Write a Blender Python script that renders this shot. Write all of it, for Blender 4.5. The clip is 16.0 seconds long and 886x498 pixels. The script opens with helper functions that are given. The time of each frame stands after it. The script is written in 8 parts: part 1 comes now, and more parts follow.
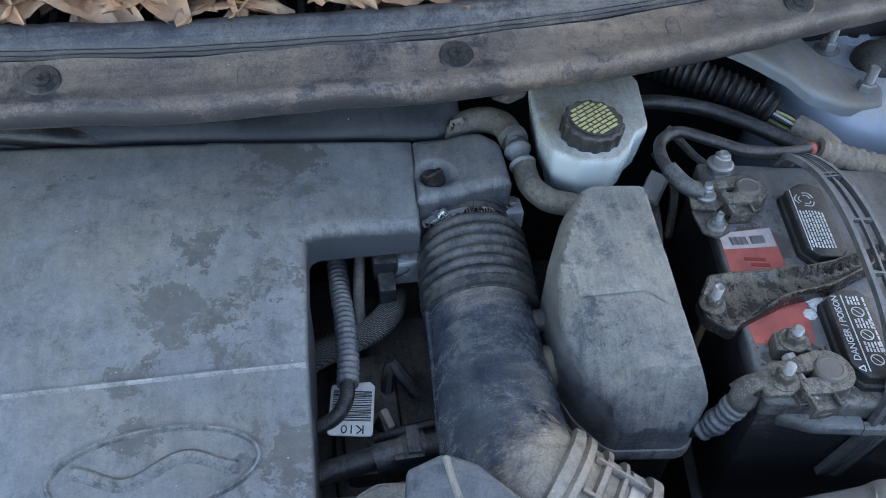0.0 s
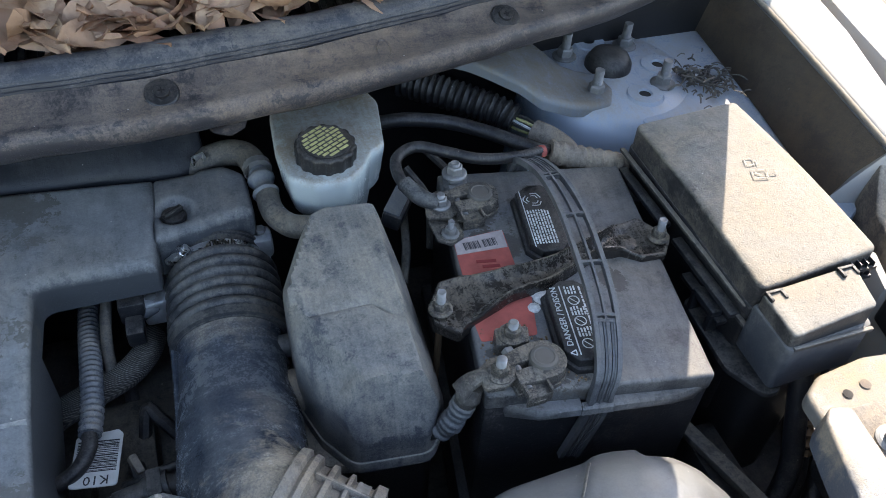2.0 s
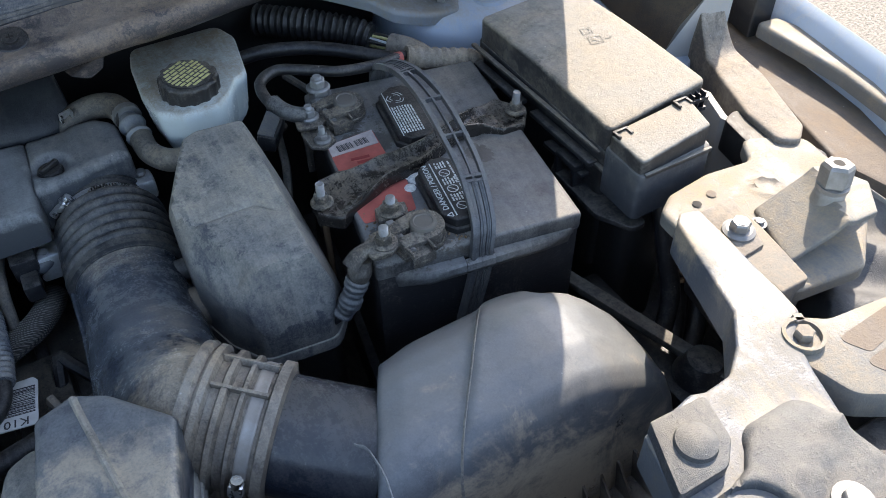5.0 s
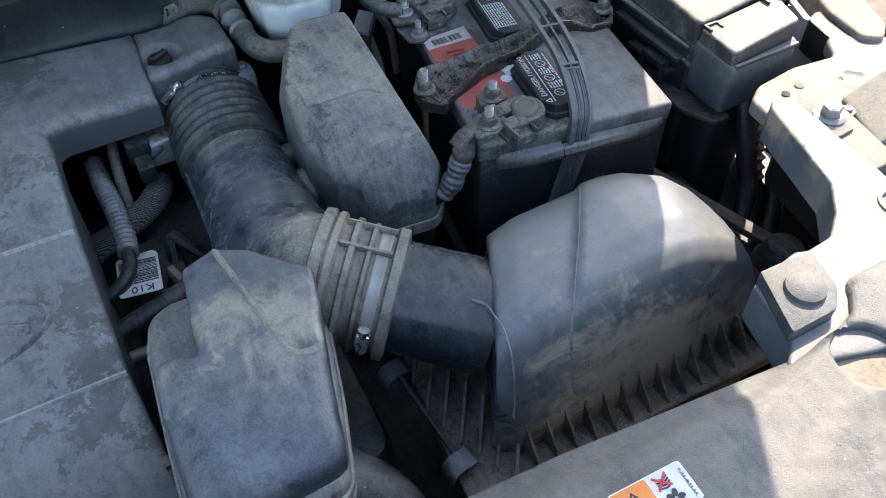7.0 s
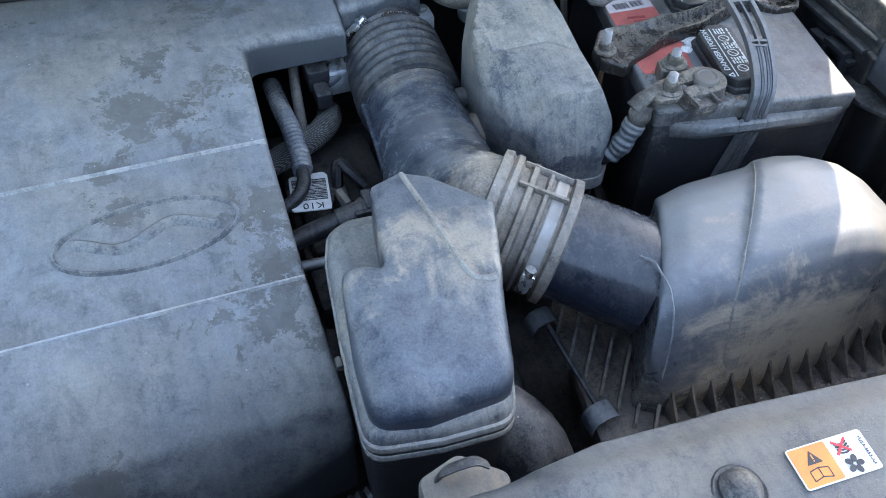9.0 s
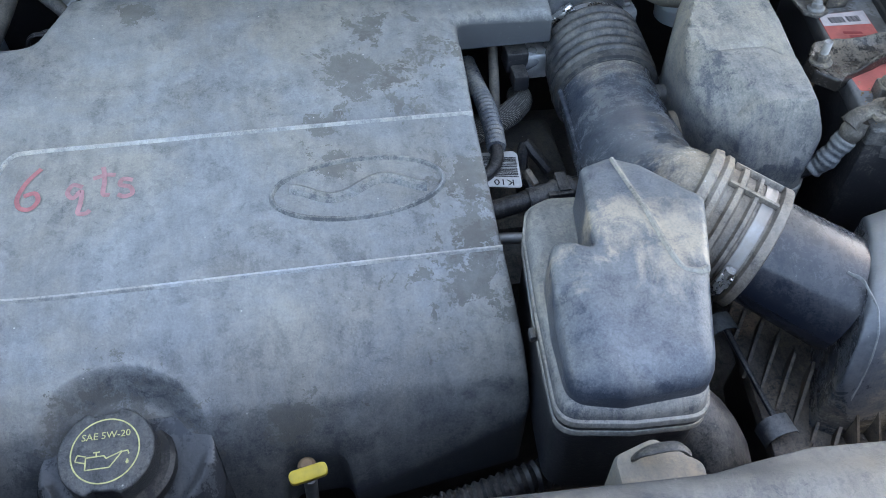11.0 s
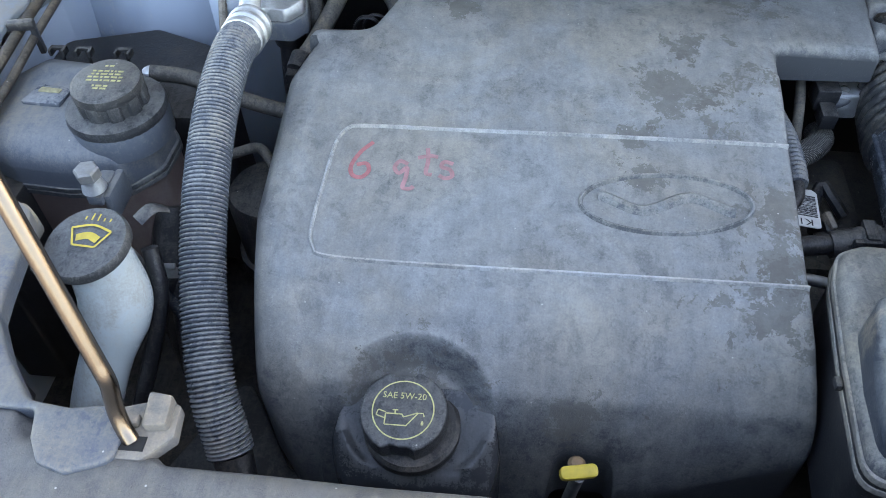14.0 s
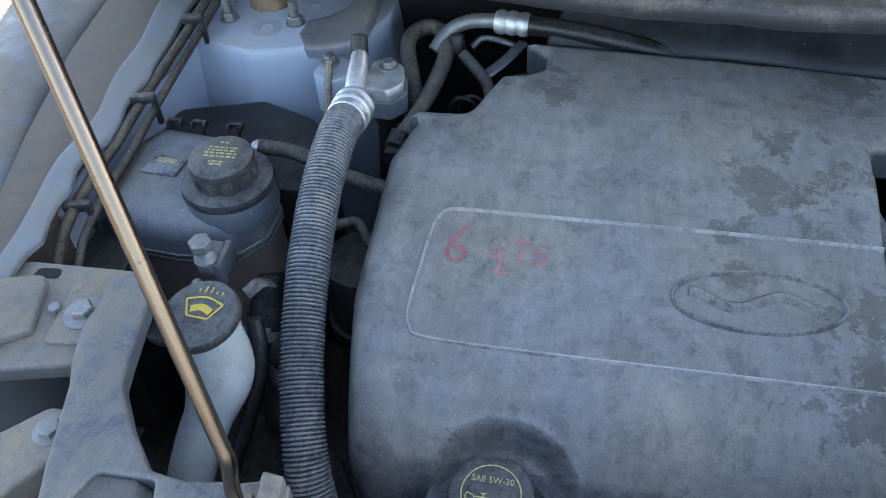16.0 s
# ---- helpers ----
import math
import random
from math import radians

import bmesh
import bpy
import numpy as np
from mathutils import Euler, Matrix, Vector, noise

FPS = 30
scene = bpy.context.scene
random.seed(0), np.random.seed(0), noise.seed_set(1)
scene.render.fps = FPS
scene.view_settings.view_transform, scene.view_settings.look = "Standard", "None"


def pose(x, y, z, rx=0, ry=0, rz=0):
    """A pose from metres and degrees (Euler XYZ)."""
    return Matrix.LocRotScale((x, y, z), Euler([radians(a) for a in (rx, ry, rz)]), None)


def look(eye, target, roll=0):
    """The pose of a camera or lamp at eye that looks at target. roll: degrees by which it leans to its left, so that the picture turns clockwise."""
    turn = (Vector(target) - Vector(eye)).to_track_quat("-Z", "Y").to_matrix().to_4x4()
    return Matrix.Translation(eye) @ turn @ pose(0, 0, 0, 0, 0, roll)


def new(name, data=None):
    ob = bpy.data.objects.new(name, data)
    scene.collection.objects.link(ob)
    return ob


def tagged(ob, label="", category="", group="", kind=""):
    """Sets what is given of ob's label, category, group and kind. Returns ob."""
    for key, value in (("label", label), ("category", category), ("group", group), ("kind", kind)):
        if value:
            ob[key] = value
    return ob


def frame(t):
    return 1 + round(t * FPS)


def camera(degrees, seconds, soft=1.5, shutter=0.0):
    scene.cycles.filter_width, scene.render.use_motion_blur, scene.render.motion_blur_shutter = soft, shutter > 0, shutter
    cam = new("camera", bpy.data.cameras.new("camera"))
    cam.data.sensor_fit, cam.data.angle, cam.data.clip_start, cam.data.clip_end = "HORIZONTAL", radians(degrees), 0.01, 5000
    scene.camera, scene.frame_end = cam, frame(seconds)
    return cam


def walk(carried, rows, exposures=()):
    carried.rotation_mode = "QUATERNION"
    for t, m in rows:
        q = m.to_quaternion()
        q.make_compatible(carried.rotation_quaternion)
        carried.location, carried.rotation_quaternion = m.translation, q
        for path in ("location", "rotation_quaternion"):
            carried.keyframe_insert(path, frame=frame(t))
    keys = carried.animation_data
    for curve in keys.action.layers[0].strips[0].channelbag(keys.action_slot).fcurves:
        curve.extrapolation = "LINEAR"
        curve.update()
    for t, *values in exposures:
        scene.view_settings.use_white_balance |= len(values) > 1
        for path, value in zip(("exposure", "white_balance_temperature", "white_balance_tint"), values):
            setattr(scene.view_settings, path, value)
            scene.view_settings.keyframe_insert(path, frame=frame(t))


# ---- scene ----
cam = camera(57.5, 16.0, 0.9)
METRES, EYE, TILT, LEAN, TURN = 0.80, 1.45, -47.0, -2.0, -9.0
ROWS = [
    (0.0, 0.0, 0.0, 0.0, 0.0, 0.0, -0.0),
    (0.5, 0.0427, -0.008, 0.0026, -1.9, 0.26, 1.37),
    (1.0, 0.0935, -0.0129, 0.0006, -3.2, 0.62, 3.09),
    (1.5, 0.1438, -0.0203, -0.0066, -5.37, 0.95, 4.84),
    (2.0, 0.1835, -0.0307, -0.0122, -7.61, 1.22, 6.48),
    (2.5, 0.2084, -0.0455, -0.0229, -9.09, 1.72, 8.24),
    (3.0, 0.2217, -0.0715, -0.0462, -9.18, 2.48, 10.62),
    (3.5, 0.2348, -0.0776, -0.0762, -10.69, 2.36, 12.49),
    (6.0, 0.1313, -0.1069, -0.1901, -13.69, -1.96, 18.29),
    (6.5, 0.0919, -0.1126, -0.2008, -12.94, -2.57, 17.8),
    (7.0, 0.0623, -0.119, -0.2144, -12.01, -2.84, 16.34),
    (7.5, 0.0296, -0.1224, -0.2229, -10.93, -2.97, 14.24),
    (8.0, 0.0045, -0.1271, -0.2272, -9.67, -2.99, 12.34),
    (8.5, -0.0248, -0.1265, -0.2302, -7.87, -2.84, 10.43),
    (9.0, -0.0525, -0.1297, -0.2341, -6.19, -2.79, 8.59),
    (11.5, -0.1986, -0.1472, -0.2558, 2.64, -1.88, -0.55),
    (12.0, -0.2274, -0.1548, -0.2577, 4.5, -1.69, -2.17),
    (12.5, -0.2537, -0.1569, -0.2585, 6.45, -1.65, -3.8),
    (13.0, -0.2742, -0.1628, -0.2587, 8.74, -1.73, -5.39),
    (13.5, -0.2972, -0.1726, -0.2597, 10.73, -2.04, -6.88),
    (14.0, -0.3163, -0.1847, -0.2603, 12.84, -2.49, -8.17),
    (14.5, -0.3337, -0.1965, -0.2589, 14.38, -2.84, -9.57),
    (15.0, -0.3499, -0.2081, -0.2507, 15.73, -2.92, -10.59),
    (15.5, -0.3607, -0.2182, -0.2351, 16.56, -2.16, -10.95),
    (16.0, -0.3588, -0.2269, -0.2176, 16.98, -0.19, -10.88),
]
walk(cam, [(t, pose(0, 0, EYE, TILT, LEAN, TURN) @ pose(METRES * x, METRES * y, METRES * z, 90 + pitch, roll, yaw)) for t, x, y, z, yaw, pitch, roll in ROWS],
     [(0.0, 2.95, 7350, 13), (0.5, 3.1, 7400, 13), (1.0, 2.9, 7400, 13), (2.0, 2.5, 7400, 13), (3.5, 2.3, 7300, 13), (6.0, 2.45, 7350, 12), (7.0, 2.65, 7300, 12), (8.0, 3.02, 7200, 12), (9.0, 3.32, 7200, 12), (11.5, 3.5, 8200, 13), (12.5, 3.55, 8500, 14), (14.0, 3.42, 8200, 14), (14.5, 3.28, 8000, 14), (15.5, 2.85, 7500, 12), (16.0, 2.82, 7400, 12)])

# ---- light ----
SUN_TO = Vector((0.82, 0.70, 1.0)).normalized()
world = bpy.data.worlds.new("world")
scene.world = world
world.use_nodes = True
wn = world.node_tree.nodes
sky = wn.new("ShaderNodeTexSky")
sky.sky_type = "NISHITA"
sky.sun_disc = False
sky.sun_elevation = math.asin(SUN_TO.z)
sky.sun_rotation = math.atan2(SUN_TO.x, SUN_TO.y)
wn["Background"].inputs["Strength"].default_value = 0.12
world.node_tree.links.new(sky.outputs["Color"], wn["Background"].inputs["Color"])
sun_data = bpy.data.lights.new("sun", "SUN")
sun_data.energy, sun_data.angle, sun_data.color = 2.1, radians(0.35), (1.0, 0.95, 0.88)
sun = new("sun", sun_data)
sun.matrix_world = look(SUN_TO * 10, (0, 0, 0))


# ---- materials ----
class Nodes:
    """A node material under construction."""

    def __init__(self, name):
        self.mat = bpy.data.materials.new(name)
        self.mat.use_nodes = True
        self.tree = self.mat.node_tree
        self.bsdf = self.tree.nodes["Principled BSDF"]
        self.coord = self.tree.nodes.new("ShaderNodeTexCoord").outputs["Object"]

    def add(self, kind, **inputs):
        n = self.tree.nodes.new(kind)
        for key, value in inputs.items():
            self.set(n, key.replace("_", " "), value)
        return n

    def set(self, n, key, value):
        sock = n.inputs[int(key)] if key.isdigit() else n.inputs[key]
        if isinstance(value, bpy.types.NodeSocket):
            self.tree.links.new(value, sock)
        else:
            sock.default_value = value

    def noise(self, scale, detail=4.0, rough=0.6, distortion=0.0):
        n = self.add("ShaderNodeTexNoise", Vector=self.coord, Scale=scale, Detail=detail, Roughness=rough, Distortion=distortion)
        return n.outputs["Fac"]

    def ramp(self, value, lo, hi, a=0.0, b=1.0):
        n = self.add("ShaderNodeMapRange", Value=value)
        for key, v in (("From Min", lo), ("From Max", hi), ("To Min", a), ("To Max", b)):
            n.inputs[key].default_value = v
        return n.outputs["Result"]

    def math(self, op, a, b):
        n = self.tree.nodes.new("ShaderNodeMath")
        n.operation = op
        self.set(n, "0", a)
        self.set(n, "1", b)
        return n.outputs[0]

    def mix(self, fac, a, b):
        n = self.tree.nodes.new("ShaderNodeMix")
        n.data_type = "RGBA"
        for sock, v in ((n.inputs["Factor"], fac), (n.inputs[6], a), (n.inputs[7], b)):
            if isinstance(v, bpy.types.NodeSocket):
                self.tree.links.new(v, sock)
            elif isinstance(v, tuple):
                sock.default_value = (*v, 1.0)
            else:
                sock.default_value = v
        return n.outputs[2]

    def up(self):
        """How far the surface faces upward, 0 to 1: where dust settles."""
        g = self.tree.nodes.new("ShaderNodeNewGeometry")
        s = self.tree.nodes.new("ShaderNodeSeparateXYZ")
        self.tree.links.new(g.outputs["Normal"], s.inputs[0])
        return s.outputs["Z"]

    def done(self, color, rough, metal=0.0, bump=None, strength=0.2, distance=0.002, spec=0.5):
        self.set(self.bsdf, "Base Color", color if not isinstance(color, tuple) else (*color, 1.0))
        self.set(self.bsdf, "Roughness", rough)
        self.set(self.bsdf, "Metallic", metal)
        self.set(self.bsdf, "Specular IOR Level", spec)
        if bump is not None:
            b = self.add("ShaderNodeBump", Height=bump, Strength=strength, Distance=distance)
            self.tree.links.new(b.outputs["Normal"], self.bsdf.inputs["Normal"])
        return self.mat


TAN = (0.40, 0.33, 0.245)


def dusty(name, base, dust, amount=0.5, blotch=9.0, stain=0.0, rough=0.62, bump=0.25, grain=700.0, settle=0.5, vary=1.0, smear=0.0, spots=(), run=(160.0, 14.0, 14.0), fleck=1.0, drifts=()):
    """A plastic, rubber or painted part under a film of road dust, thicker on what faces up, with wiped, speckled and
    stained patches. smear: tan dust in drifts; spots: (x, y, radius) in the part's own plan where water stains lie;
    run: the way in which streaks are drawn out."""
    n = Nodes(name)
    big = n.noise(blotch, 5.0, 0.62, 0.4)
    mid = n.noise(blotch * 7, 6.0, 0.75, 0.3)
    fine = n.noise(grain * 0.72, 3.0, 0.7)
    speck = n.noise(300.0, 3.0, 0.6)
    scuff = n.noise(blotch * 2.6, 9.0, 0.74, 0.35)
    stretch = n.add("ShaderNodeMapping", Vector=n.coord, Scale=run)
    streak = n.add("ShaderNodeTexNoise", Vector=stretch.outputs[0], Scale=1.0, Detail=5.0, Roughness=0.7).outputs["Fac"]
    hair = n.math("ABSOLUTE", n.math("SUBTRACT", n.noise(blotch * 1.9, 9.0, 0.68, 0.9), 0.5), 0.0)
    film = n.math("ADD", n.ramp(big, 0.34, 0.66, -0.24 * vary, 0.24 * vary), n.ramp(mid, 0.38, 0.62, -0.15 * vary, 0.15 * vary))
    film = n.math("ADD", film, n.ramp(n.up(), -0.1, 0.9, amount - settle, amount))
    film = n.math("ADD", film, n.ramp(fine, 0.34, 0.66, -0.15 * vary, 0.15 * vary))
    film = n.math("ADD", film, n.ramp(streak, 0.35, 0.65, -0.13 * vary, 0.13 * vary))
    film = n.math("SUBTRACT", film, n.ramp(scuff, 0.54, 0.60, 0.0, 0.30 * vary))
    film = n.math("ADD", film, n.ramp(speck, 0.66, 0.71, 0.0, 0.22 * vary))
    film = n.math("SUBTRACT", film, n.ramp(speck, 0.34, 0.29, 0.0, 0.16 * vary))
    film = n.math("SUBTRACT", film, n.math("MULTIPLY", n.ramp(hair, 0.0, 0.006, 0.20 * vary, 0.0), n.ramp(big, 0.48, 0.58)))
    crumbs = n.math("MULTIPLY", n.ramp(n.noise(blotch * 11, 9.0, 0.75, 0.6), 0.535, 0.565, 0.0, 0.26 * vary), n.ramp(n.noise(blotch * 1.7, 4.0), 0.40, 0.58))
    film = n.ramp(n.math("SUBTRACT", film, crumbs), 0.0, 1.0, 0.0, 1.0)
    warm = tuple(d * k for d, k in zip(dust, (1.06, 1.0, 0.91)))
    cool = tuple(d * k for d, k in zip(dust, (0.95, 0.995, 1.05)))
    settled = n.mix(n.ramp(n.noise(blotch * 0.8, 6.0, 0.7, 0.5), 0.40, 0.60), cool, warm)
    color = n.mix(film, base, settled)
    if smear:
        drift = n.math("ADD", n.noise(blotch * 1.1, 7.0, 0.72, 0.8), n.ramp(mid, 0.3, 0.7, -0.03, 0.03))
        drift = n.math("ADD", drift, n.ramp(fine, 0.3, 0.7, -0.015, 0.015))
        thin = 0.56 - 0.09 * smear
        color = n.mix(n.math("MULTIPLY", n.ramp(drift, thin, thin + 0.09, 0.0, smear), n.ramp(n.up(), 0.3, 0.85, 0.0, 1.0)), color, TAN)
    wet_tone = tuple(0.75 * b + 0.13 * d * t for b, d, t in zip(base, dust, (1.55, 1.32, 0.95)))
    if stain:
        wet = n.noise(blotch * 1.3, 9.0, 0.75, 0.6)
        color = n.mix(n.ramp(wet, 0.60, 0.615, 0.0, stain), color, wet_tone)
    lace = n.math("ADD", n.noise(30.0, 12.0, 0.74, 0.35), n.ramp(speck, 0.3, 0.7, -0.035, 0.035))
    for x, y, r, *high in spots:
        away = n.add("ShaderNodeVectorMath", **{"0": n.coord, "1": (x, y, high[0] if high else 0.22)})
        away.operation = "DISTANCE"
        edge = n.math("ADD", n.ramp(away.outputs["Value"], 0.0, r * 1.25, 0.185, -0.13), lace)
        color = n.mix(n.math("MULTIPLY", n.ramp(edge, 0.553, 0.565, 0.0, 0.82), n.ramp(mid, 0.36, 0.60, 0.60, 1.0)), color, wet_tone)
    for x, y, z, r, k in drifts:
        away = n.add("ShaderNodeVectorMath", **{"0": n.coord, "1": (x, y, z)})
        away.operation = "DISTANCE"
        edge = n.math("ADD", n.ramp(away.outputs["Value"], 0.0, r * 1.3, 0.30, -0.26), n.math("ADD", n.noise(blotch * 4, 8.0, 0.7, 0.8), n.ramp(streak, 0.3, 0.7, -0.10, 0.10)))
        color = n.mix(n.math("MULTIPLY", n.ramp(edge, 0.50, 0.72, 0.0, k), n.ramp(fine, 0.3, 0.6, 0.55, 1.0)), color, TAN)
    if fleck:
        dots = n.add("ShaderNodeTexVoronoi", Vector=n.coord, Scale=48.0)
        color = n.mix(n.math("MULTIPLY", n.ramp(dots.outputs["Distance"], 0.025, 0.045, 0.7 * fleck, 0.0), n.ramp(n.up(), 0.2, 0.6)), color, (0.5, 0.48, 0.43))
    relief = n.math("ADD", n.math("MULTIPLY", fine, 0.45), n.math("MULTIPLY", mid, 0.7))
    relief = n.math("ADD", relief, n.math("MULTIPLY", n.ramp(speck, 0.60, 0.72), 0.6))
    relief = n.math("ADD", relief, n.math("MULTIPLY", film, 0.3))
    return n.done(color, n.ramp(film, 0.0, 1.0, rough - 0.18, min(0.97, rough + 0.25)), 0.0, relief, bump * 1.25, 0.0016, 0.45)


def metal(name, color, rough=0.35, dirt=(0.12, 0.10, 0.08), amount=0.35):
    n = Nodes(name)
    fac = n.ramp(n.noise(60.0, 6.0, 0.7), 0.55 - amount * 0.4, 0.8, 0.0, 0.85)
    fine = n.noise(900.0, 2.0)
    return n.done(n.mix(fac, color, dirt), n.ramp(fac, 0, 1, rough, 0.85), n.ramp(fac, 0, 1, 1.0, 0.15), fine, 0.15, 0.0006)


def plain(name, color, rough=0.6, vary=0.15, metallic=0.0, scale=80.0):
    n = Nodes(name)
    dark = tuple(c * (1 - vary) for c in color)
    light = tuple(min(1, c * (1 + vary)) for c in color)
    f = n.noise(scale, 5.0, 0.65)
    return n.done(n.mix(n.ramp(f, 0.3, 0.7), dark, light), n.ramp(f, 0.3, 0.7, rough - 0.08, rough + 0.08), metallic, f, 0.1, 0.001)


def weave(name, base, dust, amount, scale):
    """Braided or cross-hatched surface."""
    n = Nodes(name)
    w1 = n.add("ShaderNodeTexWave", Vector=n.coord, Scale=scale, Distortion=0.4)
    w2 = n.add("ShaderNodeTexWave", Vector=n.coord, Scale=scale, Distortion=0.4)
    w2.bands_direction = "Y"
    w1.bands_direction = "DIAGONAL"
    h = n.math("MULTIPLY", w1.outputs["Fac"], w2.outputs["Fac"])
    big = n.noise(25.0, 5.0)
    fac = n.math("ADD", n.math("MULTIPLY", h, 1.1), n.ramp(big, 0.3, 0.7, amount - 0.35, amount - 0.05))
    return n.done(n.mix(n.ramp(fac, 0, 1), base, dust), 0.8, 0.0, h, 0.6, 0.002)


M_COVER = dusty("engine_cover_plastic", (0.055, 0.060, 0.066), (0.285, 0.284, 0.268), 0.66, 8.0, 0.0, 0.60, 0.24, settle=0.75, vary=0.66, run=(75.0, 15.0, 15.0), spots=((0.13, 0.09, 0.07), (0.23, 0.275, 0.085), (0.20, -0.16, 0.09), (0.22, -0.05, 0.05), (0.14, -0.20, 0.06), (-0.10, 0.22, 0.06), (0.09, 0.02, 0.03), (0.205, 0.10, 0.05), (0.17, 0.05, 0.04), (0.215, -0.10, 0.06), (0.16, 0.16, 0.06), (0.10, -0.03, 0.03), (0.02, 0.25, 0.04), (-0.098, -0.238, 0.085, 0.12), (0.04, -0.228, 0.04, 0.12)))
# dust tone brightened further to hold the highlight along thin raised lines
M_PALELINE = dusty("dust_and_highlight_on_line", (0.15, 0.155, 0.155), (0.42, 0.415, 0.395), 0.66, 20.0, vary=1.0)
M_PLASTIC = dusty("black_plastic", (0.020, 0.021, 0.024), (0.18, 0.17, 0.155), 0.36, 14.0, 0.0, 0.5)
M_LIP = dusty("smooth_lip_plastic", (0.034, 0.037, 0.042), (0.15, 0.148, 0.142), 0.34, 9.0, 0.0, 0.40, 0.10, settle=0.62, vary=0.6)
M_BADGE = dusty("moulded_badge_plastic", (0.065, 0.070, 0.074), (0.29, 0.288, 0.27), 0.60, 14.0, 0.0, 0.6, 0.2, vary=1.0)
M_CAPDUST = dusty("dusty_cap_plastic", (0.03, 0.032, 0.035), (0.17, 0.17, 0.165), 0.45, 16.0, 0.0, 0.55, 0.3)
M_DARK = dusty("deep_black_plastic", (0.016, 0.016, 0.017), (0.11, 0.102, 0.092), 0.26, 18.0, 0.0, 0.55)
M_LIDDUST = dusty("dusty_lid_plastic", (0.025, 0.025, 0.027), (0.31, 0.28, 0.235), 0.66, 12.0, 0.0, 0.6, 0.3, settle=0.62, vary=0.7)
# settle also darkens the lid's side faces in colour, for their weaker sky light
M_AIRBOX = dusty("airbox_plastic", (0.024, 0.031, 0.045), (0.31, 0.312, 0.30), 0.52, 4.0, 0.0, 0.38, 0.10, settle=0.38, vary=0.24, run=(14.0, 14.0, 40.0), fleck=0.6, drifts=((-0.030, -0.076, 0.18, 0.14, 0.9), (0.020, -0.082, 0.17, 0.15, 0.9), (0.085, -0.08, 0.16, 0.15, 0.85), (-0.055, -0.085, 0.16, 0.07, 0.5)))
M_BOXRIB = dusty("dusty_box_ribs", (0.028, 0.026, 0.025), (0.24, 0.19, 0.145), 0.46, 16.0, 0.0, 0.6, 0.2, settle=0.1)
M_PIPE = dusty("smooth_pipe_plastic", (0.018, 0.022, 0.032), (0.20, 0.195, 0.185), 0.26, 7.0, 0.0, 0.34, 0.08, settle=0.35, vary=0.3)
M_BOXDUST = dusty("smeared_box_plastic", (0.028, 0.036, 0.051), (0.235, 0.242, 0.242), 0.49, 6.0, 0.0, 0.46, 0.16, settle=0.50, vary=0.7, run=(45.0, 30.0, 30.0), fleck=0.6, drifts=((0.048, 0.025, 0.17, 0.050, 0.70), (0.010, 0.055, 0.17, 0.040, 0.55), (-0.035, 0.020, 0.15, 0.045, 0.8), (0.000, 0.028, 0.17, 0.045, 0.6), (0.030, 0.000, 0.17, 0.050, 0.55)))
M_BOXLINE = dusty("dusty_moulded_edge", (0.06, 0.062, 0.066), (0.33, 0.31, 0.275), 0.66, 14.0, 0.0, 0.6, 0.2, settle=0.2, vary=0.9)
M_RUBBER = dusty("duct_rubber", (0.022, 0.030, 0.045), (0.225, 0.240, 0.25), 0.27, 5.0, 0.0, 0.33, 0.14, settle=0.05, vary=0.6, run=(20.0, 60.0, 20.0), drifts=((0.01, -0.15, 0.13, 0.10, 0.85), (0.0, 0.07, 0.11, 0.08, 0.45), (0.03, -0.06, 0.11, 0.05, 0.3), (0.04, -0.12, 0.10, 0.06, 0.45)))
M_BELLOWS = dusty("bellows_rubber", (0.028, 0.030, 0.034), (0.195, 0.185, 0.165), 0.40, 20.0, 0.0, 0.55, settle=0.3)
M_TANRUBBER = dusty("dust_brown_rubber", (0.085, 0.072, 0.062), (0.31, 0.265, 0.215), 0.74, 20.0, 0.0, 0.75)
M_RESON = dusty("grey_dusty_box", (0.050, 0.056, 0.066), (0.30, 0.28, 0.24), 0.68, 7.0, 0.0, 0.62, 0.25, settle=0.40, vary=0.95, fleck=0.6)
M_COWL = dusty("cowl_plastic", (0.036, 0.035, 0.040), (0.24, 0.19, 0.155), 0.48, 6.0, 0.25, 0.56, 0.35, vary=1.1, run=(6.0, 80.0, 80.0))
M_SEAL = dusty("seal_rubber", (0.028, 0.032, 0.042), (0.17, 0.165, 0.16), 0.36, 8.0, 0.0, 0.5, 0.2, run=(5.0, 220.0, 220.0))
M_PANEL = dusty("panel_plastic", (0.038, 0.043, 0.052), (0.24, 0.226, 0.20), 0.44, 8.0, 0.0, 0.6, 0.4, 1500.0, vary=0.6)
M_PAINT = dusty("light_blue_grey_body_paint", (0.36, 0.42, 0.50), (0.36, 0.34, 0.30), 0.36, 10.0, 0.0, 0.38, 0.1, vary=1.1, fleck=0.5)
M_FLANGE = dusty("dusty_flange_paint", (0.17, 0.19, 0.215), (0.22, 0.205, 0.18), 0.5, 10.0, 0.0, 0.55, 0.15, vary=1.0)
M_WIRE = dusty("brown_dusted_conduit", (0.030, 0.026, 0.023), (0.17, 0.142, 0.11), 0.42, 24.0, 0.0, 0.6, 0.2)
M_RAILTOP = dusty("pale_dusty_rail_paint", (0.30, 0.31, 0.32), (0.36, 0.33, 0.28), 0.5, 9.0, 0.0, 0.5, 0.15, settle=0.3, vary=0.8)
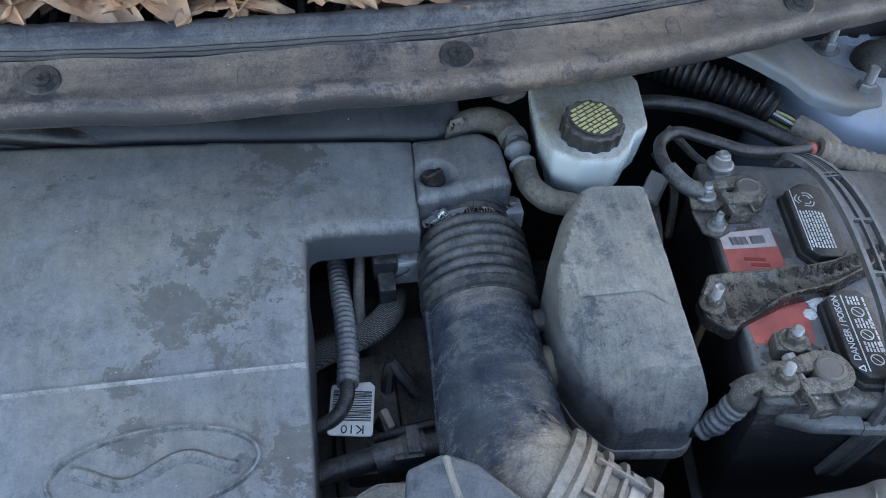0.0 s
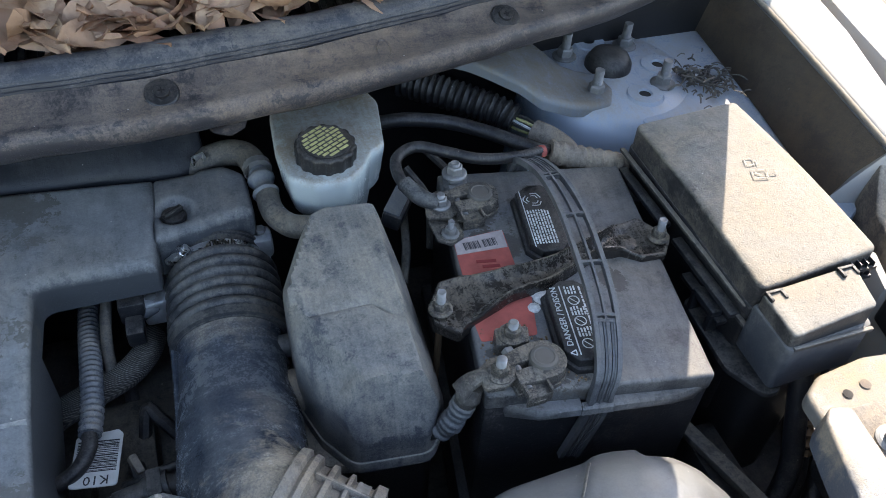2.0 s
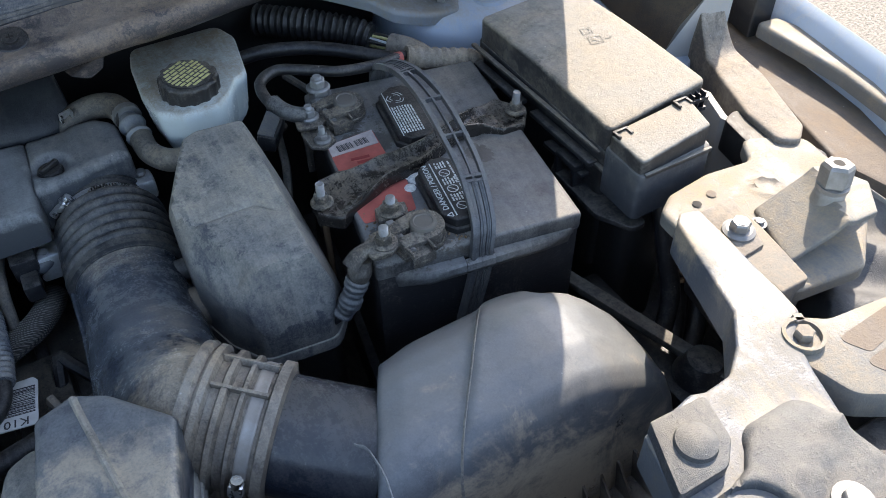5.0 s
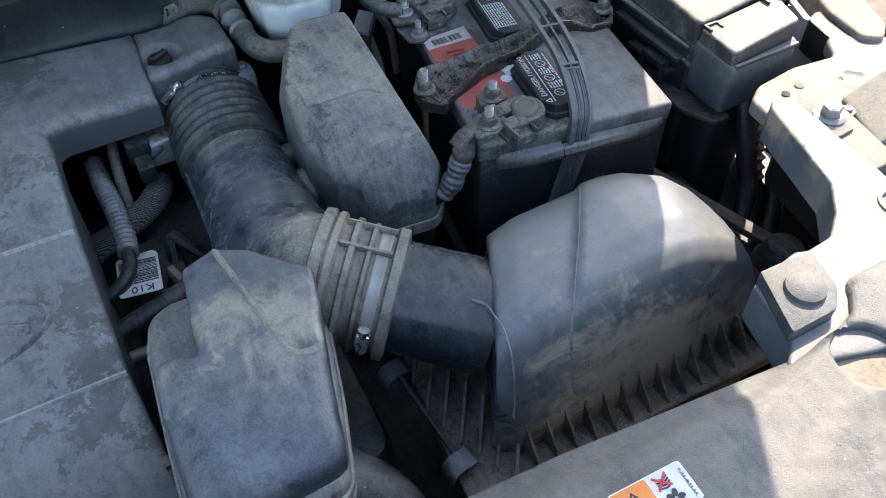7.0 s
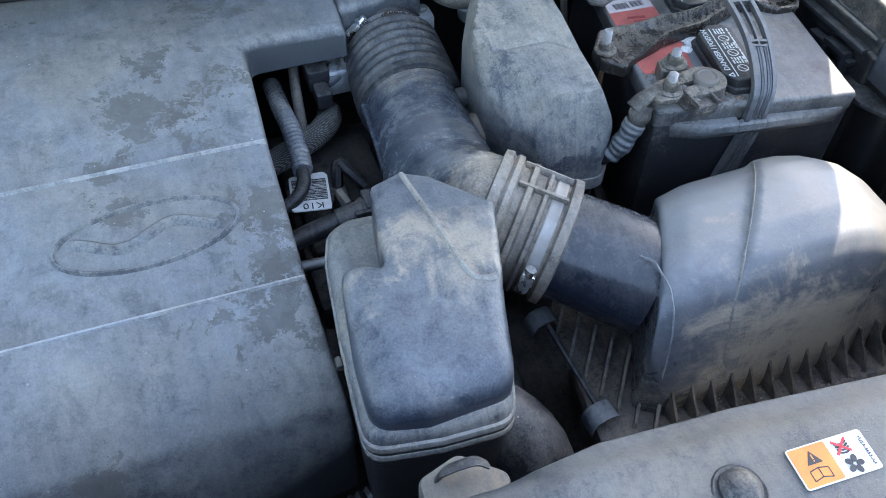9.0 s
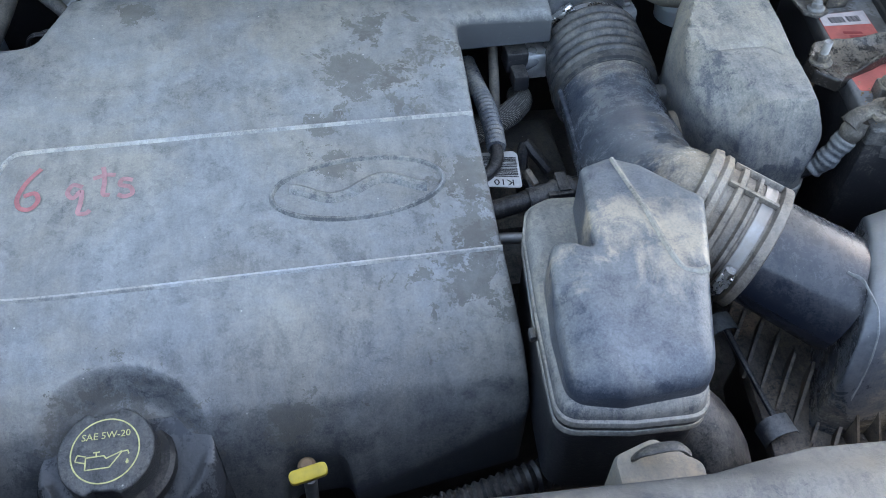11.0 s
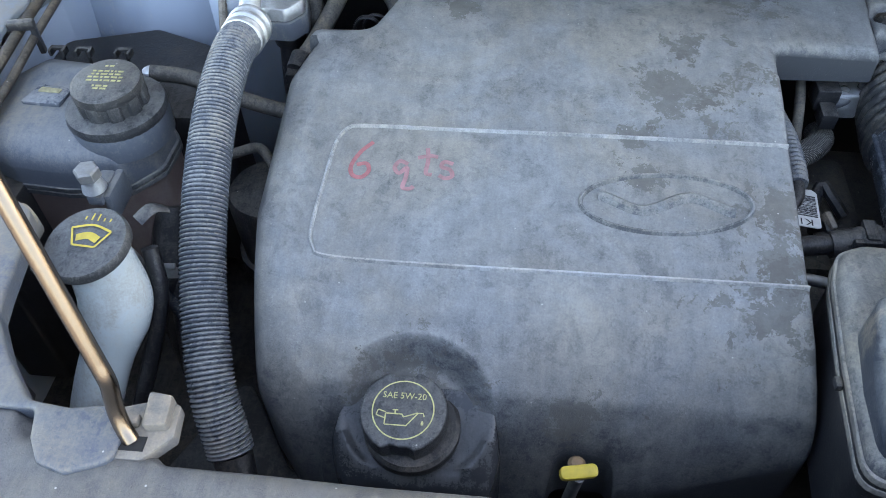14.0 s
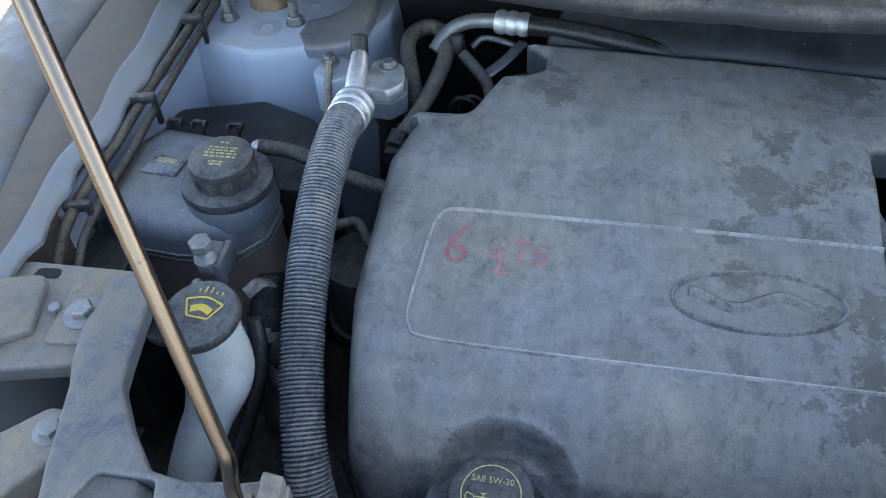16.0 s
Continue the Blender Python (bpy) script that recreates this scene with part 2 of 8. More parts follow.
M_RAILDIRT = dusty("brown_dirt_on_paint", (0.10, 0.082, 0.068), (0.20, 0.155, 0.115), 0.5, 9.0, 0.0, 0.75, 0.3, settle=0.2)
M_WORN = dusty("scratched_panel_plastic", (0.075, 0.088, 0.112), (0.215, 0.20, 0.17), 0.56, 7.0, 0.0, 0.55, 0.2, vary=1.2, spots=((-0.46, 0.11, 0.030, 0.03), (-0.44, 0.075, 0.02, 0.03), (-0.50, 0.13, 0.02, 0.03)), drifts=((0.70, 0.22, 0.03, 0.07, 0.7), (0.67, 0.14, 0.03, 0.06, 0.6), (0.60, 0.05, 0.04, 0.06, 0.5)))
M_PAINTDIRT = dusty("dirty_body_paint", (0.16, 0.18, 0.205), (0.18, 0.155, 0.12), 0.60, 7.0, 0.0, 0.5, 0.15, vary=1.3)
M_BRACKET = dusty("bracket_painted_steel", (0.12, 0.115, 0.11), (0.30, 0.25, 0.19), 0.62, 12.0, 0.0, 0.72, 0.25, vary=0.9)
M_LAMPMETAL = dusty("dusty_plated_steel", (0.15, 0.147, 0.14), (0.275, 0.235, 0.178), 0.58, 14.0, 0.0, 0.62, 0.25, vary=1.2)
M_WHITETANK = dusty("milky_tank_plastic", (0.46, 0.52, 0.53), (0.27, 0.235, 0.185), 0.74, 16.0, 0.0, 0.4, 0.1, settle=0.72, vary=0.8)
M_GREYTANK = dusty("grey_tank_plastic", (0.10, 0.115, 0.135), (0.25, 0.24, 0.215), 0.5, 12.0, 0.0, 0.5, 0.15)
M_HOSEGREY = dusty("grey_conduit", (0.10, 0.112, 0.13), (0.34, 0.33, 0.30), 0.40, 25.0, 0.0, 0.42, 0.15)
M_HOSE = dusty("dusty_hose_rubber", (0.05, 0.048, 0.045), (0.22, 0.195, 0.16), 0.5, 22.0, 0.0, 0.7)
M_CABLE = dusty("cable_rubber", (0.016, 0.016, 0.018), (0.12, 0.11, 0.10), 0.3, 30.0, 0.0, 0.5)
M_BATT = dusty("battery_case", (0.018, 0.018, 0.02), (0.18, 0.17, 0.155), 0.30, 14.0, 0.0, 0.5)
M_BATTTOP = dusty("battery_top", (0.028, 0.028, 0.030), (0.225, 0.218, 0.208), 0.70, 9.0, 0.0, 0.6, vary=0.75, fleck=0.5, spots=((-0.075, 0.085, 0.055, 0.19), (-0.055, -0.125, 0.06, 0.19), (-0.06, 0.03, 0.05, 0.19), (-0.02, -0.06, 0.03, 0.19), (0.05, -0.03, 0.025, 0.19), (-0.03, -0.13, 0.05, 0.19)))
M_STRAP = dusty("dusty_strap_rubber", (0.045, 0.047, 0.052), (0.20, 0.20, 0.195), 0.50, 14.0, 0.0, 0.5, 0.15, settle=0.3, vary=0.7)
M_HOUSING = dusty("bluish_housing_plastic", (0.05, 0.056, 0.064), (0.27, 0.265, 0.25), 0.56, 9.0, 0.0, 0.55, 0.2, vary=0.8)
M_CLAMP = dusty("stamped_clamp_metal", (0.055, 0.05, 0.045), (0.27, 0.235, 0.19), 0.46, 34.0, 0.0, 0.5, 0.7, vary=1.7)
M_HOLD = dusty("grimy_hold_down_plastic", (0.022, 0.019, 0.017), (0.22, 0.185, 0.145), 0.42, 12.0, 0.0, 0.40, 0.25, vary=1.4)
M_STEEL = metal("galvanised_steel", (0.33, 0.335, 0.34), 0.5, (0.15, 0.135, 0.115), 0.55)
M_BAND = metal("dusty_band_steel", (0.42, 0.40, 0.38), 0.5, (0.26, 0.22, 0.18), 0.75)
M_CHROME = metal("bright_clamp_steel", (0.72, 0.73, 0.74), 0.25, (0.2, 0.17, 0.14), 0.15)
M_ALU = metal("cast_aluminium", (0.72, 0.75, 0.78), 0.45, (0.36, 0.36, 0.35), 0.25)
M_RUST = metal("rusty_steel", (0.36, 0.25, 0.16), 0.6, (0.16, 0.10, 0.06), 0.7)
M_LEAD = metal("corroded_lead", (0.20, 0.19, 0.18), 0.6, (0.13, 0.115, 0.09), 0.85)
M_PROP = metal("brown_tinted_steel_rod", (0.20, 0.162, 0.135), 0.24, (0.12, 0.10, 0.085), -0.3)
M_YELLOW = plain("yellow_plastic", (0.58, 0.42, 0.05), 0.5)
M_YPRINT = plain("yellow_print", (0.52, 0.49, 0.22), 0.6, 0.3, 0.0, 300.0)
M_WPRINT = plain("pale_print", (0.55, 0.58, 0.58), 0.65, 0.3)
M_RED = plain("faded_red_label", (0.42, 0.10, 0.08), 0.75, 0.35, 0.0, 30.0)
M_REDPAINT = plain("red_paint_pen", (0.34, 0.12, 0.12), 0.7, 0.35, 0.0, 60.0)
M_REDFADED = plain("faded_red_paint_pen", (0.33, 0.17, 0.17), 0.75, 0.3, 0.0, 90.0)
M_WHITE = plain("white_label", (0.62, 0.62, 0.60), 0.6)
M_INK = plain("black_print", (0.03, 0.03, 0.035), 0.6)
M_ORANGE = plain("orange_label", (0.75, 0.24, 0.05), 0.55)
M_BRAID = weave("braided_sleeve", (0.018, 0.019, 0.021), (0.30, 0.29, 0.26), 0.28, 210.0)
# near-black that paints the shade inside holes and slots drawn as flat patches
M_VOID = plain("hole_shade_black", (0.012, 0.011, 0.010), 0.8, 0.4)
M_GRIME = dusty("oily_engine_metal", (0.03, 0.029, 0.028), (0.16, 0.145, 0.125), 0.42, 20.0, 0.0, 0.55)


# ---- shapes ----
from mathutils.geometry import delaunay_2d_cdt

WORLD_OF = {}


def thing(name, at=(0, 0, 0), rz=0.0, m=None):
    """An empty at the base of a thing made of parts."""
    ob = new(name)
    ob.empty_display_size = 0.02
    m = m or pose(*at, 0, 0, rz)
    ob.matrix_world = m
    WORLD_OF[ob] = m.copy()
    return ob


def part(name, bm, material, parent=None, label="", smooth=True, sharp=38, world=True):
    """Links a bmesh as one mesh object under a thing or a part; it is given in world places, or in the parent's own."""
    if parent is not None and world:
        bm.transform(WORLD_OF[parent].inverted())
    mesh = bpy.data.meshes.new(name)
    if smooth:
        limit = radians(sharp)
        for f in bm.faces:
            f.smooth = True
        for e in bm.edges:
            if len(e.link_faces) == 2 and e.calc_face_angle(0.0) > limit:
                e.smooth = False
    bm.to_mesh(mesh)
    bm.free()
    mesh.materials.append(material)
    ob = new(name, mesh)
    if parent is not None:
        ob.parent = parent
        WORLD_OF[ob] = WORLD_OF[parent]
    else:
        WORLD_OF[ob] = Matrix.Identity(4)
    if label:
        ob["label"] = label
    return ob


def solo(name, bm, material, label, category, group="", kind="", at=None, **more):
    """A thing that is one mesh, with its origin at a place of its own."""
    if at is not None:
        bm.transform(Matrix.Translation(-Vector(at)))
    ob = part(name, bm, material, **more)
    if at is not None:
        ob.location = at
    return tagged(ob, label, category, group, kind)


def join(*bms):
    out = bmesh.new()
    for b in bms:
        mesh = bpy.data.meshes.new("tmp")
        b.to_mesh(mesh)
        b.free()
        out.from_mesh(mesh)
        bpy.data.meshes.remove(mesh)
    return out


def moved(bm, m):
    bm.transform(m)
    return bm


def box(x0, x1, y0, y1, z0, z1, r=0.003, seg=2):
    bm = bmesh.new()
    bmesh.ops.create_cube(bm, size=1.0)
    bm.transform(Matrix.Translation(((x0 + x1) / 2, (y0 + y1) / 2, (z0 + z1) / 2)) @ Matrix.Diagonal((x1 - x0, y1 - y0, z1 - z0, 1)))
    if r:
        bmesh.ops.bevel(bm, geom=bm.edges[:], offset=r, segments=seg, profile=0.5, affect="EDGES", clamp_overlap=True)
    return bm


def rounded(points, radius=0.01, seg=5):
    """A plan outline with its corners rounded; radius: one for all, or one for each corner."""
    out, n = [], len(points)
    for i, p in enumerate(points):
        r = radius[i] if isinstance(radius, (list, tuple)) else radius
        p, a, b = Vector(p[:2]), Vector(points[i - 1][:2]), Vector(points[(i + 1) % n][:2])
        u, v = (a - p), (b - p)
        lu, lv = u.length, v.length
        if r <= 0 or lu < 1e-6 or lv < 1e-6:
            out.append(p)
            continue
        u, v = u / lu, v / lv
        half = math.acos(max(-1, min(1, u.dot(v)))) / 2
        d = min(r / max(math.tan(half), 0.05), lu * 0.48, lv * 0.48)
        if half > 1.53:
            out.append(p)
            continue
        s, e = p + u * d, p + v * d
        for k in range(seg + 1):
            t = k / seg
            out.append(s * (1 - t) ** 2 + p * 2 * t * (1 - t) + e * t * t)
    return out


def prism(outline, z0, z1, r=0.002, seg=2):
    """An upright extrusion of a plan outline with a rounded top edge."""
    bm = bmesh.new()
    vs = [bm.verts.new((p[0], p[1], z0)) for p in outline]
    f = bm.faces.new(vs)
    f.normal_update()
    if f.normal.z > 0:
        f.normal_flip()
    g = bmesh.ops.extrude_face_region(bm, geom=[f])
    top = [v for v in g["geom"] if isinstance(v, bmesh.types.BMVert)]
    for v in top:
        v.co.z = z1
    if r:
        keep = set(top)
        edges = [e for e in bm.edges if e.verts[0] in keep and e.verts[1] in keep]
        bmesh.ops.bevel(bm, geom=edges, offset=r, segments=seg, profile=0.5, affect="EDGES", clamp_overlap=True)
    bmesh.ops.recalc_face_normals(bm, faces=bm.faces[:])
    return bm


def resample(outline, step):
    pts, n = [], len(outline)
    for i in range(n):
        a, b = Vector(outline[i][:2]), Vector(outline[(i + 1) % n][:2])
        k = max(1, int(round((b - a).length / step)))
        pts += [a.lerp(b, j / k) for j in range(k)]
    return pts


def edge_distance(P, outline):
    """Distance of the points P (n x 2) to a closed outline, and whether they lie inside."""
    A = np.array([tuple(p[:2]) for p in outline])
    B = np.roll(A, -1, 0)
    best = np.full(len(P), 1e9)
    inside = np.zeros(len(P), bool)
    for a, b in zip(A, B):
        ab = b - a
        t = np.clip(((P - a) @ ab) / max(ab @ ab, 1e-12), 0, 1)
        best = np.minimum(best, np.hypot(*(P - a - t[:, None] * ab).T))
        cross = (a[1] > P[:, 1]) != (b[1] > P[:, 1])
        with np.errstate(divide="ignore", invalid="ignore"):
            xs = (b[0] - a[0]) * (P[:, 1] - a[1]) / (b[1] - a[1]) + a[0]
        inside ^= cross & (P[:, 0] < xs)
    return best, inside


def sheet(outline, height, cell=0.006, fillet=0.012, skirt=0.0, bottom=None, hole=None, thick=0.0, creases=()):
    """A moulded cover: a top surface z = height(x, y) over a plan outline, its rim rounded over by fillet and
    drawn down as a skirt, by a depth or to a bottom height. fillet may be a function of x, y."""
    rim = resample(outline, cell * 0.8)
    lo = np.min([tuple(p) for p in rim], 0)
    hi = np.max([tuple(p) for p in rim], 0)
    gx, gy = np.meshgrid(np.arange(lo[0] + cell / 2, hi[0], cell), np.arange(lo[1] + cell / 2, hi[1], cell))
    P = np.stack([gx.ravel(), gy.ravel()], 1)
    d, inside = edge_distance(P, outline)
    reach = np.array([fillet(x, y) if callable(fillet) else fillet for x, y in P]) if len(P) else np.zeros(0)
    keep = inside & (d > np.maximum(cell * 0.45, reach + cell * 0.3))
    holes = hole or []
    loops = [rim]
    for h in holes:
        dh, ih = edge_distance(P, h)
        keep &= ~ih & (dh > cell * 0.4)
        loops.append(resample(h, cell * 0.8))
    pts, edges = [], []
    for loop in loops:
        base = len(pts)
        pts += [Vector(p) for p in loop]
        edges += [(base + i, base + (i + 1) % len(loop)) for i in range(len(loop))]
    # rings where the rounded rim begins and turns
    R = np.array([tuple(p) for p in rim])
    tan = np.roll(R, -1, 0) - np.roll(R, 1, 0)
    nor = np.stack([-tan[:, 1], tan[:, 0]], 1) / np.maximum(np.hypot(*tan.T), 1e-9)[:, None]
    area = np.sum(R[:, 0] * np.roll(R[:, 1], -1) - np.roll(R[:, 0], -1) * R[:, 1])
    nor *= 1 if area > 0 else -1
    fr = np.array([fillet(x, y) if callable(fillet) else fillet for x, y in R])
    for k in (0.12, 0.4, 1.02):
        Q = R + nor * (fr * k)[:, None]
        dq, iq = edge_distance(Q, outline)
        pts += [Vector(p) for p, ok in zip(Q, iq & (dq > fr * k * 0.9) & (fr > 0.0008)) if ok]
    for line in creases:
        q = np.array([tuple(p[:2]) for p in line])
        dq, iq = edge_distance(q, outline)
        for p, ok in zip(q, iq & (dq > cell * 0.5)):
            if ok:
                pts.append(Vector(p))
                keep &= np.hypot(P[:, 0] - p[0], P[:, 1] - p[1]) > 0.0022
    pts += [Vector(p) for p in P[keep]]
    vs, _, fs, *_ = delaunay_2d_cdt(pts, edges, [], 1, 1e-6)
    V = np.array([tuple(v) for v in vs])
    dist, _ = edge_distance(V, outline)
    bm = bmesh.new()
    made = []
    for (x, y), dd in zip(V, dist):
        r = fillet(x, y) if callable(fillet) else fillet
        z = height(x, y)
        if dd < r:
            z -= r - math.sqrt(max(0.0, r * r - (r - dd) ** 2))
        made.append(bm.verts.new((x, y, z)))
    for f in fs:
        c = V[list(f)].mean(0)
        if any(edge_distance(c[None], h)[1][0] for h in holes):
            continue
        face = bm.faces.new([made[i] for i in f])
        face.normal_update()
        if face.normal.z < 0:
            face.normal_flip()
    loose = [v for v in bm.verts if not v.link_faces]
    bmesh.ops.delete(bm, geom=loose, context="VERTS")
    if skirt or bottom is not None or thick:
        border = [e for e in bm.edges if len(e.link_faces) == 1]
        g = bmesh.ops.extrude_edge_only(bm, edges=border)
        for v in g["geom"]:
            if isinstance(v, bmesh.types.BMVert):
                v.co.z -= 0.0008
        border = [e for e in g["geom"] if isinstance(e, bmesh.types.BMEdge) and len(e.link_faces) == 1]
        g = bmesh.ops.extrude_edge_only(bm, edges=border)
        for v in g["geom"]:
            if isinstance(v, bmesh.types.BMVert):
                v.co.z = bottom(v.co.x, v.co.y) if callable(bottom) else bottom if bottom is not None else v.co.z - (skirt or thick)
        bmesh.ops.recalc_face_normals(bm, faces=bm.faces[:])
        mid = max(bm.faces, key=lambda f: f.calc_center_median().z)
        if mid.normal.z < 0:
            bmesh.ops.reverse_faces(bm, faces=bm.faces[:])
    return bm


def spline(points, n):
    """n + 1 places along a smooth line through the points, evenly spread by length."""
    p = [Vector(q) for q in points]
    if len(p) == 2:
        return [p[0].lerp(p[1], i / n) for i in range(n + 1)]
    p = [2 * p[0] - p[1], *p, 2 * p[-1] - p[-2]]
    dense = []
    for i in range(1, len(p) - 2):
        for k in range(24):
            t = k / 24
            a, b, c, d = p[i - 1 : i + 3]
            dense.append(0.5 * (2 * b + (c - a) * t + (2 * a - 5 * b + 4 * c - d) * t * t + (3 * b - a - 3 * c + d) * t**3))
    dense.append(p[-2])
    length = [0.0]
    for a, b in zip(dense, dense[1:]):
        length.append(length[-1] + (b - a).length)
    out, j = [], 0
    for i in range(n + 1):
        s = length[-1] * i / n
        while j < len(dense) - 2 and length[j + 1] < s:
            j += 1
        span = max(length[j + 1] - length[j], 1e-9)
        out.append(dense[j].lerp(dense[j + 1], max(0, min(1, (s - length[j]) / span))))
    return out


def tube(points, radius, n=40, seg=14, caps=True, flat=1.0, up=(0, 0, 1)):
    """A round bar or hose along a smooth line; radius: one number, or a function of 0..1 along it; flat squeezes it along up."""
    line = spline(points, n)
    bm = bmesh.new()
    rings, side = [], None
    for i, c in enumerate(line):
        d = (line[min(i + 1, n)] - line[max(i - 1, 0)]).normalized()
        if side is None:
            side = d.cross(Vector(up))
            if side.length < 1e-3:
                side = d.cross(Vector((1, 0, 0)))
        side = (side - d * side.dot(d)).normalized()
        over = side.cross(d)
        r = radius(i / n) if callable(radius) else radius
        rings.append([bm.verts.new(c + side * (r * math.cos(a)) + over * (r * flat * math.sin(a))) for a in (2 * math.pi * k / seg for k in range(seg))])
    for a, b in zip(rings, rings[1:]):
        for k in range(seg):
            bm.faces.new((a[k], a[(k + 1) % seg], b[(k + 1) % seg], b[k]))
    if caps:
        bm.faces.new(rings[0])
        bm.faces.new(rings[-1])
    bmesh.ops.recalc_face_normals(bm, faces=bm.faces[:])
    return bm


def lathe(profile, seg=24, at=(0, 0, 0), m=None):
    """A turned shape from (radius, height) pairs, bottom to top."""
    bm = bmesh.new()
    rings = []
    for r, z in profile:
        if r < 1e-5:
            rings.append([bm.verts.new((0, 0, z))] * seg)
        else:
            rings.append([bm.verts.new((r * math.cos(2 * math.pi * k / seg), r * math.sin(2 * math.pi * k / seg), z)) for k in range(seg)])
    for a, b in zip(rings, rings[1:]):
        for k in range(seg):
            vs = []
            for v in (a[k], a[(k + 1) % seg], b[(k + 1) % seg], b[k]):
                if v not in vs:
                    vs.append(v)
            if len(vs) > 2:
                bm.faces.new(vs)
    for ring, flip in ((rings[0], True), (rings[-1], False)):
        if len(set(ring)) == seg:
            bm.faces.new(ring[::-1] if flip else ring)
    bmesh.ops.recalc_face_normals(bm, faces=bm.faces[:])
    bm.transform(m if m is not None else Matrix.Translation(at))
    return bm


def aim(at, along):
    """A pose at a place whose z axis points along a direction."""
    return Matrix.Translation(at) @ Vector(along).to_track_quat("Z", "Y").to_matrix().to_4x4()


def hexnut(r, h, m):
    bm = lathe([(r * 0.9, 0), (r, h * 0.08), (r, h * 0.85), (r * 0.86, h)], 6)
    bm.transform(m)
    return bm


def loft(rings, caps=True):
    """A skin over closed rings of equal point count."""
    bm = bmesh.new()
    made = [[bm.verts.new(p) for p in ring] for ring in rings]
    n = len(made[0])
    for a, b in zip(made, made[1:]):
        for k in range(n):
            bm.faces.new((a[k], a[(k + 1) % n], b[(k + 1) % n], b[k]))
    if caps:
        bm.faces.new(made[0])
        bm.faces.new(made[-1])
    bmesh.ops.recalc_face_normals(bm, faces=bm.faces[:])
    return bm


def strip(points, width, height, lift=0.0006, thick=0.0006):
    """A flat painted stroke that follows a surface z = height(x, y) along a plan line."""
    line = spline([(*p, 0) for p in points], max(6, len(points) * 6))
    bm = bmesh.new()
    rows = []
    for i, c in enumerate(line):
        d = (line[min(i + 1, len(line) - 1)] - line[max(i - 1, 0)]).normalized()
        s = Vector((-d.y, d.x, 0)) * (width / 2)
        row = []
        for q in (c - s, c + s):
            row.append(bm.verts.new((q.x, q.y, height(q.x, q.y) + lift)))
        rows.append(row)
    for a, b in zip(rows, rows[1:]):
        f = bm.faces.new((a[0], a[1], b[1], b[0]))
        f.normal_update()
        if f.normal.z < 0:
            f.normal_flip()
    return bm


def lettering(text, size, material, parent, m, label="", name="lettering", spacing=1.0):
    """Raised print in the built-in font, lying in the xy plane of m and centred on it."""
    cu = bpy.data.curves.new(name, "FONT")
    cu.body, cu.size, cu.align_x, cu.align_y, cu.space_character = text, size, "CENTER", "CENTER", spacing
    cu.extrude, cu.resolution_u = 0.0002, 2
    tmp = bpy.data.objects.new(name, cu)
    mesh = bpy.data.meshes.new_from_object(tmp)
    bpy.data.objects.remove(tmp)
    bm = bmesh.new()
    bm.from_mesh(mesh)
    bm.transform(m)
    return part(name, bm, material, parent, label, smooth=False)


def lerp_table(x, table):
    return float(np.interp(x, [a for a, _ in table], [b for _, b in table]))


# ---- the setting: ground, body shell, cowl, open hood ----
MID = -0.065


def asphalt():
    n = Nodes("asphalt")
    grit = n.noise(95.0, 5.0, 0.75)
    patch = n.noise(1.7, 5.0)
    c = n.mix(n.ramp(grit, 0.35, 0.68), (0.05, 0.047, 0.042), (0.38, 0.34, 0.28))
    c = n.mix(n.ramp(patch, 0.3, 0.7, 0.0, 0.35), c, (0.16, 0.15, 0.13))
    return n.done(c, 0.9, 0.0, grit, 0.6, 0.004)


bm = bmesh.new()
bmesh.ops.create_grid(bm, x_segments=8, y_segments=8, size=400.0)
tagged(part("ground", bm, asphalt(), smooth=False), "sunlit grey asphalt with pale grit", "road surface", kind="structure")

# undertray and dark depths of the bay
bm = box(-0.98, 0.86, -0.02, 0.95, 0.50, 0.53, 0)
tagged(part("floor", bm, M_GRIME), "dark oily undertray below the engine", "undertray", kind="structure")
bm = box(-0.98, 0.86, 0.80, 0.84, 0.53, 1.0, 0)
tagged(part("wall_firewall", bm, M_DARK), "dark dusty firewall behind the engine", "firewall", kind="structure")


MIDF = -0.03


def mirror_x(pts, mid=None):
    mid = MIDF if mid is None else mid
    return [(2 * mid - x, y, *r) for x, y, *r in pts][::-1]


def cowl_y(x):
    return 0.587 + 0.23 * (x - MID) ** 2


SECTION = [(0.030, 1.000), (0.000, 1.006), (-0.014, 1.012), (-0.0205, 1.019), (-0.0215, 1.026), (-0.0205, 1.033), (-0.017, 1.0385), (-0.011, 1.0400), (-0.002, 1.0405),
           (0.010, 1.0435), (0.020, 1.0480), (0.0265, 1.0515), (0.0275, 1.0495), (0.0285, 1.0545), (0.0300, 1.0520), (0.0315, 1.0575), (0.0330, 1.0550), (0.0345, 1.0605), (0.0385, 1.0655),
           (0.043, 1.0705), (0.050, 1.0715), (0.056, 1.069), (0.060, 1.062), (0.061, 1.03)]
cowl = thing("cowl", (MID, 0.60, 1.0))


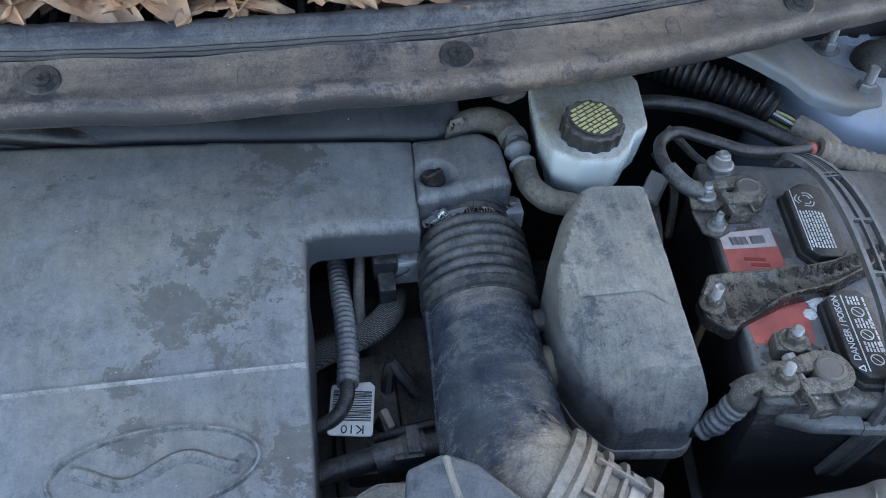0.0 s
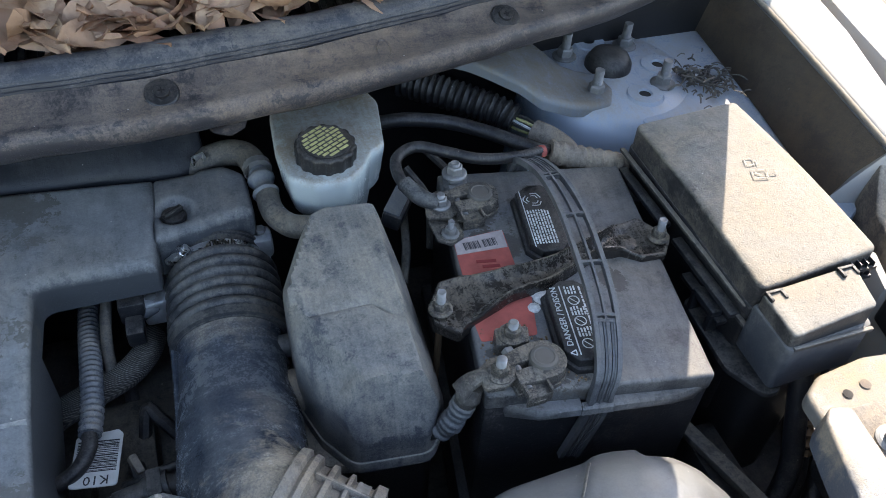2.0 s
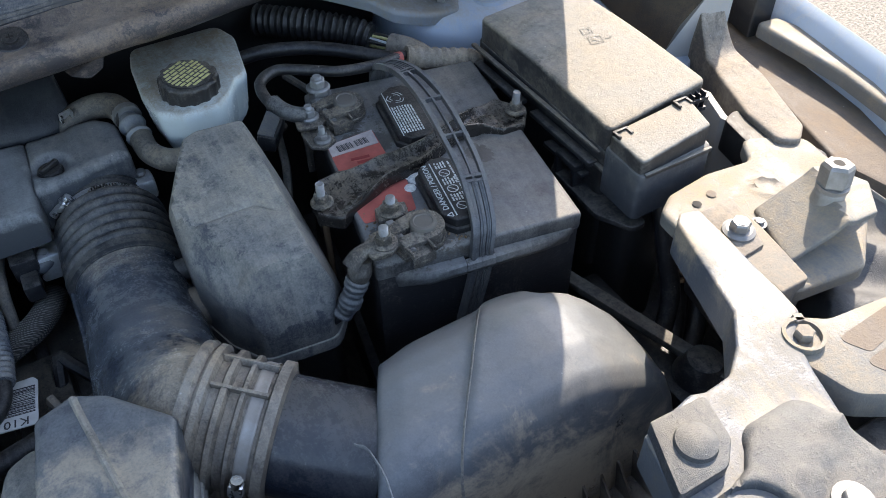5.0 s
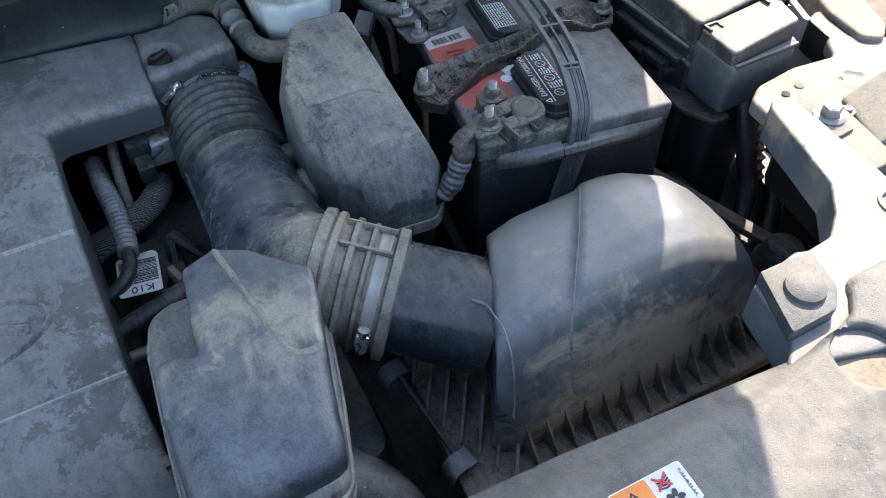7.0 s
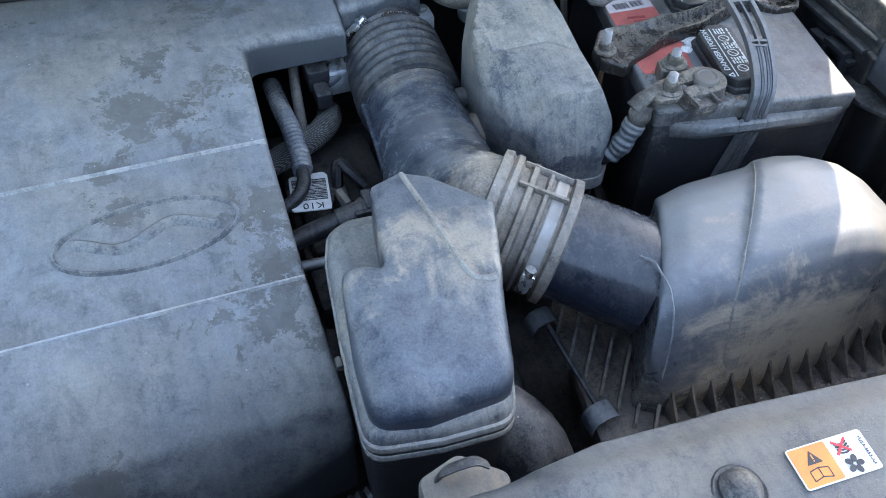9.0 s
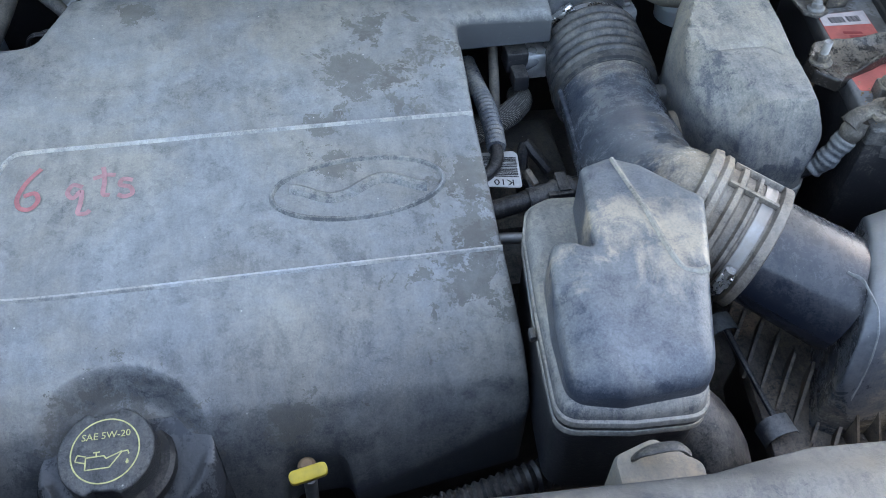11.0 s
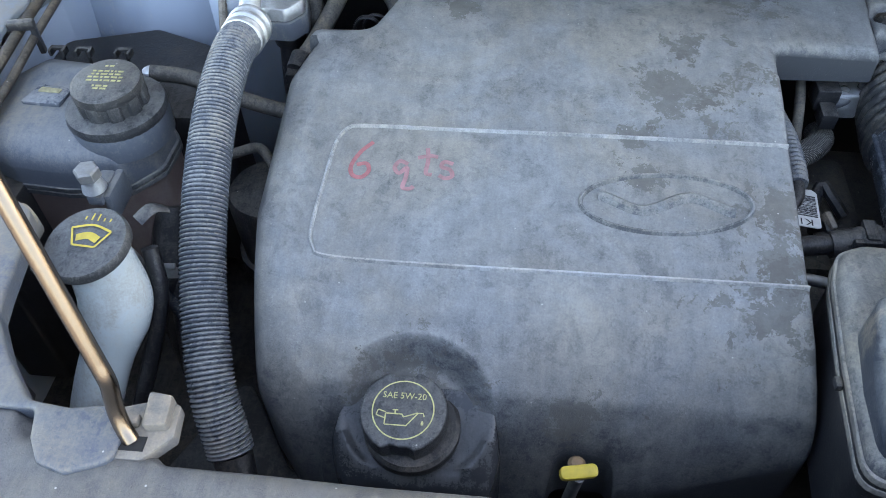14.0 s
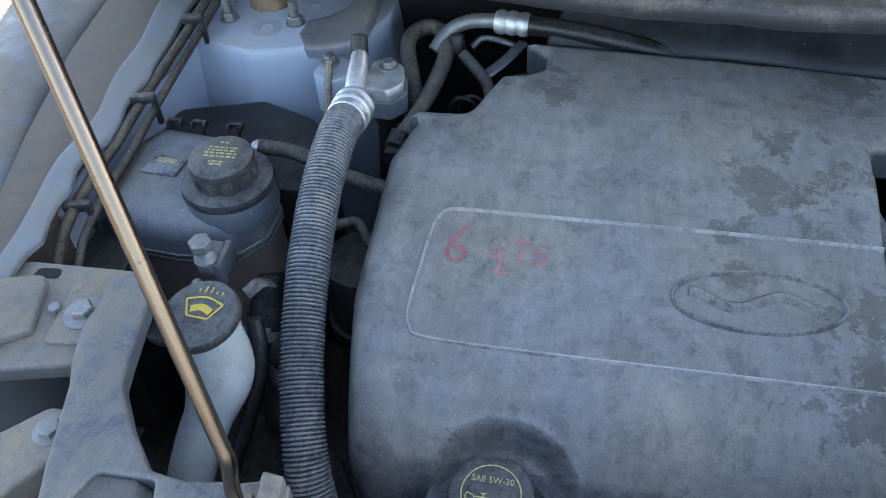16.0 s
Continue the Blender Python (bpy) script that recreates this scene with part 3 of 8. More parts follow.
def swept(section, x0, x1, n, wob=0.0):
    bm = bmesh.new()
    rows = []
    for i in range(n + 1):
        x = x0 + (x1 - x0) * i / n
        s = 0.46 * (x - MID)
        u = Vector((-s, 1.0)).normalized()
        w = wob * noise.noise(Vector((x * 9, 1.7, 0)))
        rows.append([bm.verts.new((x + u.x * dy, cowl_y(x) + u.y * (dy + w), z + w * 0.6 + 0.0015 * noise.noise(Vector((x * 30, dy * 60, 3))) * (wob > 0))) for dy, z in section])
    for a, b in zip(rows, rows[1:]):
        for k in range(len(section) - 1):
            bm.faces.new((a[k], b[k], b[k + 1], a[k + 1]))
    bmesh.ops.recalc_face_normals(bm, faces=bm.faces[:])
    return bm


part("trim_panel", swept(SECTION[:12], -0.80, 0.68, 120, 0.004), M_COWL, cowl, "brown-dusted black plastic panel", sharp=50)
part("rubber_seal", swept(SECTION[11:], -0.80, 0.68, 120, 0.001), M_SEAL, cowl, "blue-black rubber hood seal", sharp=50)
for x, dy in ((-0.227, 0.009), (0.122, 0.008), (0.476, 0.004)):
    c = (x, cowl_y(x) + dy, 1.0425)
    m = aim(c, (0, -0.38, 1))
    riv = part("push_rivet", lathe([(0.0155, 0), (0.0155, 0.0022), (0.014, 0.0034), (0.0075, 0.0034), (0.007, 0.0055), (0.0, 0.006)], 22, m=m), M_CABLE, cowl)
    part("cross_slot", join(moved(box(-0.003, 0.003, -0.0006, 0.0006, 0.0055, 0.0066, 0), m), moved(box(-0.0006, 0.0006, -0.003, 0.003, 0.0055, 0.0066, 0), m)), M_VOID, riv)
for x in (-0.063, 0.335):
    m = aim((x, cowl_y(x) + 0.004, 1.0415), (0, -0.30, 1)) @ Matrix.Diagonal((0.8, 1.7, 1, 1))
    part("plug", lathe([(0.0095, -0.001), (0.0090, 0.0012), (0.0078, 0.0016), (0.0070, 0.0004), (0, 0.0006)], 20, m=m), M_COWL, cowl)
# torn flap of the panel's lower lip
flap = bmesh.new()
fv = [flap.verts.new(p) for p in ((0.150, 0.600, 1.010), (0.196, 0.603, 1.010), (0.190, 0.607, 0.990), (0.176, 0.608, 0.982), (0.160, 0.606, 0.990))]
flap.faces.new(fv)
bmesh.ops.solidify(flap, geom=flap.faces[:], thickness=0.002)
part("torn_flap", flap, M_COWL, cowl, smooth=False)
tagged(cowl, "dusty black plastic cowl panel with rubber hood seal", "cowl panel")

# slatted grille below the windscreen and the windscreen's foot
grille = thing("cowl_grille", (MID, 0.70, 1.03))
part("tray", swept([(0.062, 1.032), (0.20, 1.052), (0.34, 1.10)], -0.86, 0.74, 40), M_DARK, grille)
slat_mesh = None
for i in range(44):
    x = -0.30 + 0.017 * i
    b = box(-0.0035, 0.0035, -0.05, 0.05, -0.003, 0.004, 0.001, 1)
    part("slat", moved(b, pose(x, cowl_y(x) + 0.12, 1.047, 8, 0, 0)), M_PLASTIC, grille)
tagged(grille, "black slatted air grille under dead leaves", "grille")
bm = swept([(0.30, 1.07), (0.62, 1.35)], -0.86, 0.74, 40)
n = Nodes("windscreen_glass")
n.set(n.bsdf, "Transmission Weight", 0.6)
tagged(part("window_1", bm, n.done((0.03, 0.04, 0.045), 0.08)), "dark tinted windscreen foot", "windscreen", kind="structure")

# open hood above the bay, held by the prop rod
HX0, HX1 = -0.98, 0.857
HB, HT = Vector((0, 0.685, 1.095)), Vector((0, 0.19, 1.90))
up_dir = (HT - HB).normalized()
out_dir = Vector((0, -up_dir.z, up_dir.y))
hood = thing("hood", (MID, 0.78, 1.10))
bm = bmesh.new()
rows = []
for i in range(-3, 13):
    row = []
    for k in range(17):
        u = k / 16
        x = HX0 + (HX1 - HX0) * u
        low = 0.16 * (1 - (2 * u - 1) ** 4)
        s = low + ((HT - HB).length - low) * max(0, i) / 12
        bow = 0.055 * (1 - (2 * u - 1) ** 2) + 0.02 * math.sin(math.pi * max(0, i) / 12)
        front = 0.06 * (2 * u - 1) ** 2 * max(0, i - 9) / 3
        p = HB + up_dir * (s - front) - out_dir * bow
        # unseen rear rows, added and widened to keep sun off the tower and apron
        back = max(0, -i) / 3
        row.append(bm.verts.new((x * (1 + 0.167 * min(1, 3 * back)), p.y + (1.10 - p.y) * back, p.z + (1.14 - p.z) * back)))
    rows.append(row)
for a, b in zip(rows, rows[1:]):
    for k in range(16):
        bm.faces.new((a[k], a[k + 1], b[k + 1], b[k]))
g = bmesh.ops.extrude_face_region(bm, geom=bm.faces[:])
for v in g["geom"]:
    if isinstance(v, bmesh.types.BMVert):
        v.co -= out_dir * 0.03
bmesh.ops.recalc_face_normals(bm, faces=bm.faces[:])
part("skin", bm, M_PAINT, hood)
tagged(hood, "open light blue-grey car hood held by a prop rod", "hood")


# inner fenders with the suspension towers
def fender_side(side, sign, tower_c):
    """sign +1: as seen on the battery's side; -1: mirrored."""
    def M(pts):
        return pts if sign > 0 else mirror_x(pts)

    apron = thing("inner_fender_" + side, (tower_c[0], 0.55, 0.60))
    edge = 0.745 if sign > 0 else 0.795
    pts = [(0.70, 0.86), (0.66, 0.62), (edge, 0.60), (edge, 0.40), (0.775, 0.395), (0.835, 0.43), (0.87, 0.86)] if sign > 0 else [(0.70, 0.86), (0.66, 0.62), (edge, 0.60), (edge, 0.25), (0.797, 0.25), (0.803, 0.42), (0.83, 0.86)]
    if sign > 0:
        part("apron_panel", prism(rounded(M(pts), 0.012), 0.52, 0.898, 0.006), M_PAINT, apron, "pale blue-grey painted apron")
    else:
        part("apron_panel", prism(rounded([(-0.845, 0.86), (-0.845, 0.665), (-0.852, 0.610), (-0.868, 0.560), (-0.870, 0.25), (-0.93, 0.25), (-0.96, 0.86)], 0.02), 0.52, 0.893, 0.008, 3), M_PAINT, apron, "pale blue-grey painted apron")
    def ring(pts, z):
        return [(x if sign > 0 else 2 * MIDF - x, y, z) for x, y in pts]

    inner_low, inner_top = [(0.784, 0.437), (0.815, 0.60), (0.842, 0.786), (0.86, 0.95)], [(0.813, 0.418), (0.835, 0.54), (0.858, 0.68), (0.895, 0.95)]
    outer = [(1.00, 0.95), (0.955, 0.75), (0.925, 0.62), (0.858, 0.416)]
    shrunk = [(0.818, 0.424), (0.839, 0.54), (0.862, 0.68), (0.899, 0.945), (0.996, 0.945), (0.951, 0.75), (0.921, 0.622), (0.853, 0.422)]
    if sign < 0:
        inner = [(-0.836, 0.215), (-0.841, 0.250), (-0.837, 0.272), (-0.846, 0.300), (-0.848, 0.323), (-0.844, 0.345), (-0.853, 0.372), (-0.853, 0.400), (-0.846, 0.430), (-0.848, 0.460), (-0.855, 0.490), (-0.852, 0.520), (-0.848, 0.545), (-0.856, 0.575), (-0.862, 0.64), (-0.878, 0.90)]
        outer_edge = [(-0.930, 0.90), (-0.900, 0.64), (-0.892, 0.567), (-0.886, 0.519), (-0.880, 0.475), (-0.878, 0.386), (-0.870, 0.30), (-0.858, 0.215)]
        part("rail_flange", sheet(rounded(inner + outer_edge, 0.004, 3), lambda x, y: 0.922 + 0.003 * math.sin(38 * y) + 0.12 * (-0.85 - x), 0.008, 0.002, 0.004), M_FLANGE, apron, "pale painted rail flange with a ragged edge")
        part("rail_wall", prism([(x + 0.004, y) for x, y in outer_edge][::-1] + [(-1.02, 0.90), (-0.985, 0.60), (-0.945, 0.42), (-0.90, 0.26)], 0.80, 0.920, 0.004), M_RAILDIRT, apron, "brown dirt-caked gutter")
        prof = [(-0.872, 0.55), (-0.880, 0.880), (-0.894, 0.914), (-0.93, 0.930), (-0.99, 0.930), (-1.02, 0.88), (-1.03, 0.55)]
        rings = [[(x - push, y, z) for x, z in prof] for y, push in ((-0.10, -0.10), (0.08, -0.06), (0.25, -0.005), (0.33, 0.020), (0.42, 0.056), (0.50, 0.086), (0.60, 0.106), (0.80, 0.155), (1.0, 0.195))]
        part("fender_skin", loft(rings), M_PAINTDIRT, apron, sharp=60)
    if sign > 0:
        part("upper_rail", loft([ring(inner_low + outer, 0.86), ring(inner_low + outer, 0.905), ring(inner_top + outer, 0.976), ring([((p[0] * 2 + q[0]) / 3, (p[1] * 2 + q[1]) / 3) for p, q in zip(inner_top + outer, shrunk)], 0.982), ring(shrunk, 0.985)]), M_RAILTOP, apron, "pale dusty upper rail", sharp=50)
        part("rail_bead", tube([(x + 0.001, y, 0.980) for x, y in inner_top], 0.0035, 40, 10), M_BRACKET, apron)
    if sign > 0:
        wall = bmesh.new()
        k = 0.003
        lo = [wall.verts.new(p) for p in ring([(x - k, y) for x, y in inner_low], 0.900)]
        mi = [wall.verts.new(p) for p in ring([((p[0] + q[0]) / 2 - k - 0.004, (p[1] + q[1]) / 2) for p, q in zip(inner_low, inner_top)], 0.945)]
        hi = [wall.verts.new(p) for p in ring([(x - k, y) for x, y in inner_top], 0.977)]
        for r0, r1 in ((lo, mi), (mi, hi)):
            for i in range(3):
                wall.faces.new((r0[i], r0[i + 1], r1[i + 1], r1[i]))
        bmesh.ops.solidify(wall, geom=wall.faces[:], thickness=0.002)
        bmesh.ops.recalc_face_normals(wall, faces=wall.faces[:])
        part("rail_wall", wall, M_RAILDIRT, apron, "brown dirt-caked rail side")
        pts = [(0.916, 0.490), (0.953, 0.484), (1.008, 0.603), (1.09, 0.90), (1.01, 0.90), (0.943, 0.621)]
        part("fender_edge", prism(rounded(M(pts), 0.004), 0.93, 0.980, 0.005, 3), M_RAILTOP, apron, "pale sunlit fender flange")
        prof = [(0.925, 0.55), (0.935, 0.90), (0.945, 0.940), (0.958, 0.948), (0.978, 0.935), (0.992, 0.88), (1.0, 0.55)]
        rings = []
        for y, push in ((-0.10, -0.17), (0.08, -0.085), (0.25, -0.025), (0.42, 0.005), (0.60, 0.045), (0.80, 0.10), (1.0, 0.13)):
            q = [(x + push, y, z - 0.05 * max(0, 0.25 - y)) for x, z in prof]
            rings.append(q if sign > 0 else [(2 * MIDF - x, yy, z) for x, yy, z in q])
        part("fender_skin", loft(rings), M_PAINT, apron, sharp=60)
    cx, cy = tower_c
    if sign > 0:
        tower = part("strut_tower", lathe([(0.135, 0.55), (0.122, 0.82), (0.114, 0.875), (0.108, 0.893), (0.098, 0.900), (0.05, 0.903), (0.0, 0.905)], 48, at=(cx, cy, 0)), M_PAINT, apron, "pale blue painted strut tower")
    else:
        front = rounded([(-0.600, 0.90), (-0.600, 0.745), (-0.622, 0.705), (-0.651, 0.679), (-0.705, 0.656), (-0.762, 0.643), (-0.800, 0.652), (-0.845, 0.668), (-0.880, 0.70), (-0.880, 0.90)], [0.01, 0.03, 0.02, 0.03, 0.05, 0.05, 0.05, 0.03, 0.02, 0.01])
        steps = ((1.16, 0.55), (1.10, 0.80), (1.055, 0.86), (1.02, 0.890), (1.005, 0.899), (0.99, 0.9035), (0.97, 0.905))
        tower = part("strut_tower", loft([[(-0.735 + (p[0] + 0.735) * (0.35 + 0.65 * k), 0.80 + (p[1] - 0.80) * k, z) for p in front] for k, z in steps]), M_PAINT, apron, "pale blue painted strut tower", sharp=50)
    tagged(apron, "pale blue-grey painted inner fender with strut tower", "fender", kind="structure")
    return apron, tower


APRON_L, TOWER_L = fender_side("left", 1, (0.672, 0.732))
APRON_R, TOWER_R = fender_side("right", -1, (-0.755, 0.735))


def stud(parent, at, tall=0.022, r=0.0085, nut=M_STEEL, bolt=M_STEEL, washer=True, name="nut"):
    x, y, z = at
    nutm = hexnut(r, r * 1.15, pose(x, y, z + 0.002, 0, 0, random.uniform(0, 60)))
    if washer:
        nutm = join(nutm, lathe([(r * 1.55, 0), (r * 1.55, 0.0016), (r * 1.3, 0.003), (r * 0.9, 0.0032)], 18, at=(x, y, z)))
    nb = part(name, nutm, nut, parent, sharp=25)
    prof, zz = [(r * 0.56, 0)], r * 1.1
    while zz < tall:
        prof += [(r * 0.58, zz), (r * 0.50, zz + 0.0006)]
        zz += 0.0013
    prof += [(r * 0.42, tall), (0, tall)]
    part("threaded_stud", lathe(prof, 12, at=(x, y, z)), bolt, nb)
    return nb


for tw, ap, sgn in ((TOWER_L, APRON_L, 1), (TOWER_R, APRON_R, -1)):
    cx, cy = (0.672, 0.732) if sgn > 0 else (-0.772, 0.762)
    for dx, dy in ((0.05, -0.045), (-0.047, 0.045), (0.045, 0.05), (-0.045, -0.043)):
        stud(tw, (cx + dx, cy + dy, 0.902), 0.034, 0.0105)
    part("mount_cap", lathe([(0.031, 0.900), (0.030, 0.912), (0.024, 0.922), (0.013, 0.927), (0, 0.928)], 24, at=(cx - 0.002, cy + 0.008, 0)), M_DARK if sgn > 0 else M_RUST, tw, "black rubber mount cap" if sgn > 0 else "rusty mount cap")
    for dx, dy in ((0.065, -0.005), (0.015, -0.062), (0.0, 0.07)):
        m = Matrix.Translation((cx + dx, cy + dy, 0.901))
        part("drain_pad", join(lathe([(0.025, 0), (0.022, 0.004), (0.009, 0.0045), (0.008, 0.001), (0, 0.001)], 20, m=m)), M_PAINT, tw)
        part("drain_hole", lathe([(0.0075, 0.002), (0, 0.0022)], 14, m=m), M_VOID, tw)

# brace plate from the cowl over the tower
def brace(sgn):
    start = [(0.40, 0.800), (0.425, 0.778), (0.470, 0.740), (0.515, 0.690), (0.540, 0.664)] if sgn > 0 else [(0.550, 0.705), (0.553, 0.672), (0.562, 0.660)]
    pts = start + [(0.58, 0.655), (0.635, 0.66), (0.652, 0.69), (0.648, 0.722), (0.60, 0.745), (0.57, 0.82), (0.42 if sgn > 0 else 0.555, 0.82)]
    pts = pts if sgn > 0 else mirror_x(pts)
    zf = lambda x, y: 0.906 + 0.035 * max(0, min(1, (0.62 - (x if sgn > 0 else 2 * MIDF - x)) / 0.10)) ** 1.2 * (0.6 + 0.4 * math.sin((y - 0.64) * 20)) + 0.02 * max(0, y - 0.70) * 5
    return sheet(rounded(pts, 0.012), zf, 0.008, 0.006, 0.01)


for sgn, ap in ((1, APRON_L), (-1, APRON_R)):
    part("brace_plate", brace(sgn), M_PAINTDIRT, ap, "dirty pale brace from cowl to strut tower")


# ---- engine cover ----
COVER_Y = [(0.120, 0.690), (0.130, 0.725), (0.142, 0.765), (0.158, 0.797), (0.18, 0.818), (0.21, 0.838), (0.25, 0.856), (0.31, 0.8685), (0.40, 0.885), (0.46, 0.897), (0.53, 0.904), (0.60, 0.907), (0.70, 0.908)]
ELL = (-0.152, 0.327, 0.0785, 0.0315)
CAP = (-0.375, 0.1375)


def ridge(d, w):
    return math.exp(-((d / w) ** 2))


def cover_z(x, y):
    z = lerp_table(y, COVER_Y) - 0.028 * (x + 0.25)
    z += 0.0032 * math.sin((x + 0.52) * 5.0) * min(1, max(0, (y - 0.16) / 0.1))
    # sunken bowl round the filler cap
    q = math.hypot((x + 0.367) * 0.93, (y - 0.140) * 1.22)
    if q < 0.085:
        bowl = 0.780 + 0.65 * (y - 0.15)
        t = max(0.0, min(1.0, (q - 0.045) / 0.019))
        z = min(z, bowl + (z - bowl) * t * t * (3 - 2 * t)) + 0.0022 * ridge(q - 0.0655, 0.003)
    # shallow valley along the rear, as the plenum falls off to the firewall
    return z


cover = thing("engine_cover", (-0.27, 0.38, 0.66))
OUT = [(-0.478, 0.118), (-0.515, 0.160), (-0.538, 0.300), (-0.538, 0.470), (-0.520, 0.536), (-0.458, 0.539), (-0.430, 0.614), (-0.402, 0.621), (-0.381, 0.634), (-0.379, 0.662), (-0.396, 0.678), (-0.412, 0.690), (-0.16, 0.682), (0.092, 0.668), (0.084, 0.542),
       (-0.026, 0.541), (-0.031, 0.400), (-0.032, 0.260), (-0.024, 0.140), (-0.186, 0.121), (-0.191, 0.137), (-0.240, 0.137), (-0.249, 0.118)]
RAD = [0.03, 0.03, 0.05, 0.04, 0.014, 0.02, 0.006, 0.006, 0.014, 0.014, 0.006, 0.004, 0, 0.006, 0.004, 0.014, 0, 0, 0.012, 0.004, 0.012, 0.012, 0.004]


def cover_bottom(x, y):
    z = lerp_table(y, [(0.11, 0.655), (0.2, 0.70), (0.5, 0.80), (0.56, 0.835), (0.7, 0.85)])
    if x > -0.028 and y < 0.60:
        z = 0.858
    return min(z, cover_z(x, y) - 0.02)


def cover_fillet(x, y):
    if x > -0.04 and 0.5 < y < 0.62:
        return 0.011
    left = 0.034 if x < -0.46 and y < 0.52 else 0.010
    return 0.007 if x > -0.12 else left


shell = part("shell", sheet(rounded(OUT, RAD, 6), cover_z, 0.0042, cover_fillet, bottom=cover_bottom, creases=[[(-0.367 + r / 0.93 * math.cos(a), 0.140 + r / 1.22 * math.sin(a)) for a in np.linspace(0, 2 * math.pi, 110)] for r in (0.045, 0.049, 0.053, 0.057, 0.061, 0.064, 0.0665, 0.070)]), M_COVER, cover, sharp=50)
# moulded lip below the filler
LIP = rounded([(-0.430, 0.152), (-0.443, 0.125), (-0.434, 0.093), (-0.298, 0.091), (-0.290, 0.122), (-0.300, 0.156), (-0.325, 0.165), (-0.412, 0.165)], [0.010, 0.015, 0.022, 0.022, 0.015, 0.010, 0.004, 0.004])


def lip_z(x, y):
    q = math.hypot((x + 0.367) * 0.86, (y - 0.140) * 1.22)
    roll = 0.0075 * ridge(q - 0.0590, 0.006) * max(0.0, min(1.0, (0.146 - y) / 0.02))
    return 0.7815 + 0.65 * (y - 0.15) + roll


part("filler_lip", sheet(LIP, lip_z, 0.0036, lambda x, y: 0.014 * max(0.1, min(1.0, (0.145 - y) / 0.02)), bottom=lambda x, y: 0.672 if y < 0.125 else 0.745), M_LIP, cover, "dark oil-wiped moulded lip", sharp=60)
# oval badge: plain raised shapes


def bead(points, width, tall, height, n=None):
    """A raised moulded line that follows a surface along a plan line."""
    line = spline([(*p, 0) for p in points], n or max(8, len(points) * 6))
    bm = bmesh.new()
    rows = []
    last = len(line) - 1
    for i, c in enumerate(line):
        d = (line[min(i + 1, last)] - line[max(i - 1, 0)]).normalized()
        s = Vector((-d.y, d.x, 0)) * (width / 2)
        rows.append([bm.verts.new((c.x + s.x * u, c.y + s.y * u, height(c.x + s.x * u, c.y + s.y * u) + h * tall)) for u, h in ((-1.3, -0.6), (-1, 0.1), (-0.4, 0.9), (0.4, 0.9), (1, 0.1), (1.3, -0.6))])
    for p, q in zip(rows, rows[1:]):
        for k in range(5):
            bm.faces.new((p[k], p[k + 1], q[k + 1], q[k]))
    bmesh.ops.recalc_face_normals(bm, faces=bm.faces[:])
    if bm.faces[2].normal.z < 0:
        bmesh.ops.reverse_faces(bm, faces=bm.faces[:])
    return bm


FRAME_L = [(-0.033, 0.4035), (-0.12, 0.4020), (-0.25, 0.3995), (-0.36, 0.3975), (-0.445, 0.3965), (-0.460, 0.391), (-0.468, 0.372), (-0.472, 0.325), (-0.475, 0.278), (-0.470, 0.258), (-0.454, 0.2495), (-0.36, 0.2480), (-0.20, 0.2500), (-0.033, 0.2530)]
part("moulded_line", bead(FRAME_L, 0.0038, 0.0026, cover_z, 160), M_PALELINE, cover)
oval = [(ELL[0] + ELL[2] * math.cos(a), ELL[1] + ELL[3] * math.sin(a) + 0.05 * (ELL[2] * math.cos(a))) for a in np.linspace(0, 2 * math.pi, 49)]
badge = part("oval_badge", bead(oval, 0.0044, 0.0034, cover_z, 140), M_BADGE, cover, "raised oval badge")
# plain raised shapes stand in for the badge's mark
WAVE = [(x, ELL[1] + 0.05 * (x - ELL[0]) + 0.0075 * math.sin((x - ELL[0]) * 72)) for x in np.linspace(ELL[0] - 0.062, ELL[0] + 0.062, 40)]
part("badge_shape", bead(WAVE, 0.0110, 0.0040, cover_z, 120), M_BADGE, badge)
# hand-painted note
SIX = [[(-0.423, 0.385), (-0.436, 0.372), (-0.444, 0.356), (-0.441, 0.345), (-0.430, 0.343), (-0.423, 0.351), (-0.427, 0.359), (-0.438, 0.357)],
       [(-0.379, 0.361), (-0.389, 0.364), (-0.394, 0.356), (-0.388, 0.350), (-0.380, 0.357), (-0.380, 0.345), (-0.382, 0.334), (-0.374, 0.333), (-0.370, 0.336)],
       [(-0.359, 0.381), (-0.357, 0.366), (-0.358, 0.352), (-0.351, 0.350)], [(-0.369, 0.369), (-0.356, 0.372), (-0.346, 0.371)],
       [(-0.328, 0.364), (-0.338, 0.366), (-0.341, 0.360), (-0.331, 0.357), (-0.328, 0.350), (-0.336, 0.347), (-0.343, 0.350)]]
SIX = [[(-0.440 + (x + 0.434) * 0.84, y - 0.008) for x, y in stroke] for stroke in SIX]
for word, strokes in (("painted_figure", SIX[:1]), ("painted_word", SIX[1:])):
    part(word, join(*(strip(s, 0.0042, cover_z, 0.0009) for s in strokes)), M_REDPAINT if word == "painted_figure" else M_REDFADED, cover, "faded red hand-painted 6 qts")
# fixing pocket at the rear corner
part("rear_pocket", prism(rounded([(-0.436, 0.612), (-0.376, 0.622), (-0.372, 0.670), (-0.41, 0.692), (-0.424, 0.684)], 0.012), 0.800, 0.868, 0.003), M_DARK, cover, "open fixing pocket")
tagged(cover, "dusty black plastic engine cover with worn, stained patches", "engine cover")

# oil filler cap
cap = thing("oil_filler_cap", (CAP[0], CAP[1], 0.772))
base = lathe([(0.0425, 0.0), (0.0425, 0.010), (0.039, 0.013)], 40)
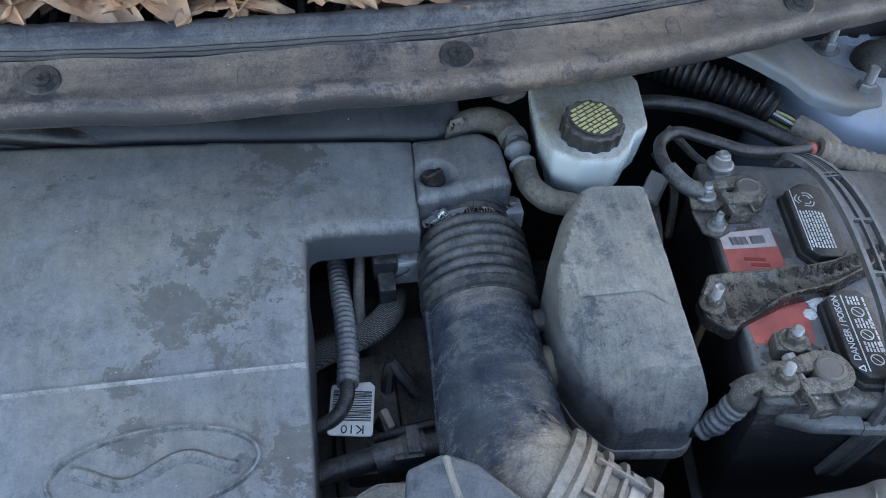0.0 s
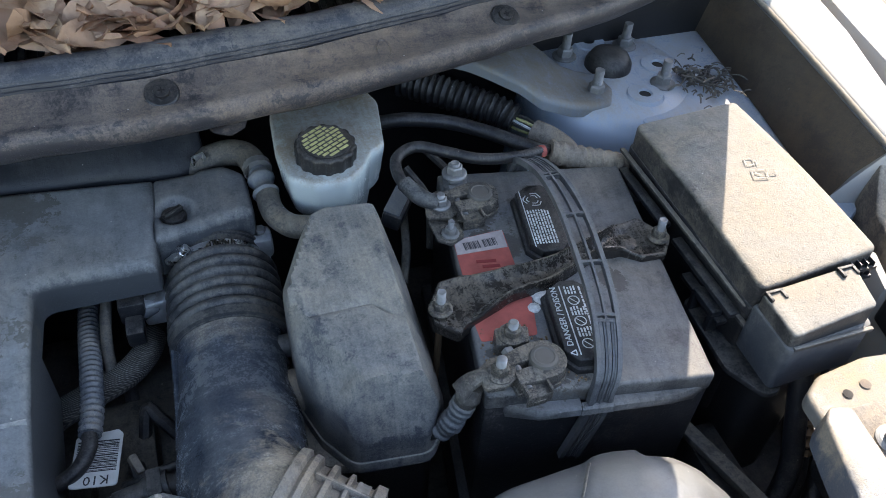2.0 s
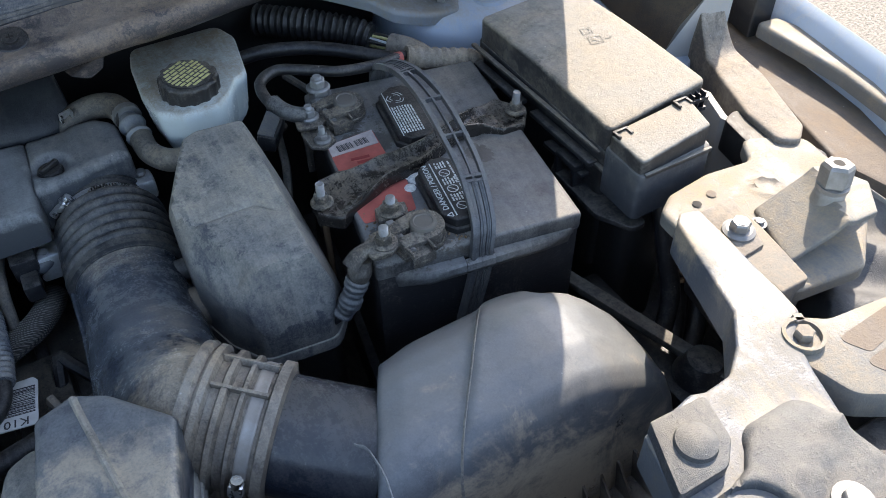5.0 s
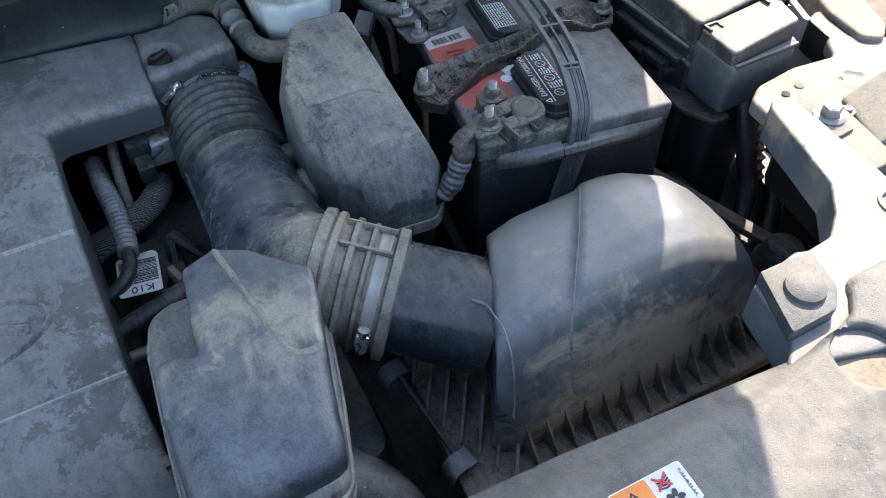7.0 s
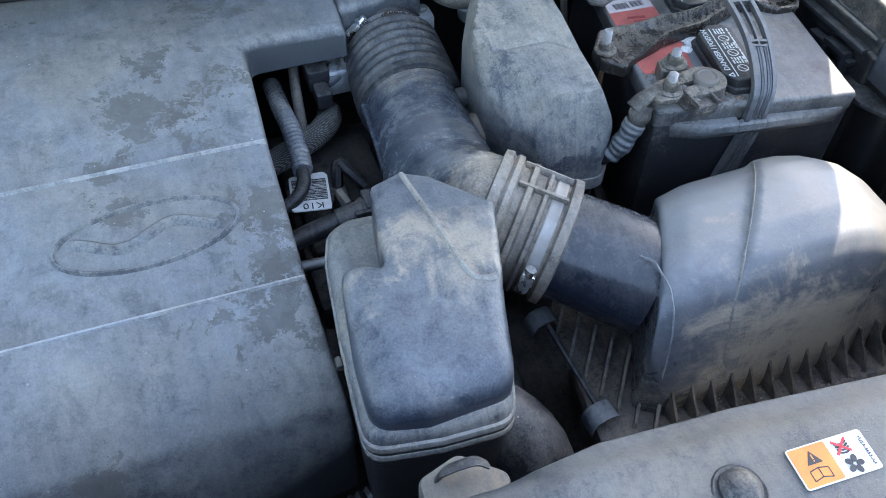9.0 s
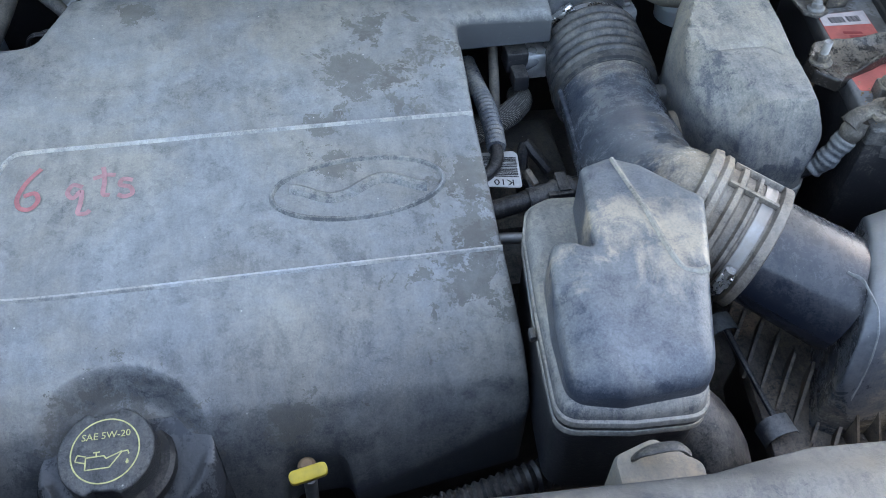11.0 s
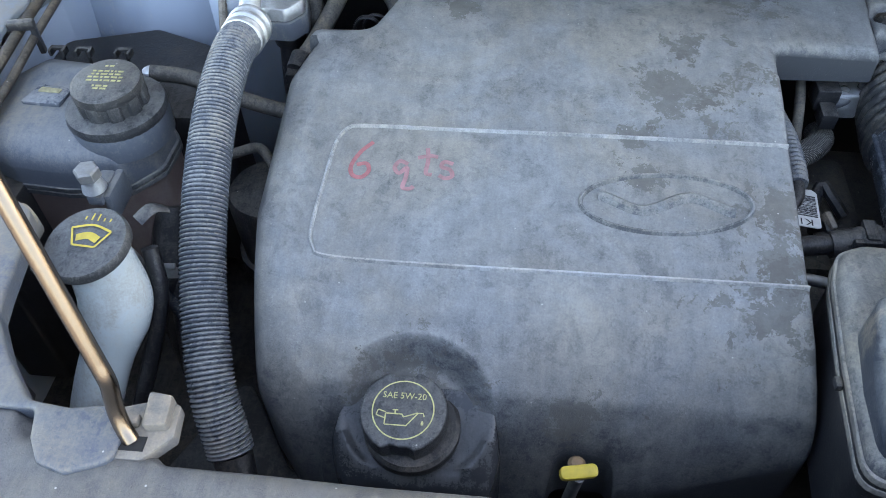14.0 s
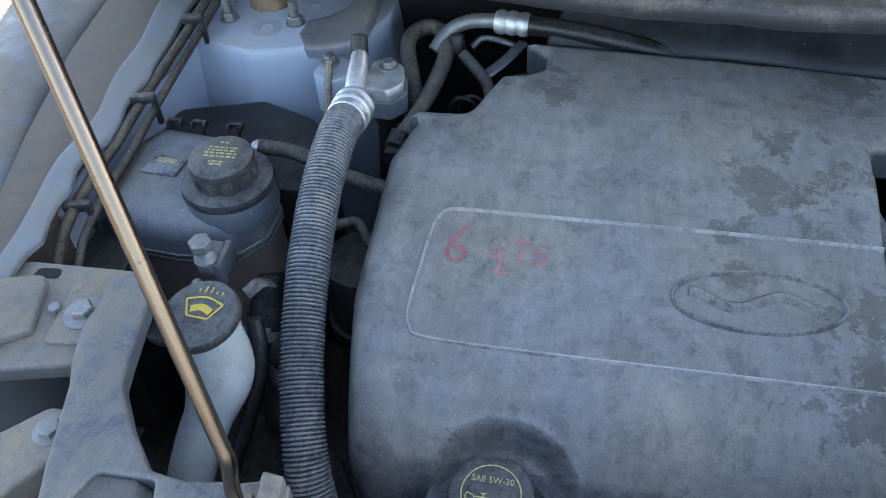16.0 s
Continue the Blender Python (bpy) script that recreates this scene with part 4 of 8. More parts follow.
tilt = pose(CAP[0], CAP[1], 0.770, 7, 0, 0)
part("collar", moved(base, tilt @ Matrix.Translation((0.006, -0.003, 0))), M_DARK, cap)
ring = []
for k in range(72):
    a = 2 * math.pi * k / 72
    near = min(abs((a - math.radians(g) + math.pi) % (2 * math.pi) - math.pi) for g in (95, 268))
    r = 0.0375 - (0.005 if near < 0.34 else 0.0) * min(1, (0.34 - near) * 14)
    ring.append((r * math.cos(a), r * math.sin(a)))
part("lid", moved(prism(ring, 0.011, 0.034, 0.003, 3), tilt), M_CAPDUST, cap, "dusty black twist lid")
top = tilt @ Matrix.Translation((0, 0, 0.0345))
circ = lambda r: [(r * math.cos(a), r * math.sin(a)) for a in np.linspace(0, 2 * math.pi, 41)]
flat0 = lambda x, y: 0.0
part("printed_ring", moved(strip(circ(0.0262), 0.0012, flat0, 0.0002), top), M_YPRINT, cap)
lettering("SAE 5W-20", 0.0080, M_YPRINT, cap, top @ pose(0, 0.0125, 0.0002), "pale yellow SAE 5W-20", "oil_grade_print")
CAN = [[(-0.0145, -0.004), (-0.0145, -0.014), (0.004, -0.014), (0.013, -0.0025), (0.0175, -0.002), (0.0185, -0.005)], [(-0.0145, -0.004), (-0.0005, -0.004), (0.001, -0.0065), (0.013, -0.002)], [(-0.0145, -0.003), (-0.021, -0.001), (-0.0225, -0.006), (-0.0145, -0.0085)], [(-0.009, -0.0005), (-0.004, -0.0005)], [(-0.0065, -0.0005), (-0.0065, -0.004)], [(0.0175, -0.009), (0.0165, -0.012), (0.0175, -0.0125), (0.0182, -0.0118), (0.0175, -0.009)]]
def seg_strip(pts, w):
    return join(*(strip([a, b], w, flat0, 0.0002) for a, b in zip(pts, pts[1:])))
part("oil_can_print", moved(join(*(seg_strip(s, 0.0011) for s in CAN)), top), M_YPRINT, cap)
tagged(cap, "round black oil filler cap with pale yellow oil-can print", "filler cap")

# yellow dipstick handle below the cover's front edge
dip = thing("dipstick", (-0.223, 0.113, 0.70))
part("handle", join(moved(prism(rounded([(-0.0165, -0.006), (0.0165, -0.006), (0.0165, 0.006), (-0.0165, 0.006)], 0.0055), 0, 0.009, 0.002), pose(-0.223, 0.115, 0.750, 18, 0, 11))), M_YELLOW, dip, "yellow plastic pull handle")
part("knob", lathe([(0.007, 0), (0.008, 0.004), (0.005, 0.007), (0, 0.0075)], 14, at=(-0.224, 0.1235, 0.746)), M_RUST, dip)
part("guide_tube", tube([(-0.222, 0.114, 0.746), (-0.225, 0.12, 0.70), (-0.23, 0.13, 0.60)], 0.006, 12, 10), M_STEEL, dip)
tagged(dip, "yellow-handled engine oil dipstick under the cover", "dipstick")

# throttle body cover piece behind the bellows
tb = thing("throttle_cover", (0.137, 0.62, 0.80))
tb_out = rounded([(0.084, 0.576), (0.186, 0.592), (0.186, 0.655), (0.166, 0.674), (0.090, 0.668)], [0.005, 0.006, 0.02, 0.02, 0.006])


def tb_z(x, y):
    z = 0.8975 + 0.02 * (y - 0.62) - 0.028 * (x - 0.1) + 0.003 * max(0, min(1, (x - 0.134) / 0.008))
    q = math.hypot(x - 0.108, (y - 0.613) * 1.05)
    t = max(0, min(1, (0.0235 - q) / 0.012))
    return z - 0.009 * t * t * (3 - 2 * t)


part("housing", sheet(tb_out, tb_z, 0.0036, 0.009, bottom=0.845), M_HOUSING, tb, sharp=60)
sc = part("twist_fastener", lathe([(0.0135, 0.886), (0.0135, 0.890), (0.0115, 0.8935), (0, 0.8935)], 22, at=(0.106, 0.612, 0)), M_DARK, tb, "black twist fastener")
part("grip", moved(box(-0.0115, 0.0115, -0.0032, 0.0032, 0, 0.005, 0.001), pose(0.106, 0.612, 0.8935, 0, 0, 32)), M_DARK, sc)
part("slot", moved(box(-0.009, 0.009, -0.0008, 0.0008, 0.005, 0.0054, 0), pose(0.106, 0.612, 0.8935, 0, 0, 32)), M_VOID, sc)
part("throttle_flange", join(box(0.088, 0.196, 0.583, 0.601, 0.80, 0.862, 0.006), box(0.178, 0.200, 0.58, 0.606, 0.835, 0.862, 0.005)), M_ALU, tb, "cast aluminium flange")
for c in ((0.189, 0.596, 0.862), (0.095, 0.588, 0.862)):
    part("bolt", hexnut(0.006, 0.005, pose(*c)), M_STEEL, tb)
tagged(tb, "black plastic throttle cover with twist fastener", "throttle body")

# ---- intake duct: bellows, elbow, cuff ----
duct = thing("intake_duct", (0.135, 0.42, 0.77))
D0, D1 = (0.141, 0.592, 0.832), (0.137, 0.480, 0.822)


def bellows(t):
    r = 0.0545
    if t < 0.2:
        return 0.0490 + (0.0025 if t < 0.03 else 0)
    if t < 0.90:
        u = (t - 0.2) / 0.70
        return r - 0.0022 + 0.0058 * abs(math.sin(u * math.pi * 6.0)) ** 0.7 + 0.0022 * u
    return 0.0588 if t < 0.985 else 0.0545


part("bellows", tube([D0, (0.140, 0.54, 0.828), D1], bellows, 170, 40), M_BELLOWS, duct, "ribbed rubber bellows", sharp=70)
LINE = [(0.137, 0.490, 0.823), (0.134, 0.430, 0.820), (0.131, 0.385, 0.822), (0.128, 0.340, 0.830), (0.129, 0.305, 0.843), (0.139, 0.277, 0.853), (0.158, 0.257, 0.852)]
part("elbow", tube(LINE, lambda t: 0.0525 + 0.0040 * ridge(t - 0.52, 0.28) + 0.002 * max(0, t - 0.75) * 4, 70, 40), M_RUBBER, duct, "large smooth rubber elbow")
part("mould_seam", tube([(x - 0.0535, y - 0.004, z + 0.010) for x, y, z in LINE[:5]], 0.0032, 40, 8), M_RUBBER, duct)
AX = Vector((0.77, -0.60, -0.20)).normalized()
C0 = Vector((0.147, 0.266, 0.853))
cuff_prof = [(0.052, -0.012), (0.0625, -0.010), (0.0635, -0.003), (0.0595, 0.0), (0.0625, 0.003), (0.062, 0.008), (0.056, 0.011), (0.056, 0.017), (0.0605, 0.019), (0.0605, 0.0235), (0.055, 0.026), (0.055, 0.033),
             (0.0595, 0.035), (0.0595, 0.038), (0.055, 0.040), (0.055, 0.056), (0.0605, 0.058), (0.0605, 0.066), (0.054, 0.068)]
part("cuff", lathe(cuff_prof, 48, m=aim(C0, AX)), M_TANRUBBER, duct, "dust-brown ribbed rubber cuff")
fr = aim(C0, AX)
for toward in ((0.2, 0.4, 0.9), (0.0, -0.1, 1.0)):
    q = Matrix.Rotation(radians(math.degrees(math.atan2(*(fr.to_3x3().inverted() @ Vector(toward)).yx))), 4, "Z")
    part("rib", moved(box(0.055, 0.0615, -0.0015, 0.0015, 0.010, 0.056, 0.0005), fr @ q), M_TANRUBBER, duct)
part("smooth_pipe", tube([C0 + AX * 0.062, C0 + AX * 0.10, C0 + AX * 0.155], lambda t: 0.0505 + 0.003 * t, 16, 40), M_PIPE, duct, "smooth black plastic pipe")
part("pipe_seam", tube([C0 + AX * 0.070 + Vector((-0.022, 0.006, 0.0462)), C0 + AX * 0.11 + Vector((-0.022, 0.006, 0.0470)), C0 + AX * 0.150 + Vector((-0.022, 0.006, 0.0478))], 0.0016, 8, 8), M_PALELINE, duct)
clamp = part("hose_clamp", lathe([(0.0553, 0.0425), (0.0562, 0.0425), (0.0566, 0.0440), (0.0562, 0.0455), (0.0562, 0.0510), (0.0566, 0.0522), (0.0562, 0.0535), (0.0553, 0.0535)], 48, m=fr), M_BAND, duct, "dusty steel worm-drive clamp")


def on_ring(frame_m, r, h, deg):
    return frame_m @ Matrix.Rotation(radians(deg), 4, "Z") @ Matrix.Translation((r, 0, h)) @ pose(0, 0, 0, 0, 90, 0)


def find_angle(frame_m, toward):
    """The turn about a ring's axis that faces a direction."""
    local = frame_m.to_3x3().inverted() @ Vector(toward)
    return math.degrees(math.atan2(local.y, local.x))


A0 = find_angle(fr, (-0.6, -0.75, 0.15))
part("clamp_screw", moved(join(box(-0.006, 0.006, -0.0065, 0.0065, 0.0, 0.010, 0.0015), lathe([(0.0048, -0.016), (0.0048, 0.012), (0, 0.012)], 14, m=pose(0, 0, 0.006, 90, 0, 0))), on_ring(fr, 0.0555, 0.048, A0)), M_CHROME, clamp)
for k in range(9):
    part("band_slot", moved(box(-0.0034, 0.0034, -0.0007, 0.0007, 0, 0.0007, 0), on_ring(fr, 0.0562, 0.048, A0 + 34 - k * 2.7)), M_VOID, clamp)
for k in range(8):
    part("open_slot", moved(box(-0.0021, 0.0021, -0.0022, 0.0022, 0, 0.0006, 0), on_ring(fr, 0.0562, 0.048, A0 + 46 + k * 2.6)), M_TANRUBBER, clamp)
# clamp at the throttle end
DT = (Vector(D1) - Vector(D0)).normalized()
f2 = aim(Vector(D0) + DT * 0.012, DT)
clamp2 = part("hose_clamp", lathe([(0.0502, 0.0), (0.0512, 0.0), (0.0512, 0.010), (0.0502, 0.010)], 48, m=f2), M_CHROME, duct, "bright steel worm-drive clamp")
A2 = find_angle(f2, (-0.62, 0, 0.7))
part("clamp_screw", moved(join(box(-0.006, 0.006, -0.007, 0.007, 0.0, 0.010, 0.0015), lathe([(0.0045, -0.014), (0.0045, 0.014), (0, 0.014)], 14, m=pose(0, 0, 0.006, 90, 0, 0))), on_ring(f2, 0.0505, 0.005, A2)), M_CHROME, clamp2)
for k in range(9):
    part("band_slot", moved(box(-0.003, 0.003, -0.0006, 0.0006, 0, 0.0007, 0), on_ring(f2, 0.0512, 0.005, find_angle(f2, (0.15, 0, 0.9)) + 14 - k * 3.4)), M_VOID, clamp2)
tagged(duct, "dusty black rubber intake duct with bellows and clamps", "air duct")

# ---- grey resonator box between duct and battery ----
reson = thing("air_resonator", (0.25, 0.42, 0.75))
RS = rounded([(0.246, 0.535), (0.300, 0.530), (0.312, 0.480), (0.314, 0.400), (0.312, 0.345), (0.292, 0.318), (0.222, 0.326), (0.200, 0.360), (0.188, 0.400), (0.191, 0.470), (0.217, 0.523)], 0.02)


def facet(x, y, a, b, slope):
    """How far a point lies past the line a-b, on its left, times a slope."""
    nx, ny = -(b[1] - a[1]), b[0] - a[0]
    return slope * ((x - a[0]) * nx + (y - a[1]) * ny) / math.hypot(nx, ny)


def rs_z(x, y):
    top = 0.913 + 0.145 * (y - 0.345)
    drop = max(0.0, facet(x, y, (0.190, 0.440), (0.236, 0.532), 2.2), facet(x, y, (0.238, 0.344), (0.197, 0.429), 1.3), facet(x, y, (0.290, 0.338), (0.237, 0.343), 3.2), facet(x, y, (0.294, 0.52), (0.286, 0.338), 2.4))
    hollow = max(0.0, 0.010 - abs(facet(x, y, (0.238, 0.344), (0.197, 0.429), 1.0) - 0.010)) * 0.5
    step = 0.0022 * ridge(y - (0.4155 if x < 0.262 else 0.398 if x > 0.278 else 0.4155 - (x - 0.262) * 1.1), 0.0022)
    return max(0.83, top - drop - hollow * (0.35 < y < 0.43)) - step


part("upper_shell", sheet(RS, rs_z, 0.0036, 0.009, bottom=0.812), M_RESON, reson, sharp=34)
lip = [(0.250 + (p.x - 0.250) * 1.025, 0.43 + (p.y - 0.43) * 1.02) for p in RS]
part("rim", prism(lip, 0.798, 0.812, 0.003), M_RESON, reson)
part("lower_shell", prism([(0.250 + (p.x - 0.250) * 0.9, 0.43 + (p.y - 0.43) * 0.94) for p in RS], 0.66, 0.80, 0), M_DARK, reson)
part("neck", tube([(0.16, 0.412, 0.825), (0.20, 0.410, 0.825), (0.23, 0.405, 0.825)], 0.021, 10, 18), M_TANRUBBER, reson)
part("neck", tube([(0.16, 0.455, 0.838), (0.185, 0.455, 0.838), (0.21, 0.455, 0.838)], 0.012, 10, 16), M_BELLOWS, reson)
part("foot", prism(rounded([(0.185, 0.400), (0.172, 0.362), (0.200, 0.338), (0.235, 0.330), (0.26, 0.36)], 0.01), 0.785, 0.798, 0.004), M_TANRUBBER, reson)
tagged(reson, "grey dust-coated plastic air resonator box", "air resonator")

# ---- second resonator in front of the duct ----
rb = thing("air_resonator", (0.05, 0.17, 0.74))
FL = rounded([(-0.030, 0.074), (-0.027, 0.120), (-0.023, 0.175), (-0.014, 0.258), (-0.004, 0.292), (0.016, 0.301), (0.060, 0.298), (0.100, 0.262), (0.131, 0.214), (0.112, 0.143), (0.098, 0.100), (0.086, 0.062), (0.027, 0.0645)],
             [0.020, 0.02, 0.03, 0.03, 0.02, 0.016, 0.02, 0.02, 0.014, 0.02, 0.02, 0.022, 0])
UP = rounded([(-0.021, 0.083), (-0.019, 0.140), (-0.010, 0.207), (0.022, 0.190), (0.036, 0.279), (0.068, 0.290), (0.090, 0.277), (0.130, 0.229), (0.120, 0.195), (0.103, 0.135), (0.089, 0.076), (0.020, 0.0735)],
             [0.020, 0.02, 0.014, 0.004, 0.008, 0.008, 0.008, 0.010, 0.01, 0.02, 0.022, 0])


def rb_z(x, y):
    z = lerp_table(y, [(0.06, 0.888), (0.082, 0.894), (0.095, 0.9005), (0.12, 0.9065), (0.15, 0.913), (0.18, 0.9175), (0.22, 0.920), (0.29, 0.917)])
    z -= 0.40 * max(0, 0.008 - x) + 0.22 * max(0, x - 0.104 - 0.30 * (y - 0.15))
    # a shallow pan on the far side of the moulded ridge
    ln = (x - 0.083) + (y - 0.155) * 0.16
    return z - 0.0022 * max(0, min(1, ln / 0.006)) * max(0, min(1, (y - 0.154) / 0.006))


def rb_fillet(x, y):
    return 0.014 if y < 0.16 else 0.007


part("upper_shell", sheet(UP, rb_z, 0.004, rb_fillet, bottom=0.853), M_BOXDUST, rb, sharp=60)
for seam in ([(0.066, 0.284), (0.0685, 0.262), (0.0725, 0.232), (0.0765, 0.200), (0.081, 0.172), (0.087, 0.160), (0.098, 0.156), (0.105, 0.158)],):
    part("moulded_ridge", bead(seam, 0.0056, 0.0028, rb_z, 50), M_BOXLINE, rb, "dusty moulded ridge")
mid_rb = lambda k: [(0.045 + (p.x - 0.045) * k, 0.18 + (p.y - 0.18) * k) for p in FL]
part("shoulder", sheet(mid_rb(0.975), lambda x, y: 0.868, 0.008, 0.012, bottom=0.852), M_RESON, rb, "dusty rounded shoulder")
part("rim", prism(FL, 0.8500, 0.8565, 0.0022), M_BOXLINE, rb, "dusty pale rim")
part("rim", prism(mid_rb(0.988), 0.8440, 0.8500, 0.0016), M_PLASTIC, rb)
part("rim", prism(FL, 0.8380, 0.8440, 0.0022), M_BOXLINE, rb, "dusty pale rim")
part("lower_shell", prism(mid_rb(0.955), 0.74, 0.8385, 0), M_PLASTIC, rb)
part("moulded_tab", box(-0.0300, -0.024, 0.156, 0.167, 0.842, 0.8500, 0.002), M_PLASTIC, rb)
part("outlet", tube([(0.07, 0.12, 0.80), (0.105, 0.085, 0.78), (0.118, 0.060, 0.73), (0.12, 0.055, 0.56)], 0.032, 20, 18), M_PLASTIC, rb)
tagged(rb, "black plastic resonator box with smeared tan dust", "air resonator")

# ---- air filter box ----
ab = thing("air_filter_box", (0.37, 0.16, 0.60))


LIDO = rounded([(0.226, 0.098), (0.294, 0.230), (0.335, 0.240), (0.42, 0.247), (0.495, 0.238), (0.536, 0.18), (0.548, 0.12), (0.535, 0.084), (0.40, 0.080), (0.246, 0.084)], [0.006, 0.004, 0.01, 0.02, 0.05, 0.04, 0.03, 0.015, 0, 0.010])


def lid_z(x, y):
    z = lerp_table(y, [(0.078, 0.735), (0.084, 0.768), (0.088, 0.790), (0.094, 0.820), (0.102, 0.847), (0.112, 0.868), (0.125, 0.881), (0.15, 0.8895), (0.19, 0.894), (0.21, 0.890), (0.228, 0.880), (0.25, 0.860)])
    seam = x - (0.303 + 0.745 * max(0.0, y - 0.106))
    z -= 0.0070 * max(0, min(1, 0.5 - seam / 0.008)) * max(0, min(1, (y - 0.082) / 0.01))
    z -= lerp_table(x, [(0.40, 0.0), (0.43, 0.002), (0.455, 0.009), (0.48, 0.022), (0.50, 0.036), (0.52, 0.053), (0.55, 0.088)])
    face = (x - 0.2635) * 0.873 - (y - 0.169) * 0.487
    z -= 0.006 * max(0, min(1, (0.020 - face) / 0.02))
    # the step behind the dusty edge at the pipe's end
    return max(0.737, z - 0.0035 * max(0, min(1, (0.247 - x) / 0.004)) * (y < 0.165))


lid = part("lid", sheet(LIDO, lid_z, 0.0042, lambda x, y: 0.026 if x > 0.45 else 0.005, bottom=0.735, creases=[[(0.303 + 0.745 * k, 0.106 + k) for k in np.linspace(0, 0.13, 60)], [(0.309 + 0.745 * k, 0.106 + k) for k in np.linspace(0, 0.13, 60)]]), M_AIRBOX, ab, "shiny dusty black lid", sharp=60)
part("dusty_edge", bead([(0.2405, 0.164), (0.2455, 0.157), (0.2480, 0.147), (0.2490, 0.132), (0.2475, 0.115), (0.2450, 0.102), (0.2420, 0.0935), (0.2395, 0.0905)], 0.0016, 0.0012, lid_z, 50), M_PALELINE, lid)
part("lower_case", prism(rounded([(0.215, 0.085), (0.545, 0.078), (0.555, 0.235), (0.255, 0.25)], 0.015), 0.56, 0.726, 0.004), M_PLASTIC, ab)
part("flange", prism(rounded([(0.182, 0.066), (0.235, 0.058), (0.545, 0.050), (0.556, 0.24), (0.225, 0.262), (0.200, 0.225)], 0.010), 0.722, 0.7355, 0.003), M_BOXRIB, ab, "grit-strewn sealing flange")


def gusset(at, turn, deep, tall, thick=0.0024):
    """A thin triangular web that stands on the flange against the lid's wall; deep is its reach away from the wall."""
    b = bmesh.new()
    q = [(0.0, 0.0), (-deep, 0.0), (-deep * 0.94, 0.004), (-deep * 0.16, tall), (0.0, tall)]
    vs = [b.verts.new((sx * thick / 2, u, z)) for sx in (-1, 1) for u, z in q]
    b.faces.new(vs[:5])
    b.faces.new(vs[5:][::-1])
    for i in range(5):
        j = (i + 1) % 5
        b.faces.new((vs[j], vs[i], vs[5 + i], vs[5 + j]))
    bmesh.ops.recalc_face_normals(b, faces=b.faces[:])
    return moved(b, pose(*at, 0, 0, turn))


for k in range(15):
    x = 0.252 + 0.0205 * k
    part("gusset", gusset((x, 0.091, 0.735), 3, 0.033, 0.037), M_BOXRIB, ab, smooth=False)
for k in range(7):
    part("gusset", gusset((0.216 + 0.0075 * k, 0.226 - 0.0195 * k, 0.735), -35, 0.062 if k else 0.036, 0.026, 0.0030), M_BOXRIB, ab, smooth=False)
part("seam_line", bead([(0.401, 0.2365), (0.385, 0.216), (0.352, 0.172), (0.321, 0.132), (0.3045, 0.108), (0.301, 0.096), (0.3015, 0.0895), (0.308, 0.0870), (0.318, 0.0868)], 0.0022, 0.0011, lid_z, 60), M_BOXLINE, lid)
part("wire_bail", tube([(0.184, 0.206, 0.752), (0.188, 0.150, 0.750), (0.192, 0.098, 0.748)], 0.0030, 16, 8), M_PLASTIC, ab, "dusty black bail bar")
for x, y in ((0.184, 0.208), (0.192, 0.094)):
    prof = [(-0.020, -0.020), (-0.0205, -0.006), (-0.015, 0.003), (-0.004, 0.0065), (0.010, 0.004), (0.0155, -0.003)]
    rings = []
    for u, h in prof:
        rings.append([(u, v, h + w) for v, w in ((-0.012, 0), (0.012, 0), (0.012, 0.0022), (-0.012, 0.0022))])
    part("spring_clip", moved(loft(rings), pose(x, y, 0.752, 0, 0, 8) @ Matrix.Scale(0.8, 4)), M_HOUSING, ab, "dull blue-grey spring clip", sharp=60)
crumbs, rnd_box = [], random.Random(8)
for _ in range(230):
    x, y = rnd_box.uniform(0.245, 0.52), 0.088 - 0.03 * rnd_box.random() ** 1.5
    w = rnd_box.uniform(0.0005, 0.0016)
    crumbs.append(moved(lathe([(w, 0), (w * 0.7, w), (0, w * 1.2)], 5), Matrix.Translation((x, y, 0.7350))))
part("grit", join(*crumbs), M_BRACKET, ab, "grit and crumbs along the flange")
tagged(ab, "dusty black plastic air filter box with ribbed flange", "air filter box")


# ---- battery ----
BM = pose(0.4645, 0.4365, 0.703, 0, 0, -10.5)
batt = thing("battery", m=BM)


def W(bm):
    """From the battery's own axes to the world."""
    bm.transform(BM)
    return bm


part("case", W(box(-0.104, 0.104, -0.1475, 0.1475, 0.0, 0.172, 0.004)), M_BATT, batt, "black moulded case")
part("top", W(join(box(-0.105, 0.105, -0.1485, 0.1485, 0.168, 0.190, 0.004, 3))), M_BATTTOP, batt, "dust-coated black top")
# carrying ledge along the front, with a slot for the strap
for outline in ([(-0.088, -0.147), (-0.056, -0.161), (-0.019, -0.160), (-0.019, -0.147)], [(0.011, -0.147), (0.011, -0.159), (0.070, -0.157), (0.100, -0.147)], [(-0.0185, -0.1560), (-0.0185, -0.1605), (0.0105, -0.1595), (0.0105, -0.1550)]):
    low = [(x * 0.97, y + (0.006 if y < -0.150 else 0.0), 0.154) for x, y in outline]
    part("grip_ledge", W(loft([low, [(x, y, 0.164) for x, y in outline], [(x, y + (0.001 if y < -0.150 else 0), 0.171) for x, y in outline], [(x * 0.995, y + (0.003 if y < -0.150 else 0), 0.1735) for x, y in outline]])), M_BATTTOP, batt, sharp=25)
